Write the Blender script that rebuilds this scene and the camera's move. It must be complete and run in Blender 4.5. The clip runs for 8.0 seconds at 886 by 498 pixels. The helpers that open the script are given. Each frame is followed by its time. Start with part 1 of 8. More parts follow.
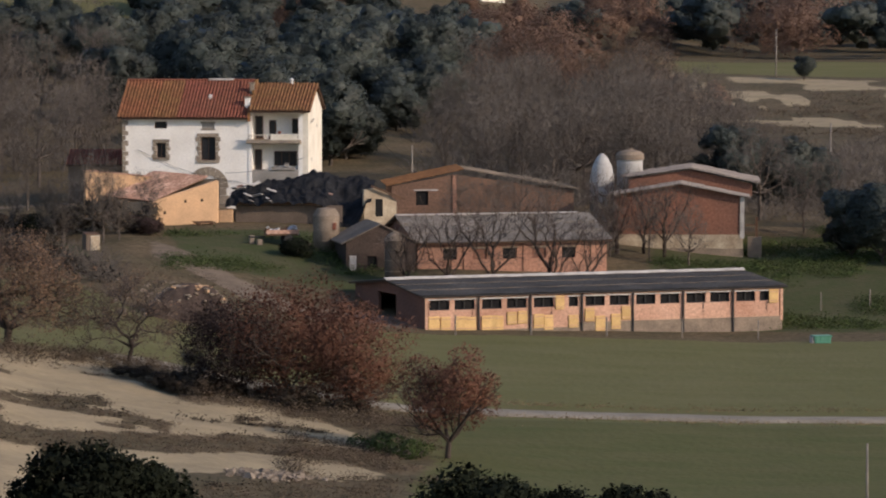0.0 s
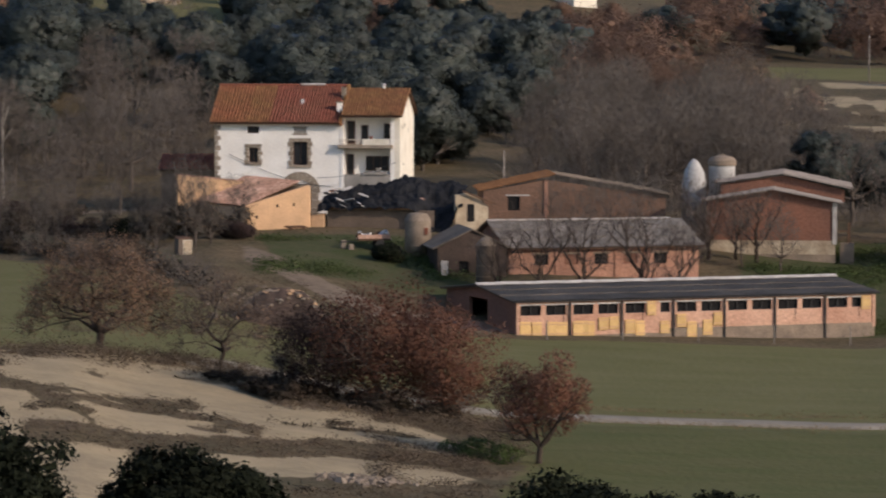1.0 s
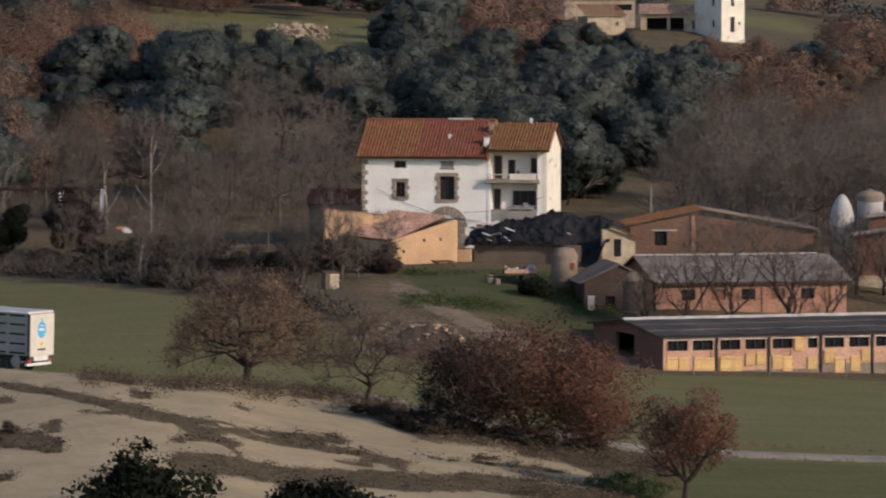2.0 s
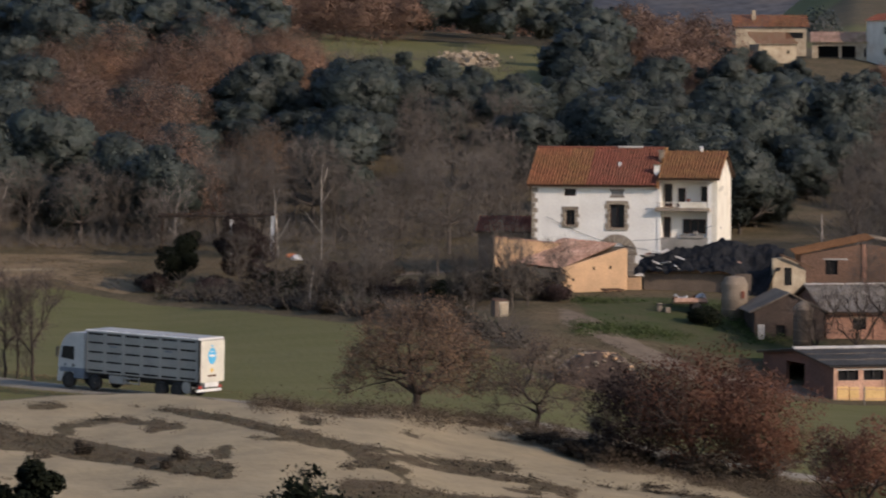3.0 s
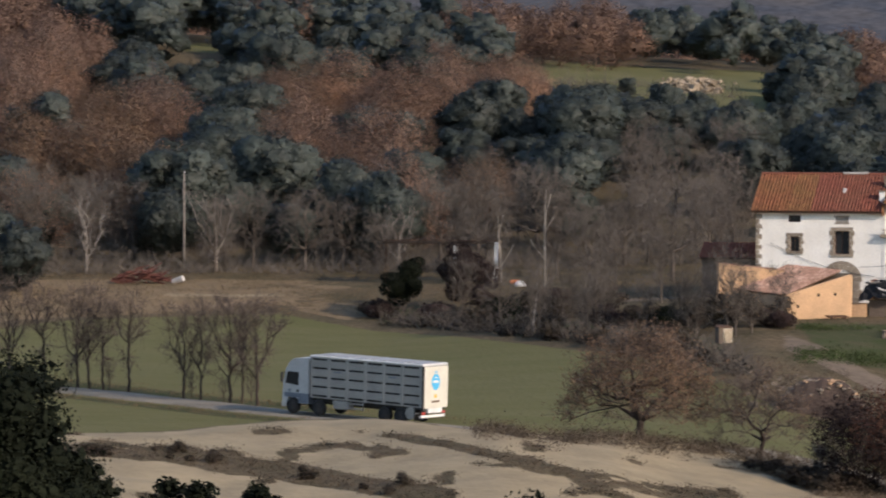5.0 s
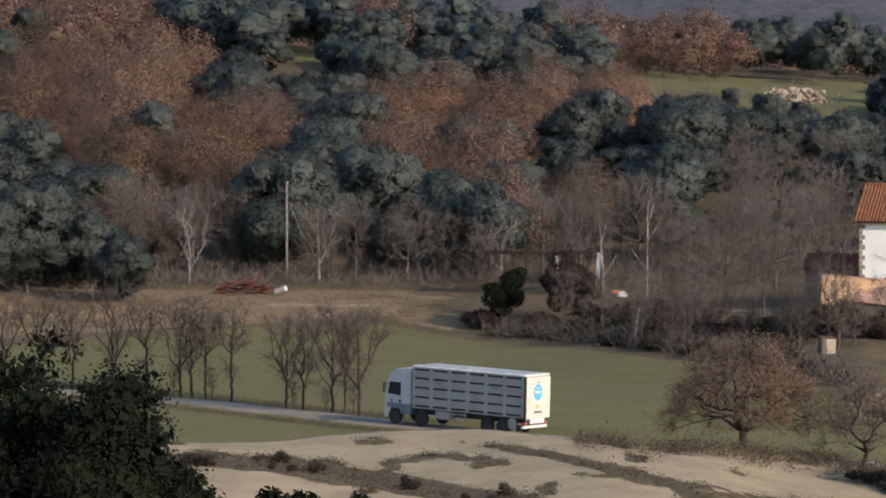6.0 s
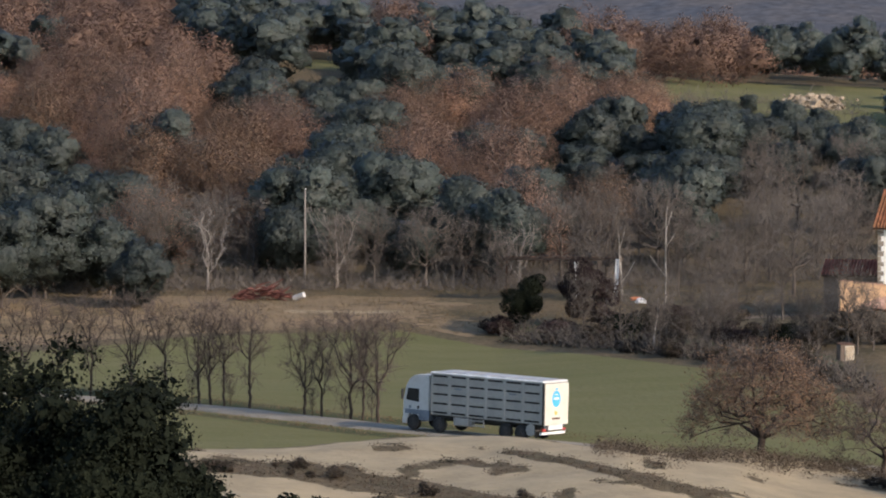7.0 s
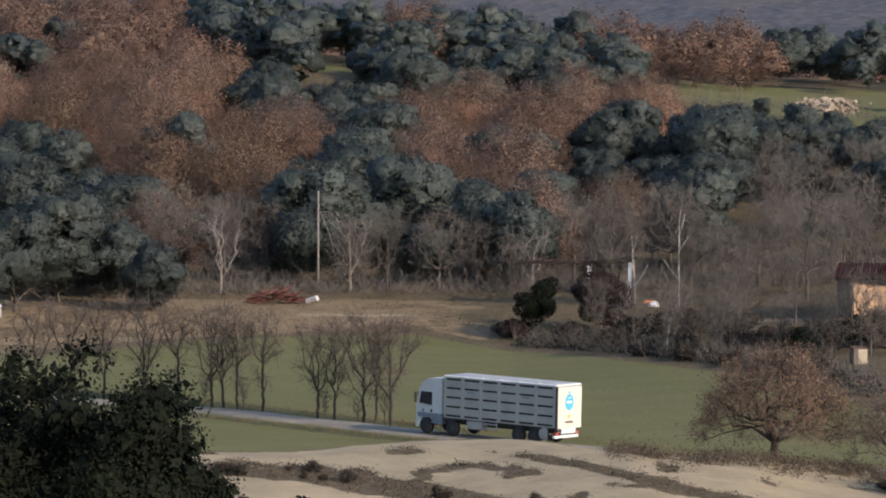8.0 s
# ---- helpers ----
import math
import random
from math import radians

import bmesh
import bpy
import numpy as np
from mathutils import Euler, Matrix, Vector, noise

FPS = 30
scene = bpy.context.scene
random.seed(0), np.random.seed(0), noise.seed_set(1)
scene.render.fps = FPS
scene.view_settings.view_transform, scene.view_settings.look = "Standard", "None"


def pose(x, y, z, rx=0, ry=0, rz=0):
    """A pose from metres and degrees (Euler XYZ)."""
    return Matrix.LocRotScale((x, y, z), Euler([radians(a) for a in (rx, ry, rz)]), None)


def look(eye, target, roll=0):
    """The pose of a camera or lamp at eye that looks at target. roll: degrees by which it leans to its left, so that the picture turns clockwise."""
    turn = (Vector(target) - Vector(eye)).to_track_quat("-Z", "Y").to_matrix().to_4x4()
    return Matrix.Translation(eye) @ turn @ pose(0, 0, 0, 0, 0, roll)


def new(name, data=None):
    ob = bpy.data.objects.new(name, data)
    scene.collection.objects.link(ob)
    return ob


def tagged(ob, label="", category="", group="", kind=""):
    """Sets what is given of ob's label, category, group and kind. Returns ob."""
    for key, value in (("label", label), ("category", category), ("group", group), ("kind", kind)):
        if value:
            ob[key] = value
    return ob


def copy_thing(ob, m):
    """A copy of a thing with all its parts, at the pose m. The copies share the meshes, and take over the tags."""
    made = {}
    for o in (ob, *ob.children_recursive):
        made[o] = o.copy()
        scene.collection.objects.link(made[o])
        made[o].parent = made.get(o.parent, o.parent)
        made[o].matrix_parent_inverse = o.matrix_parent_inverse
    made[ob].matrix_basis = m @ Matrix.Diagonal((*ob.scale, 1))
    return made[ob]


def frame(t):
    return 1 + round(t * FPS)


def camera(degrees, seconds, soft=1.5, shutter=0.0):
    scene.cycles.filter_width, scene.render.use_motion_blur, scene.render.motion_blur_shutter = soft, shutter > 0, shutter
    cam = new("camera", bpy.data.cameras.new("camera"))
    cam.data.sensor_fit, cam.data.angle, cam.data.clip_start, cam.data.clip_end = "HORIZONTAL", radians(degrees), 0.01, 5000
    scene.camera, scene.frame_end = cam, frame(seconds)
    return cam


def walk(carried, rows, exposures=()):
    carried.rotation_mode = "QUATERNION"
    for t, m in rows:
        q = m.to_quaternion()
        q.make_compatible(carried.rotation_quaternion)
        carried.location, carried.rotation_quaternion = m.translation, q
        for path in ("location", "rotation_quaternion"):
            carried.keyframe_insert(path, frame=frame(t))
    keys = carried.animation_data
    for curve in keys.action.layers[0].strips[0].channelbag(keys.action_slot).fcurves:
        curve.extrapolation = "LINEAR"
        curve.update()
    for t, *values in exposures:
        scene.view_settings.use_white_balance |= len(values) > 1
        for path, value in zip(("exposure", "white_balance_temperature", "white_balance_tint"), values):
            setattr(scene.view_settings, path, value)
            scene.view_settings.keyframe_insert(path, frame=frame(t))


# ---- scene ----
# The camera turns on a tripod on a hillside; rows: seconds, yaw, pitch, lean in degrees.
EYE_Z = 21.6
cam = camera(13.97, 8.0, soft=2.0, shutter=0.4)
ROWS = [
    (0.0, -0.000, -3.590, -0.000),
    (0.5, 0.617, -3.613, 0.035),
    (1.0, 1.453, -3.509, 0.061),
    (1.2, 2.012, -3.407, 0.083),
    (2.3, 4.447, -2.828, 0.115),
    (2.5, 4.979, -2.754, 0.168),
    (3.0, 6.473, -2.527, 0.157),
    (3.5, 7.410, -2.318, 0.121),
    (4.0, 8.417, -2.174, 0.092),
    (4.5, 9.218, -2.135, 0.063),
    (5.0, 10.017, -2.118, 0.082),
    (5.2, 10.518, -2.083, 0.077),
    (6.3, 11.742, -1.911, 0.060),
    (6.5, 11.764, -1.883, 0.052),
    (7.0, 11.929, -1.854, 0.058),
    (7.5, 12.203, -1.828, 0.072),
    (8.0, 12.137, -1.801, 0.077),
]
walk(cam, [(t, pose(0, 0, EYE_Z, 90 + pitch, 0, yaw) @ pose(0, 0, 0, 0, 0, lean)) for t, yaw, pitch, lean in ROWS], exposures=[(0, 0.17, 6380, 17), (2.5, 0.07, 6320, 17), (5, 0.42, 6240, 15), (8, 0.71, 6060, 14)])

# ---- world, sun, exposure ----
SUN_AZ, SUN_EL = 120.0, 25.0  # compass degrees from +y towards +x
world = bpy.data.worlds.new("sky")
scene.world = world
world.use_nodes = True
wn = world.node_tree
sky = wn.nodes.new("ShaderNodeTexSky")
sky.sky_type = "NISHITA"
sky.sun_disc = False
sky.sun_elevation, sky.sun_rotation = radians(SUN_EL), radians(SUN_AZ)
sky.dust_density, sky.ozone_density = 0.8, 1.6
wn.links.new(sky.outputs[0], wn.nodes["Background"].inputs[0])
wn.nodes["Background"].inputs[1].default_value = 0.15
sun_data = bpy.data.lights.new("sun", "SUN")
sun_data.energy, sun_data.angle, sun_data.color = 3.1, radians(0.6), (1.0, 0.85, 0.67)
sun = new("sun", sun_data)
sa, se = radians(SUN_AZ), radians(SUN_EL)
sun.matrix_world = look((math.sin(sa) * math.cos(se) * 100, math.cos(sa) * math.cos(se) * 100, 100 * math.sin(se)), (0, 0, 0))


# ---- materials ----
def mat(name, c1, c2, scale=1.0, fine=12.0, rough=0.9, bump=0.3, spread=0.25, rand=0.0, island=0.0, metal=0.0, stretch=(1, 1, 1), sheen=0.0, dist=0.05):
    """Two colours mixed by a coarse noise, broken by a fine one, with relief; rand and island vary brightness by object and by loose piece."""
    m = bpy.data.materials.new(name)
    m.use_nodes = True
    n, l = m.node_tree.nodes, m.node_tree.links
    b = n["Principled BSDF"]
    tc = n.new("ShaderNodeTexCoord")
    mp = n.new("ShaderNodeMapping")
    mp.inputs["Scale"].default_value = stretch
    l.new(tc.outputs["Object"], mp.inputs[0])
    n1 = n.new("ShaderNodeTexNoise")
    n1.inputs["Scale"].default_value, n1.inputs["Detail"].default_value = scale, 6
    n2 = n.new("ShaderNodeTexNoise")
    n2.inputs["Scale"].default_value, n2.inputs["Detail"].default_value = fine, 4
    l.new(mp.outputs[0], n1.inputs[0])
    l.new(mp.outputs[0], n2.inputs[0])
    ramp = n.new("ShaderNodeMapRange")
    ramp.inputs[1].default_value, ramp.inputs[2].default_value = 0.33, 0.67
    l.new(n1.outputs[0], ramp.inputs[0])
    mix = n.new("ShaderNodeMix")
    mix.data_type = "RGBA"
    mix.inputs[6].default_value, mix.inputs[7].default_value = (*c1, 1), (*c2, 1)
    l.new(ramp.outputs[0], mix.inputs[0])
    val = n.new("ShaderNodeMapRange")
    val.inputs[1].default_value, val.inputs[2].default_value = 0.3, 0.7
    val.inputs[3].default_value, val.inputs[4].default_value = 1 - spread, 1 + spread
    l.new(n2.outputs[0], val.inputs[0])
    v = val.outputs[0]
    for amount, kind, out in ((rand, "ShaderNodeObjectInfo", "Random"), (island, "ShaderNodeNewGeometry", "Random Per Island")):
        if amount:
            o = n.new(kind)
            mr = n.new("ShaderNodeMapRange")
            mr.inputs[3].default_value, mr.inputs[4].default_value = 1 - amount, 1 + amount
            l.new(o.outputs[out], mr.inputs[0])
            mu = n.new("ShaderNodeMath")
            mu.operation = "MULTIPLY"
            l.new(v, mu.inputs[0])
            l.new(mr.outputs[0], mu.inputs[1])
            v = mu.outputs[0]
    hsv = n.new("ShaderNodeHueSaturation")
    l.new(mix.outputs[2], hsv.inputs["Color"])
    l.new(v, hsv.inputs["Value"])
    l.new(hsv.outputs[0], b.inputs["Base Color"])
    b.inputs["Roughness"].default_value, b.inputs["Metallic"].default_value = rough, metal
    b.inputs["Specular IOR Level"].default_value = 0.08 if rough > 0.85 else 0.3
    if bump:
        bp = n.new("ShaderNodeBump")
        bp.inputs["Strength"].default_value, bp.inputs["Distance"].default_value = bump, dist
        l.new(n2.outputs[0], bp.inputs["Height"])
        l.new(bp.outputs[0], b.inputs["Normal"])
    return m


def leaf_mat(name, c1, c2, island=0.35, rand=0.25, through_light=0.25, bump=0.0, spread=0.12, fine=3.0):
    m = mat(name, c1, c2, 0.5, fine, 0.9, bump, spread, rand, island, dist=0.3)
    n, l = m.node_tree.nodes, m.node_tree.links
    b, out = n["Principled BSDF"], n["Material Output"]
    tr = n.new("ShaderNodeBsdfTranslucent")
    hsv = next(k for k in n if k.type == "HUE_SAT")
    l.new(hsv.outputs[0], tr.inputs[0])
    ms = n.new("ShaderNodeMixShader")
    ms.inputs[0].default_value = through_light
    l.new(b.outputs[0], ms.inputs[1])
    l.new(tr.outputs[0], ms.inputs[2])
    l.new(ms.outputs[0], out.inputs[0])
    return m


def brick_mat(name, c1, c2, mortar, width=0.26, height=0.075):
    m = mat(name, c1, c2, 0.35, 6.0, 0.92, 0.25, 0.25)
    n, l = m.node_tree.nodes, m.node_tree.links
    tc = n.new("ShaderNodeTexCoord")
    sep = n.new("ShaderNodeSeparateXYZ")
    l.new(tc.outputs["Object"], sep.inputs[0])
    add = n.new("ShaderNodeMath")
    l.new(sep.outputs[0], add.inputs[0])
    l.new(sep.outputs[1], add.inputs[1])
    com = n.new("ShaderNodeCombineXYZ")
    l.new(add.outputs[0], com.inputs[0])
    l.new(sep.outputs[2], com.inputs[1])
    br = n.new("ShaderNodeTexBrick")
    br.inputs["Scale"].default_value = 1.0
    br.inputs["Brick Width"].default_value, br.inputs["Row Height"].default_value = width, height
    br.inputs["Mortar Size"].default_value = 0.012
    br.inputs["Color1"].default_value, br.inputs["Color2"].default_value = (1, 1, 1, 1), (0.86, 0.85, 0.84, 1)
    br.inputs["Mortar"].default_value = (*mortar, 1)
    l.new(com.outputs[0], br.inputs[0])
    hsv = next(k for k in n if k.type == "HUE_SAT")
    mx = n.new("ShaderNodeMix")
    mx.data_type, mx.blend_type = "RGBA", "MULTIPLY"
    mx.inputs[0].default_value = 1.0
    l.new(hsv.outputs[0], mx.inputs[6])
    l.new(br.outputs["Color"], mx.inputs[7])
    l.new(mx.outputs[2], n["Principled BSDF"].inputs["Base Color"])
    return m


M_PLASTER = mat("white_plaster", (0.86, 0.82, 0.74), (0.76, 0.71, 0.63), 0.5, 7, 0.9, 0.15, 0.08)
M_CREAM = mat("cream_plaster", (0.76, 0.70, 0.58), (0.64, 0.57, 0.45), 0.6, 7, 0.9, 0.2, 0.1)
M_GREYPLASTER = mat("grey_render", (0.34, 0.31, 0.27), (0.24, 0.22, 0.19), 0.7, 9, 0.95, 0.3, 0.18)
M_STONE = mat("sandstone_block", (0.33, 0.27, 0.20), (0.22, 0.18, 0.14), 1.5, 14, 0.95, 0.4, 0.22, rand=0.15)
M_TILE = mat("red_roof_tile", (0.215, 0.072, 0.048), (0.185, 0.08, 0.05), 0.28, 5, 0.9, 0.3, 0.3, island=0.16)
M_TILE_BROWN = mat("brown_roof_tile", (0.225, 0.088, 0.046), (0.2, 0.098, 0.045), 0.5, 5, 0.9, 0.3, 0.3, island=0.18)
M_TILE_OLD = mat("lichened_roof_tile", (0.205, 0.092, 0.046), (0.215, 0.115, 0.05), 0.7, 6, 0.92, 0.3, 0.32, island=0.2)
M_TILE_PALE = mat("weathered_pale_tile", (0.42, 0.27, 0.20), (0.27, 0.15, 0.105), 0.5, 5, 0.95, 0.4, 0.35, island=0.25)
M_ADOBE = mat("ochre_rammed_earth", (0.55, 0.345, 0.195), (0.44, 0.285, 0.165), 0.7, 8, 0.95, 0.4, 0.16)
M_BRICK = brick_mat("orange_brick", (0.60, 0.38, 0.27), (0.45, 0.255, 0.175), (0.9, 0.85, 0.8))
# brick darkened to paint the shade on the back barn
M_BRICK_SHADE = brick_mat("shaded_brown_brick", (0.205, 0.125, 0.088), (0.15, 0.098, 0.072), (0.9, 0.85, 0.8))
M_BRICK_RED = brick_mat("flaking_red_brick", (0.46, 0.255, 0.175), (0.30, 0.165, 0.118), (0.9, 0.85, 0.8))
# red brick, also the darker copy that paints shade on left end walls
M_BRICK_DARK = brick_mat("red_and_shaded_brick", (0.26, 0.125, 0.084), (0.19, 0.10, 0.072), (0.85, 0.8, 0.75))
M_CONCRETE = mat("rough_concrete", (0.27, 0.208, 0.152), (0.165, 0.13, 0.098), 0.8, 10, 0.95, 0.35, 0.2)
M_BOARD = mat("yellow_board", (0.62, 0.41, 0.17), (0.52, 0.33, 0.13), 1.5, 9, 0.8, 0.1, 0.1, rand=0.14)
M_FIBRE = mat("grey_fibre_cement", (0.215, 0.168, 0.125), (0.14, 0.112, 0.086), 0.35, 5, 0.95, 0.3, 0.25)
M_FIBRE_PALE = mat("pale_fibre_cement", (0.31, 0.262, 0.22), (0.21, 0.178, 0.15), 0.6, 6, 0.95, 0.3, 0.2)
M_CAP = mat("pale_ridge_cap", (0.52, 0.48, 0.43), (0.34, 0.31, 0.28), 1.2, 8, 0.9, 0.2, 0.15)
# near-black fill that paints the shade inside windows, vents and doorways
M_DARK = mat("opening_shade", (0.012, 0.012, 0.013), (0.02, 0.019, 0.018), 2, 9, 0.95, 0, 0.2)
M_GLASS = mat("window_glass_dark", (0.02, 0.022, 0.025), (0.03, 0.03, 0.032), 2, 9, 0.15, 0, 0.1)
M_WOOD = mat("brown_wood", (0.12, 0.065, 0.035), (0.075, 0.042, 0.026), 2, 16, 0.8, 0.2, 0.25, stretch=(1, 1, 0.2))
M_TARP = mat("black_tarpaulin", (0.012, 0.012, 0.013), (0.026, 0.026, 0.027), 1.2, 7, 0.86, 0.5, 0.35, dist=0.2)
M_IRON = mat("galvanised_steel", (0.42, 0.42, 0.42), (0.30, 0.29, 0.28), 1.2, 9, 0.6, 0.1, 0.15, metal=0.3)
M_WHITE = mat("white_paint", (0.72, 0.70, 0.66), (0.60, 0.58, 0.54), 1.0, 8, 0.5, 0.05, 0.07)
M_ALU = mat("aluminium_panel", (0.36, 0.335, 0.30), (0.29, 0.27, 0.245), 0.8, 10, 0.45, 0.05, 0.08, metal=0.15)
M_TRUCKGREY = mat("blue_grey_paint", (0.16, 0.18, 0.21), (0.12, 0.135, 0.16), 1, 9, 0.5, 0.05, 0.1)
M_RUBBER = mat("black_rubber", (0.018, 0.018, 0.018), (0.028, 0.026, 0.024), 3, 20, 0.85, 0.1, 0.2)
M_CHASSIS = mat("dark_chassis", (0.022, 0.022, 0.023), (0.04, 0.036, 0.032), 3, 12, 0.7, 0.1, 0.2)
M_BLUE = mat("sky_blue_decal", (0.07, 0.36, 0.60), (0.09, 0.40, 0.63), 2, 9, 0.5, 0, 0.05)
M_YELLOW = mat("yellow_decal", (0.65, 0.42, 0.08), (0.6, 0.4, 0.1), 2, 9, 0.5, 0, 0.05)
M_RED = mat("red_decal", (0.42, 0.06, 0.04), (0.36, 0.06, 0.05), 2, 9, 0.5, 0, 0.05)
M_GREENPLASTIC = mat("green_bin_plastic", (0.09, 0.25, 0.17), (0.10, 0.28, 0.19), 1.5, 9, 0.5, 0.05, 0.1)
M_ROAD = mat("pale_gravel_road", (0.28, 0.24, 0.185), (0.20, 0.175, 0.135), 0.4, 6, 0.95, 0.3, 0.15)
M_ROCK = mat("pale_rubble_stone", (0.25, 0.20, 0.15), (0.15, 0.12, 0.092), 1.2, 9, 0.95, 0.4, 0.25, island=0.3)
M_STONE_PALE = mat("pale_ochre_stone", (0.36, 0.285, 0.195), (0.24, 0.185, 0.125), 0.8, 9, 0.95, 0.4, 0.25, island=0.3)
M_BARK = mat("grey_brown_bark", (0.085, 0.068, 0.055), (0.13, 0.105, 0.085), 1.5, 12, 0.95, 0.3, 0.25, stretch=(1, 1, 0.3))
M_BARK_PALE = mat("pale_bark", (0.27, 0.235, 0.20), (0.19, 0.16, 0.135), 1.5, 12, 0.95, 0.3, 0.25, stretch=(1, 1, 0.3))
M_TWIG = mat("twig_bark", (0.138, 0.116, 0.096), (0.110, 0.094, 0.079), 0.6, 9, 0.95, 0, 0.2, rand=0.2)
M_TWIG_DARK = mat("dark_twig_bark", (0.115, 0.088, 0.072), (0.085, 0.068, 0.057), 0.6, 9, 0.95, 0, 0.2)
M_BARK_DARK = mat("dark_bark", (0.045, 0.034, 0.027), (0.07, 0.054, 0.043), 1.5, 12, 0.95, 0.3, 0.25, stretch=(1, 1, 0.3))
M_RUSTHILL = leaf_mat("hill_russet_leaf", (0.34, 0.19, 0.118), (0.265, 0.162, 0.112), 0.08, 0.2, 0.3, 0.5, 0.3, 2.4)
M_BRAMBLE = leaf_mat("dark_bramble", (0.055, 0.040, 0.030), (0.038, 0.034, 0.024), 0.3, 0.25, 0.15)
# leaf colour far below its natural tone, painting the shade on these crowns
M_HOLM_SHADED = leaf_mat("shaded_holm_leaf", (0.0065, 0.0085, 0.005), (0.013, 0.0155, 0.008), 0.3, 0.2, 0.05)
# paler, greyer copy of the holm leaf: haze over the hill painted into its colour
M_HOLM_HAZED = leaf_mat("hazed_holm_leaf", (0.033, 0.042, 0.035), (0.051, 0.058, 0.047), 0.3, 0.25, 0.2, 0.6, 0.3, 2.4)
M_HOLM_HAZED.node_tree.nodes["Principled BSDF"].inputs["Roughness"].default_value = 0.55
M_HOLM_HAZED.node_tree.nodes["Principled BSDF"].inputs["Specular IOR Level"].default_value = 0.3
M_RUST = leaf_mat("dry_oak_leaf", (0.278, 0.168, 0.116), (0.215, 0.143, 0.107), 0.08, 0.32, 0.3, 0.4, 0.2, 2.4)
M_RUSTRED = leaf_mat("russet_oak_leaf", (0.182, 0.086, 0.055), (0.126, 0.068, 0.047), 0.16, 0.15)
M_OLIVE = leaf_mat("olive_brown_leaf", (0.225, 0.138, 0.085), (0.17, 0.112, 0.074), 0.15, 0.15)
M_DEEP = leaf_mat("plum_leaf", (0.048, 0.031, 0.028), (0.038, 0.028, 0.025))
M_SCRUB = leaf_mat("dry_scrub", (0.165, 0.125, 0.088), (0.125, 0.10, 0.072), 0.15, 0.1)
M_SCRUB_DARK = leaf_mat("dark_scrub", (0.145, 0.108, 0.075), (0.115, 0.09, 0.062), 0.15, 0.1)
M_GREENSCRUB = leaf_mat("green_scrub", (0.058, 0.086, 0.027), (0.074, 0.088, 0.036))
M_GRASS = leaf_mat("straw_grass", (0.235, 0.168, 0.095), (0.17, 0.128, 0.075), 0.15, 0.1)


# ---- mesh helpers ----
def smooth(a, b, x):
    t = np.clip((np.asarray(x, float) - a) / (b - a), 0, 1)
    return t * t * (3 - 2 * t)


def vnoise(x, y, scale, seed=0):
    """Smooth value noise, 0..1, for arrays."""
    x, y = np.asarray(x, float) / scale + 1000, np.asarray(y, float) / scale + 1000
    xi, yi = np.floor(x).astype(np.int64), np.floor(y).astype(np.int64)
    fx, fy = x - xi, y - yi
    fx, fy = fx * fx * (3 - 2 * fx), fy * fy * (3 - 2 * fy)

    def h(a, b):
        v = (a * 374761393 + b * 668265263 + seed * 1442695041) & 0x7FFFFFFF
        v = ((v ^ (v >> 13)) * 1274126177) & 0x7FFFFFFF
        return ((v ^ (v >> 16)) & 0xFFFF) / 65535.0
    return (h(xi, yi) * (1 - fx) + h(xi + 1, yi) * fx) * (1 - fy) + (h(xi, yi + 1) * (1 - fx) + h(xi + 1, yi + 1) * fx) * fy


def fbm(x, y, scale, octaves=4, seed=0):
    s, a, tot = 0, 1.0, 0
    for k in range(octaves):
        s = s + a * vnoise(x, y, scale / 2 ** k, seed + k)
        tot += a
        a *= 0.5
    return s / tot


def mesh_np(name, verts, quads, material, smooth_faces=False):
    """A mesh from numpy arrays of vertices and of faces with the same number of corners."""
    me = bpy.data.meshes.new(name)
    k = quads.shape[1]
    me.vertices.add(len(verts))
    me.vertices.foreach_set("co", np.asarray(verts, np.float32).ravel())
    me.loops.add(quads.size)
    me.loops.foreach_set("vertex_index", quads.astype(np.int32).ravel())
    me.polygons.add(len(quads))
    me.polygons.foreach_set("loop_start", np.arange(0, quads.size, k, dtype=np.int32))
    me.polygons.foreach_set("use_smooth", np.full(len(quads), smooth_faces, bool))
    me.update(calc_edges=True)
    me.materials.append(material)
    return me


def thing(name, m, label, category, group="", kind=""):
    ob = new(name)
    ob.empty_display_size = 0.3
    ob.matrix_world = m
    return tagged(ob, label, category, group, kind)


def part(name, bm, material, parent, label="", smooth_faces=False):
    """Links a bmesh (or a mesh) as one object under a thing or a part, in the parent's coordinates."""
    if isinstance(bm, bmesh.types.BMesh):
        me = bpy.data.meshes.new(name)
        bmesh.ops.recalc_face_normals(bm, faces=bm.faces)
        for f in bm.faces:
            f.smooth = smooth_faces
        bm.to_mesh(me)
        bm.free()
        me.materials.append(material)
    else:
        me = bm
    ob = new(name, me)
    ob.parent = parent
    return tagged(ob, label)


def boxes(*specs, bevel=0.0, bm=None):
    """One bmesh of boxes (x0, y0, z0, x1, y1, z1)."""
    bm = bm or bmesh.new()
    for x0, y0, z0, x1, y1, z1 in specs:
        m = Matrix.Translation(((x0 + x1) / 2, (y0 + y1) / 2, (z0 + z1) / 2)) @ Matrix.Diagonal((x1 - x0, y1 - y0, z1 - z0, 1))
        r = bmesh.ops.create_cube(bm, size=1, matrix=m)
        if bevel:
            es = list({e for v in r["verts"] for e in v.link_edges})
            bmesh.ops.bevel(bm, geom=es, offset=bevel, segments=1, affect="EDGES")
    return bm


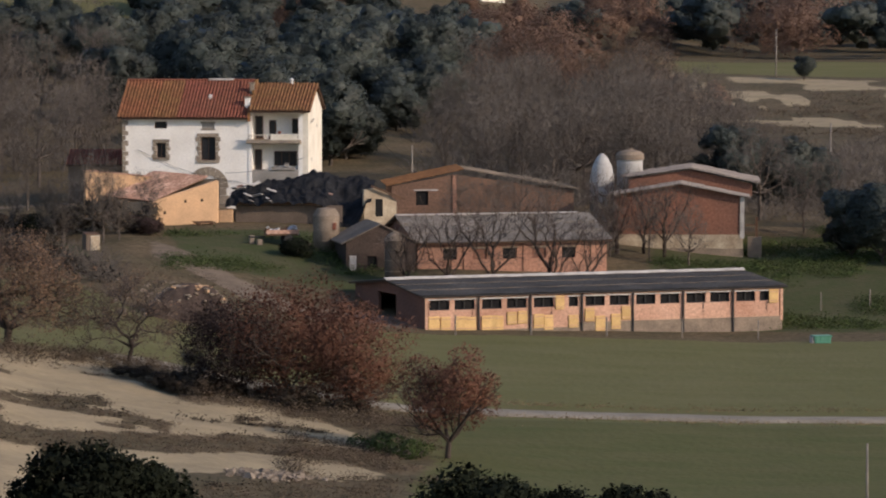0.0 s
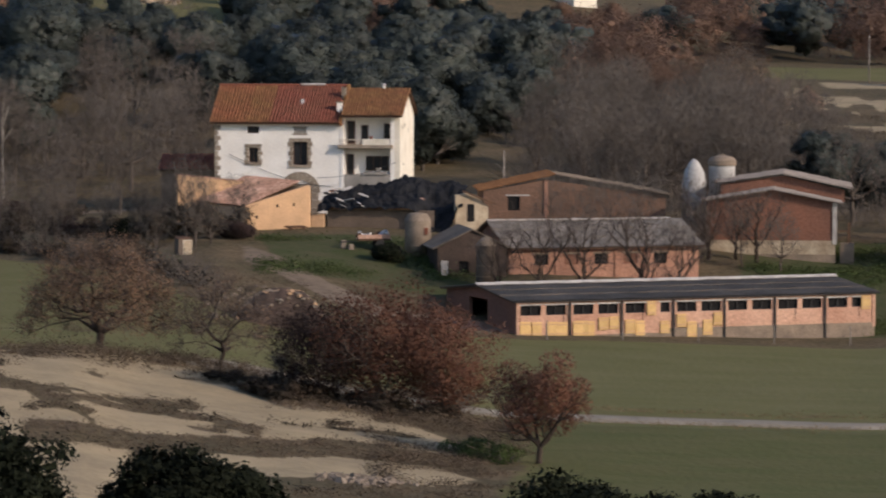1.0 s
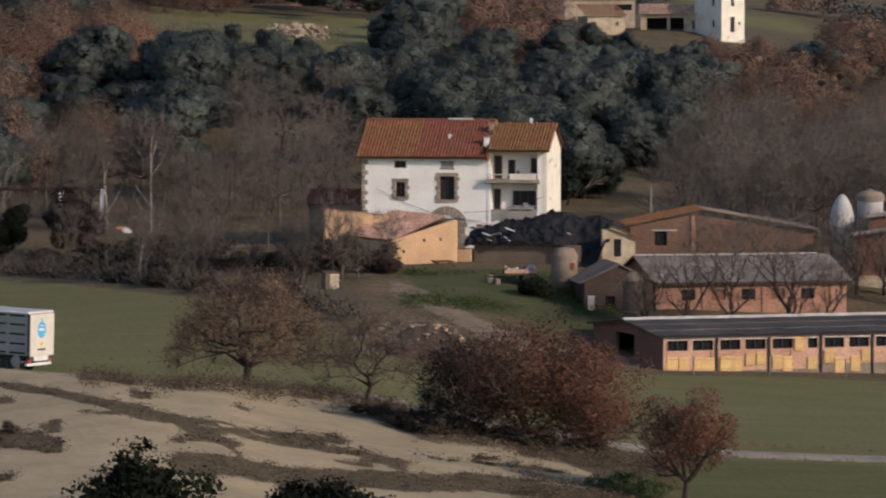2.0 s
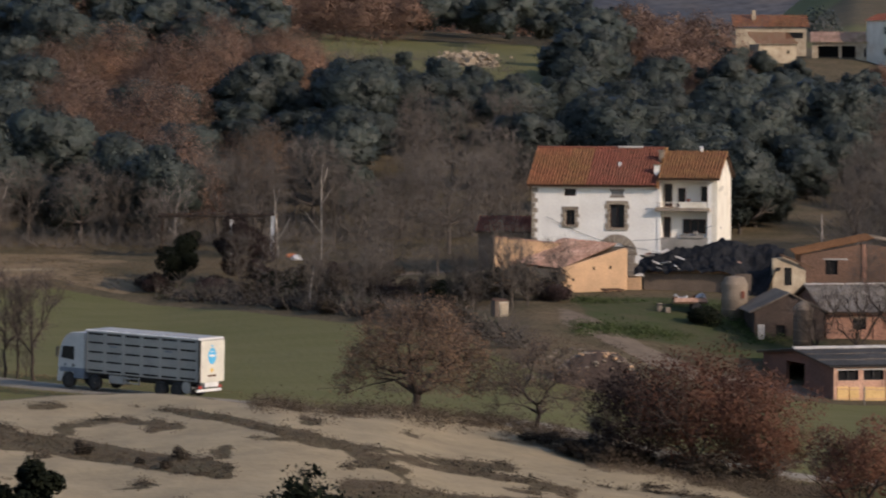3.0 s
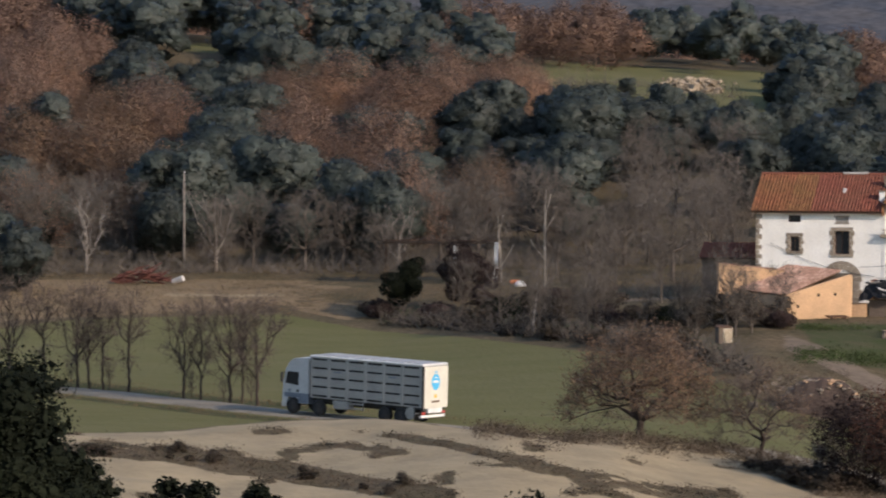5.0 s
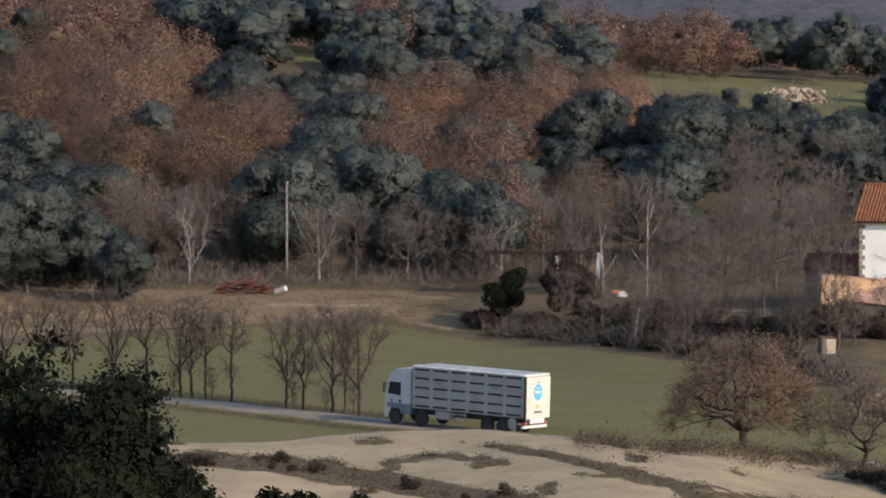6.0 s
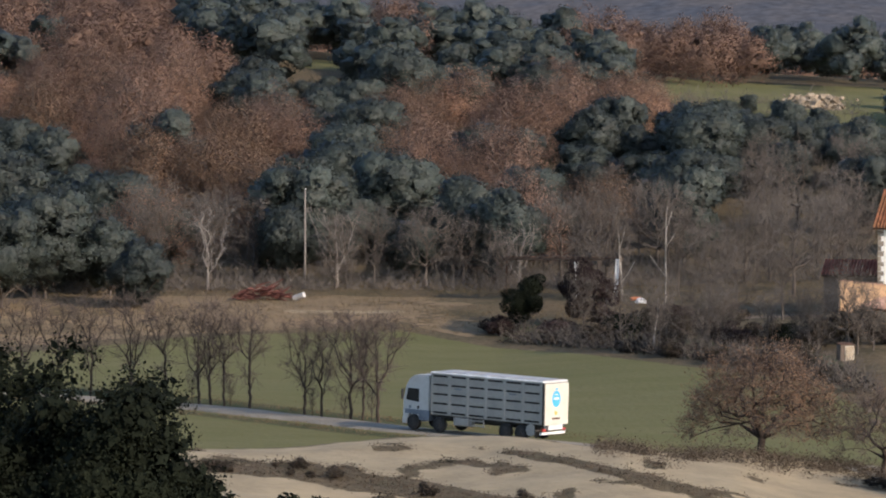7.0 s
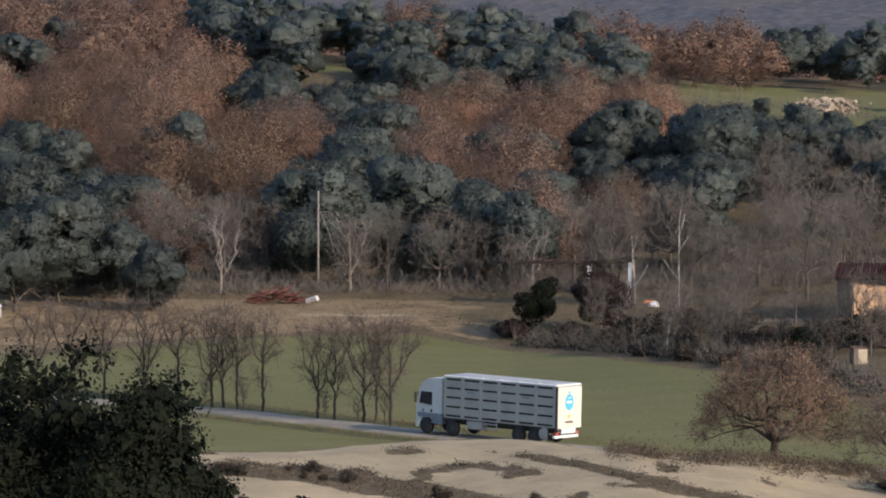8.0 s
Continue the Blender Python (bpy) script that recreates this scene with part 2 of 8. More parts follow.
def lathe(profile, n=20, bm=None, at=(0, 0, 0)):
    """A body of revolution round z from (radius, z) pairs."""
    bm = bm or bmesh.new()
    rings = []
    for r, z in profile:
        rings.append([bm.verts.new((at[0] + r * math.cos(2 * math.pi * k / n), at[1] + r * math.sin(2 * math.pi * k / n), at[2] + z)) for k in range(n)])
    for a, b in zip(rings, rings[1:]):
        for k in range(n):
            bm.faces.new((a[k], a[(k + 1) % n], b[(k + 1) % n], b[k]))
    bm.faces.new(rings[0][::-1])
    bm.faces.new(rings[-1])
    return bm


def prism(outline, y0, y1, bm=None):
    """A solid with the outline (x, z) from y0 to y1."""
    bm = bm or bmesh.new()
    a = [bm.verts.new((x, y0, z)) for x, z in outline]
    b = [bm.verts.new((x, y1, z)) for x, z in outline]
    bm.faces.new(a)
    bm.faces.new(b[::-1])
    k = len(a)
    for i in range(k):
        bm.faces.new((a[i], b[i], b[(i + 1) % k], a[(i + 1) % k]))
    return bm


def wall_with_holes(x0, x1, z0, z1, y0, y1, holes):
    """A wall in the x-z plane, thick from y0 to y1, with rectangular holes (xa, xb, za, zb) right through it."""
    xs = sorted({x0, x1, *[h[0] for h in holes], *[h[1] for h in holes]})
    zs = sorted({z0, z1, *[h[2] for h in holes], *[h[3] for h in holes]})
    bm = bmesh.new()
    V = {}

    def vert(i, j, y):
        if (i, j, y) not in V:
            V[i, j, y] = bm.verts.new((xs[i], y, zs[j]))
        return V[i, j, y]

    def solid(i, j):
        if not (0 <= i < len(xs) - 1 and 0 <= j < len(zs) - 1):
            return False
        mx, mz = (xs[i] + xs[i + 1]) / 2, (zs[j] + zs[j + 1]) / 2
        return not any(h[0] < mx < h[1] and h[2] < mz < h[3] for h in holes)

    for i in range(len(xs) - 1):
        for j in range(len(zs) - 1):
            if not solid(i, j):
                continue
            c = [(i, j), (i + 1, j), (i + 1, j + 1), (i, j + 1)]
            bm.faces.new([vert(*q, y0) for q in c])
            bm.faces.new([vert(*q, y1) for q in c[::-1]])
            for (p, q), (di, dj) in zip(((c[0], c[1]), (c[1], c[2]), (c[2], c[3]), (c[3], c[0])), ((0, -1), (1, 0), (0, 1), (-1, 0))):
                if not solid(i + di, j + dj):
                    bm.faces.new((vert(*p, y0), vert(*p, y1), vert(*q, y1), vert(*q, y0)))
    return bm


def tile_slope(x0, x1, ya, za, yb, zb, material, pitch=0.27, amp=0.085, rows=0.38, thick=0.1, seed=1):
    """A slope of curved tiles, in courses that overlap, from the eave (ya, za) to the ridge (yb, zb)."""
    rng = np.random.default_rng(seed)
    run = math.hypot(yb - ya, zb - za)
    ncol, nrow = int((x1 - x0) / pitch), max(2, int(run / rows))
    pitch = (x1 - x0) / ncol
    up = np.array([0, yb - ya, zb - za]) / run
    nor = np.array([0, -(zb - za), yb - ya]) / run
    if nor[2] < 0:
        nor = -nor
    V, Q = [], []
    prof = [(0.0, 0.0), (0.17, 0.75), (0.35, 1.0), (0.53, 0.75), (0.7, 0.0), (0.85, -0.5)]
    for c in range(ncol):
        for r in range(nrow):
            s0, s1 = r * run / nrow, (r + 1) * run / nrow + 0.05
            j = rng.normal(0, 0.008, 3)
            base = len(V)
            for s, lift in ((s0 - 0.01, 0.016), (s1, 0.0)):
                for u, hgt in prof:
                    p = np.array([x0 + (c + u) * pitch + j[0], ya, za]) + up * (s + j[1]) + nor * (amp * hgt + lift + j[2])
                    V.append(p)
            k = len(prof)
            for i in range(k - 1):
                Q.append((base + i, base + i + 1, base + k + i + 1, base + k + i))
    return mesh_np("tiles", np.array(V), np.array(Q), material, True)


def slope_slab(x0, x1, ya, za, yb, zb, thick=0.12, bm=None):
    bm = bm or bmesh.new()
    a = [bm.verts.new(p) for p in ((x0, ya, za), (x1, ya, za), (x1, yb, zb), (x0, yb, zb))]
    b = [bm.verts.new((v.co.x, v.co.y, v.co.z - thick)) for v in a]
    bm.faces.new(a)
    bm.faces.new(b[::-1])
    for i in range(4):
        bm.faces.new((a[i], b[i], b[(i + 1) % 4], a[(i + 1) % 4]))
    return bm


def corrugated(x0, x1, ya, za, yb, zb, material, wave=0.18, amp=0.03, courses=3, seed=1):
    """Corrugated sheets, waves running down the slope, with a step at each lap of the courses."""
    n = int((x1 - x0) / wave * 4)
    xs = np.linspace(x0, x1, n + 1)
    V, Q = [], []
    for c in range(courses):
        for f, lift in ((c / courses, 0.05), ((c + 1) / courses, 0.01)):
            for i, x in enumerate(xs):
                V.append((x, ya + (yb - ya) * f, za + (zb - za) * f + lift + amp * math.sin(i * math.pi / 2) + 0.012 * math.sin(x * 1.7 + c)))
    for r in range(2 * courses - 1):
        for i in range(n):
            Q.append((r * (n + 1) + i, r * (n + 1) + i + 1, (r + 1) * (n + 1) + i + 1, (r + 1) * (n + 1) + i))
    return mesh_np("sheets", np.array(V), np.array(Q), material)


def tubes(segs, sides, material):
    n = len(segs)
    S = np.array([(*a, ra, *b, rb) for a, ra, b, rb in segs], float)
    p0, r0, p1, r1 = S[:, :3], S[:, 3:4], S[:, 4:7], S[:, 7:8]
    d = p1 - p0
    d /= np.linalg.norm(d, axis=1, keepdims=True) + 1e-9
    ref = np.where(np.abs(d[:, 2:3]) > 0.9, [[1.0, 0, 0]], [[0, 0, 1.0]])
    u = np.cross(d, ref)
    u /= np.linalg.norm(u, axis=1, keepdims=True) + 1e-9
    v = np.cross(d, u)
    rings = []
    for p, r in ((p0, r0), (p1, r1)):
        for k in range(sides):
            c, s = math.cos(2 * math.pi * k / sides), math.sin(2 * math.pi * k / sides)
            rings.append(p + (u * c + v * s) * r)
    V = np.stack(rings, 1).reshape(-1, 3)
    base = (np.arange(n) * 2 * sides)[:, None]
    Q = np.concatenate([base + np.array([[k, (k + 1) % sides, sides + (k + 1) % sides, sides + k]]) for k in range(sides)])
    return mesh_np("branches", V, Q, material, True)


# ---- ground ----
PROFILE_AZ = [-16.0, -11.0, -7.0, -5.0, -2.3, 0.0, 5.0]
NEAR = [(0, 19.4), (30, 16.5), (70, 9.0), (110, 3.2), (140, 1.0)]
FAR = [(900, 28), (1300, 26), (2500, 22), (4500, 20)]
PROFILES = [
    NEAR + [(170, 0.9), (205, 1.3), (222, 1.85), (235, 2.25), (255, 2.55), (275, 2.9), (305, 4.3), (316, 5.6), (330, 6.5), (345, 7.0), (380, 11.5), (440, 21.5), (490, 31), (520, 33.6), (560, 36), (640, 38)] + FAR,
    NEAR + [(170, 0.9), (205, 1.3), (222, 1.85), (235, 2.25), (255, 2.55), (275, 2.9), (305, 4.3), (316, 5.6), (330, 6.5), (345, 7.0), (380, 11.5), (440, 21.5), (490, 29.6), (520, 31.2), (560, 32), (640, 31)] + FAR,
    NEAR + [(170, 0.6), (205, 1.0), (224, 1.75), (238, 2.2), (260, 3.6), (275, 4.4), (298, 5.7), (318, 6.5), (330, 6.8), (345, 8.0), (400, 15.5), (455, 24.2), (470, 25.4), (515, 29.2), (545, 30.4), (580, 31), (640, 31.5)] + FAR,
    NEAR + [(170, 0.4), (205, 0.8), (225, 1.7), (240, 2.2), (262, 4.2), (275, 5.2), (285, 5.7), (300, 6.4), (320, 7.0), (345, 8.5), (400, 15), (455, 23.6), (470, 24.8), (515, 28.2), (545, 29.2), (600, 30), (640, 31)] + FAR,
    NEAR + [(170, 0.2), (205, 0.3), (225, 0.6), (240, 0.75), (252, 0.9), (262, 2.2), (275, 4.6), (285, 5.5), (300, 6.2), (320, 6.7), (345, 8.0), (400, 12.5), (460, 17.5), (520, 20.5), (560, 22), (600, 26.5), (640, 29)] + FAR,
    NEAR + [(170, 0.0), (205, 0.0), (246, 0.35), (262, 0.9), (268, 2.9), (285, 5.0), (300, 5.9), (345, 7.5), (400, 10.0), (460, 12), (520, 14.5), (550, 16.5), (585, 23), (605, 26.3), (640, 28), (900, 45), (1300, 70), (2500, 75), (4500, 60)],
    NEAR + [(170, -0.6), (205, -0.2), (246, -0.5), (257, -0.6), (266, 0.1), (280, 2.4), (290, 2.8), (305, 4.4), (345, 6), (420, 8.6), (455, 10.6), (490, 13.3), (540, 15.4), (570, 16.0), (640, 19), (900, 45), (1300, 70), (2500, 75), (4500, 60)],
]
CREST_AZ = [-60, -24, -15.8, -13.9, -11.8, -10.4, -9.1, -7.3, -6.4, -4.9, -3.05, -2, -0.6, 0.6]
CREST_Z = [3.6, 4.1, 4.3, 4.0, 4.05, 4.4, 4.5, 3.8, 2.9, 2.05, 1.0, 0.45, 0.0, 0.0]


def height(x, y, rough=True):
    """The ground's height, for arrays."""
    x, y = np.asarray(x, float), np.asarray(y, float)
    r = np.hypot(x, y)
    az = np.degrees(np.arctan2(x, y))
    r = np.where(np.abs(az) > 90, np.minimum(r, 60), r)
    rows = [sum(np.interp(r + d, *zip(*p)) for d in (-5, -2.5, 0, 2.5, 5)) / 5 for p in PROFILES]
    z = np.zeros_like(r)
    w = np.clip(np.interp(az, PROFILE_AZ, range(len(PROFILE_AZ))), 0, 6)
    for k, row in enumerate(rows):
        z = z + row * np.clip(1 - np.abs(w - k), 0, 1)
    # the bare marl rise before the road
    crest = np.interp(az, CREST_AZ, CREST_Z)
    base = np.interp(az, [-16, -8, -2], [1.2, 1.0, 0.0])
    line = 199 + 3 * np.sin(az * 0.9)
    shape = np.interp(r - line, [-75, -55, -36, -20, -8, 0, 5, 13, 18], [0, 0.2, 0.42, 0.7, 0.93, 1, 0.92, 0.25, 0])
    gully = (fbm(x * 0.5 + y * 0.3, y, 9, 3, 5) - 0.5) * 0.9 * smooth(0.05, 0.5, shape) * smooth(-1, -4, az)
    z = z + np.maximum(crest - base, 0) * shape + gully * smooth(0.4, 1.0, crest)
    if rough:
        z = z + (fbm(x, y, 14, 3, 2) - 0.5) * 0.35 * smooth(120, 160, r) + (fbm(x, y, 60, 3, 8) - 0.5) * 2.5 * smooth(380, 520, r)
    return z


def ground_z(x, y):
    return float(height(np.array([x]), np.array([y]))[0])


# the centre line of the farm road
ROAD = [(150, 185), (90, 193), (60, 196.5), (24.4, 198.5), (8.3, 199.8), (-8, 203), (-22, 212), (-33, 220), (-40, 224), (-47.5, 227.8), (-54, 232), (-61, 237), (-67, 241.2), (-74, 245), (-92, 252), (-130, 266), (-200, 290)]


def spline(pts, step):
    """Points along a smooth line through pts."""
    out = []
    p = [Vector((*q, 0)) for q in pts]
    for i in range(len(p) - 1):
        a, b, c, d = p[max(i - 1, 0)], p[i], p[i + 1], p[min(i + 2, len(p) - 1)]
        n = max(2, int((c - b).length / step))
        for k in range(n):
            t = k / n
            out.append(0.5 * ((2 * b) + (c - a) * t + (2 * a - 5 * b + 4 * c - d) * t * t + (3 * b - a - 3 * c + d) * t ** 3))
    out.append(p[-1])
    return out


road_line = spline(ROAD, 1.2)


# streaks of scrub across the bare marl: compass degrees, near and far range
STREAKS = [
    [(-10.87, 196.5, 197.6), (-10.42, 192.9, 195.8), (-9.97, 190.7, 193.6), (-9.52, 187.5, 191), (-9.07, 184.1, 188.1), (-8.63, 183.1, 187.4), (-8.18, 182.7, 185.6), (-7.64, 182.6, 184.5), (-6.84, 184.7, 185.9)],
    [(-9.43, 183.8, 184.4), (-8.18, 181.8, 182.7), (-7.28, 181.6, 183.1), (-6.39, 184.1, 186.4), (-5.5, 184.3, 188.4)],
    [(-19.7, 190.9, 197.5), (-17.52, 188.5, 195.1), (-16.2, 187, 192.6), (-15.05, 187.5, 192.2), (-14.17, 186.1, 193.7), (-13.54, 184.6, 191.9), (-12.65, 183.1, 189.4), (-12.21, 181.8, 187.9), (-11.58, 178.8, 185.2), (-10.87, 175.8, 181.8), (-9.97, 173.8, 177.7)],
    [(-5.5, 197.6, 198.8), (-4.61, 198.3, 200.1)],
    [(-6.99, 181.2, 183.3), (-6.1, 181, 184.8), (-5.21, 180.2, 183), (-4.5, 177.8, 181.7)],
    [(-4.06, 183.5, 184.6), (-2.99, 183.7, 185.1), (-2, 184, 185.3)],
    [(-7.9, 169, 175.3), (-7.1, 169.5, 175.3), (-6.46, 170, 175.5), (-5.66, 170.5, 175.8), (-4.77, 170.8, 176.2), (-4.06, 171.4, 177.4), (-3.26, 173.4, 179.7), (-2.54, 173.8, 179.5), (-1.65, 173.4, 179), (-0.84, 169.8, 178.3)],
    [(-5.21, 140.8, 159.1), (-4.5, 141.2, 159.7), (-3.43, 141.7, 160.6), (-2.09, 142.4, 164.8), (-0.75, 143.4, 165)],
]


def scrub_bands(x, y, rr, ax):
    """How far the scrub covers the marl, 0..1."""
    w = fbm(x, y, 5, 3, 21) - 0.5
    fine = fbm(x, y, 1.6, 2, 27) - 0.5
    out = np.zeros_like(rr)
    for s in STREAKS:
        A, lo, hi = (np.array(c) for c in zip(*s))
        a = ax + w * 0.25
        lo, hi = np.interp(a, A, lo), np.interp(a, A, hi)
        edge = (hi - lo) * 0.5 - np.abs(rr + w * 0.4 - (lo + hi) / 2)
        out = np.maximum(out, smooth(-0.5, 0.6, edge + fine * 1.2) * smooth(A[0] - 0.3, A[0], a) * smooth(A[-1] + 0.3, A[-1], a))
    spots = fbm(x, y * 0.6, 2.6, 3, 33)
    return np.maximum(out, 0.8 * smooth(0.69, 0.74, spots))


def build_ground():
    azs = np.concatenate([np.arange(-180, -26, 4.0), np.arange(-26, 13, 0.13), np.arange(13, 180, 4.0)])
    rs = np.concatenate([[0.01, 1.5, 5], np.arange(10, 130, 6), np.arange(130, 350, 0.85), np.arange(350, 640, 5), np.geomspace(640, 4600, 30)])
    A, Rr = np.meshgrid(np.radians(azs), rs)
    X, Y = Rr * np.sin(A), Rr * np.cos(A)
    Zz = height(X, Y)
    rl = np.array([(p.x, p.y) for p in road_line])
    # level the ground under the road
    near = (Rr > 180) & (Rr < 320) & (np.degrees(A) > -40) & (np.degrees(A) < 40)
    px, py = X[near], Y[near]
    d = np.full(px.shape, 1e9)
    hz = np.zeros(px.shape)
    rz = height(rl[:, 0], rl[:, 1], False)
    for (qx, qy), q in zip(rl, rz):
        dd = np.hypot(px - qx, py - qy)
        m = dd < d
        d[m], hz[m] = dd[m], q
    w = smooth(5.0, 2.2, d)
    Zz[near] = Zz[near] * (1 - w) + (hz - 0.12) * w
    nr, na = Zz.shape
    idx = np.arange(nr * na).reshape(nr, na)
    nxt = np.roll(idx, -1, 1)
    Q = np.stack([idx[:-1], idx[1:], nxt[1:], nxt[:-1]], -1).reshape(-1, 4)
    me = mesh_np("ground", np.stack([X, Y, Zz], -1).reshape(-1, 3), Q[:, ::-1], M_GROUND, True)
    ax, rr = np.degrees(A).ravel(), Rr.ravel()
    x, y = X.ravel(), Y.ravel()
    warp = (fbm(x, y, 16, 3, 21) - 0.5)
    # sown fields
    top = np.interp(ax, [-20, -16, -12.6, -10, -8.2, -6.5, -5, -3.5, -2.5], [290, 304, 309, 290, 275, 262, 245, 236, 232])
    field = smooth(0, 1.5, top + warp * 3 - rr) * smooth(206, 214, rr) * smooth(-0.8, -2.8, ax)
    field = np.maximum(field, smooth(-2.2, -0.6, ax + warp * 2) * smooth(246.5, 244.5, rr + warp * 2 - np.clip(ax, 0, 9) * 0.9) * smooth(120, 150, rr))
    field = np.maximum(field, smooth(506, 511, rr) * smooth(540, 534, rr) * smooth(2.2, 3.0, ax))
    field = np.maximum(field, smooth(440, 446, rr + warp * 8) * smooth(520, 512, rr) * smooth(-8.6, -8.2, ax) * smooth(-4.5, -4.9, ax))
    field = np.maximum(field, smooth(492, 495, rr) * smooth(522, 518, rr) * smooth(-14.2, -14.0, ax) * smooth(-13.5, -13.6, ax))
    field = np.maximum(field, smooth(650, 700, rr) * smooth(0.42, 0.5, fbm(x, y, 90, 3, 71)))
    field = field * (1 - smooth(197, 195, rr) * smooth(0.1, -0.9, ax + warp))
    crest = np.interp(ax, CREST_AZ, CREST_Z)
    line = 199 + 3 * np.sin(ax * 0.9)
    crest_edge = rr - line + np.interp(ax, [-4, -2.5, -1.8, -0.8], [0, 6, 12, 20])
    marl = smooth(-0.5, -1.6, ax + warp) * smooth(6.5, 2.0, crest_edge + warp * 4) * smooth(-80, -60, rr - line)
    marl = marl * (1 - scrub_bands(x, y, rr, ax)) * (1 - smooth(166.5, 164.5, rr + warp * 6) * smooth(-5.0, -4.2, ax))
    marl = np.maximum(marl, smooth(420, 440, rr) * smooth(505, 497, rr) * smooth(2.6, 3.4, ax) * smooth(0.53, 0.57, fbm(x, y * 0.8, 9, 4, 41)))
    marl = np.maximum(marl, smooth(2.2, 1.2, np.hypot((x + 49.5) / 2.6, (y - 464) / 3) + warp))
    dirt = smooth(4.5, 2.0, np.abs(rr - np.interp(ax, [-6, -4.7, -4.2, -3.2, -2.2, -0.6], [276, 272, 268, 259, 254, 251])) + warp * 3) * smooth(-4.9, -4.3, ax) * smooth(0.2, -0.6, ax)
    marl = np.maximum(marl, 0.75 * smooth(2.0, 0.6, np.abs(rr - 319 - warp * 5)) * smooth(-14.8, -14.2, ax) * smooth(-12.2, -12.8, ax))
    dirt = np.maximum(dirt, smooth(3, 0.5, np.abs(rr - 310 - ax * 0.5 + warp * 6)) * smooth(-9.2, -8.6, ax) * smooth(-5, -6, ax))
    droad = np.full(Rr.shape, 1e9)
    droad[near] = d
    droad = droad.ravel()
    weeds = smooth(5.5, 4.0, droad + warp * 2) * smooth(2.2, 2.8, droad) * smooth(-11.2, -12.2, ax)
    # weed tint also paints the shade over the yard and under the hedge
    weeds = np.maximum(weeds, smooth(-4.8, -4.2, ax + warp) * smooth(0.0, -0.8, ax) * smooth(262, 266, rr + warp * 6) * smooth(284, 281, rr))
    weeds = np.maximum(weeds, smooth(3.0, 3.6, ax) * smooth(256, 259, rr) * smooth(305, 298, rr + warp * 8))
    weeds = np.maximum(weeds, smooth(-11.6, -10.8, ax + warp) * smooth(-5.2, -6.0, ax) * smooth(2.0, 4.5, rr - top + warp * 4) * smooth(20, 14, rr - top + warp * 8))
    meadow = smooth(-0.9, 0.1, ax + warp) * smooth(198, 196, rr + warp * 2 - np.clip(-ax, 0, 9) * 3) * (0.55 + 0.6 * fbm(x, y, 18, 3, 66))
    straw = smooth(-11.2, -12.0, ax + warp) * smooth(1.0, 4.0, rr - top + warp * 4) * smooth(334, 328, rr + warp * 6) * (0.45 + 0.75 * smooth(0.4, 0.6, fbm(x, y, 6, 3, 63)))
    for nm, arr in (("straw", straw), ("field", field), ("meadow", meadow), ("marl", marl), ("dirt", dirt), ("weeds", weeds)):
        at = me.attributes.new(nm, "FLOAT", "POINT")
        at.data.foreach_set("value", np.clip(arr, 0, 1).astype(np.float32))
    ob = new("ground", me)
    tagged(ob, "farmland of sown green fields, pale marl and dry grass", "ground", kind="structure")


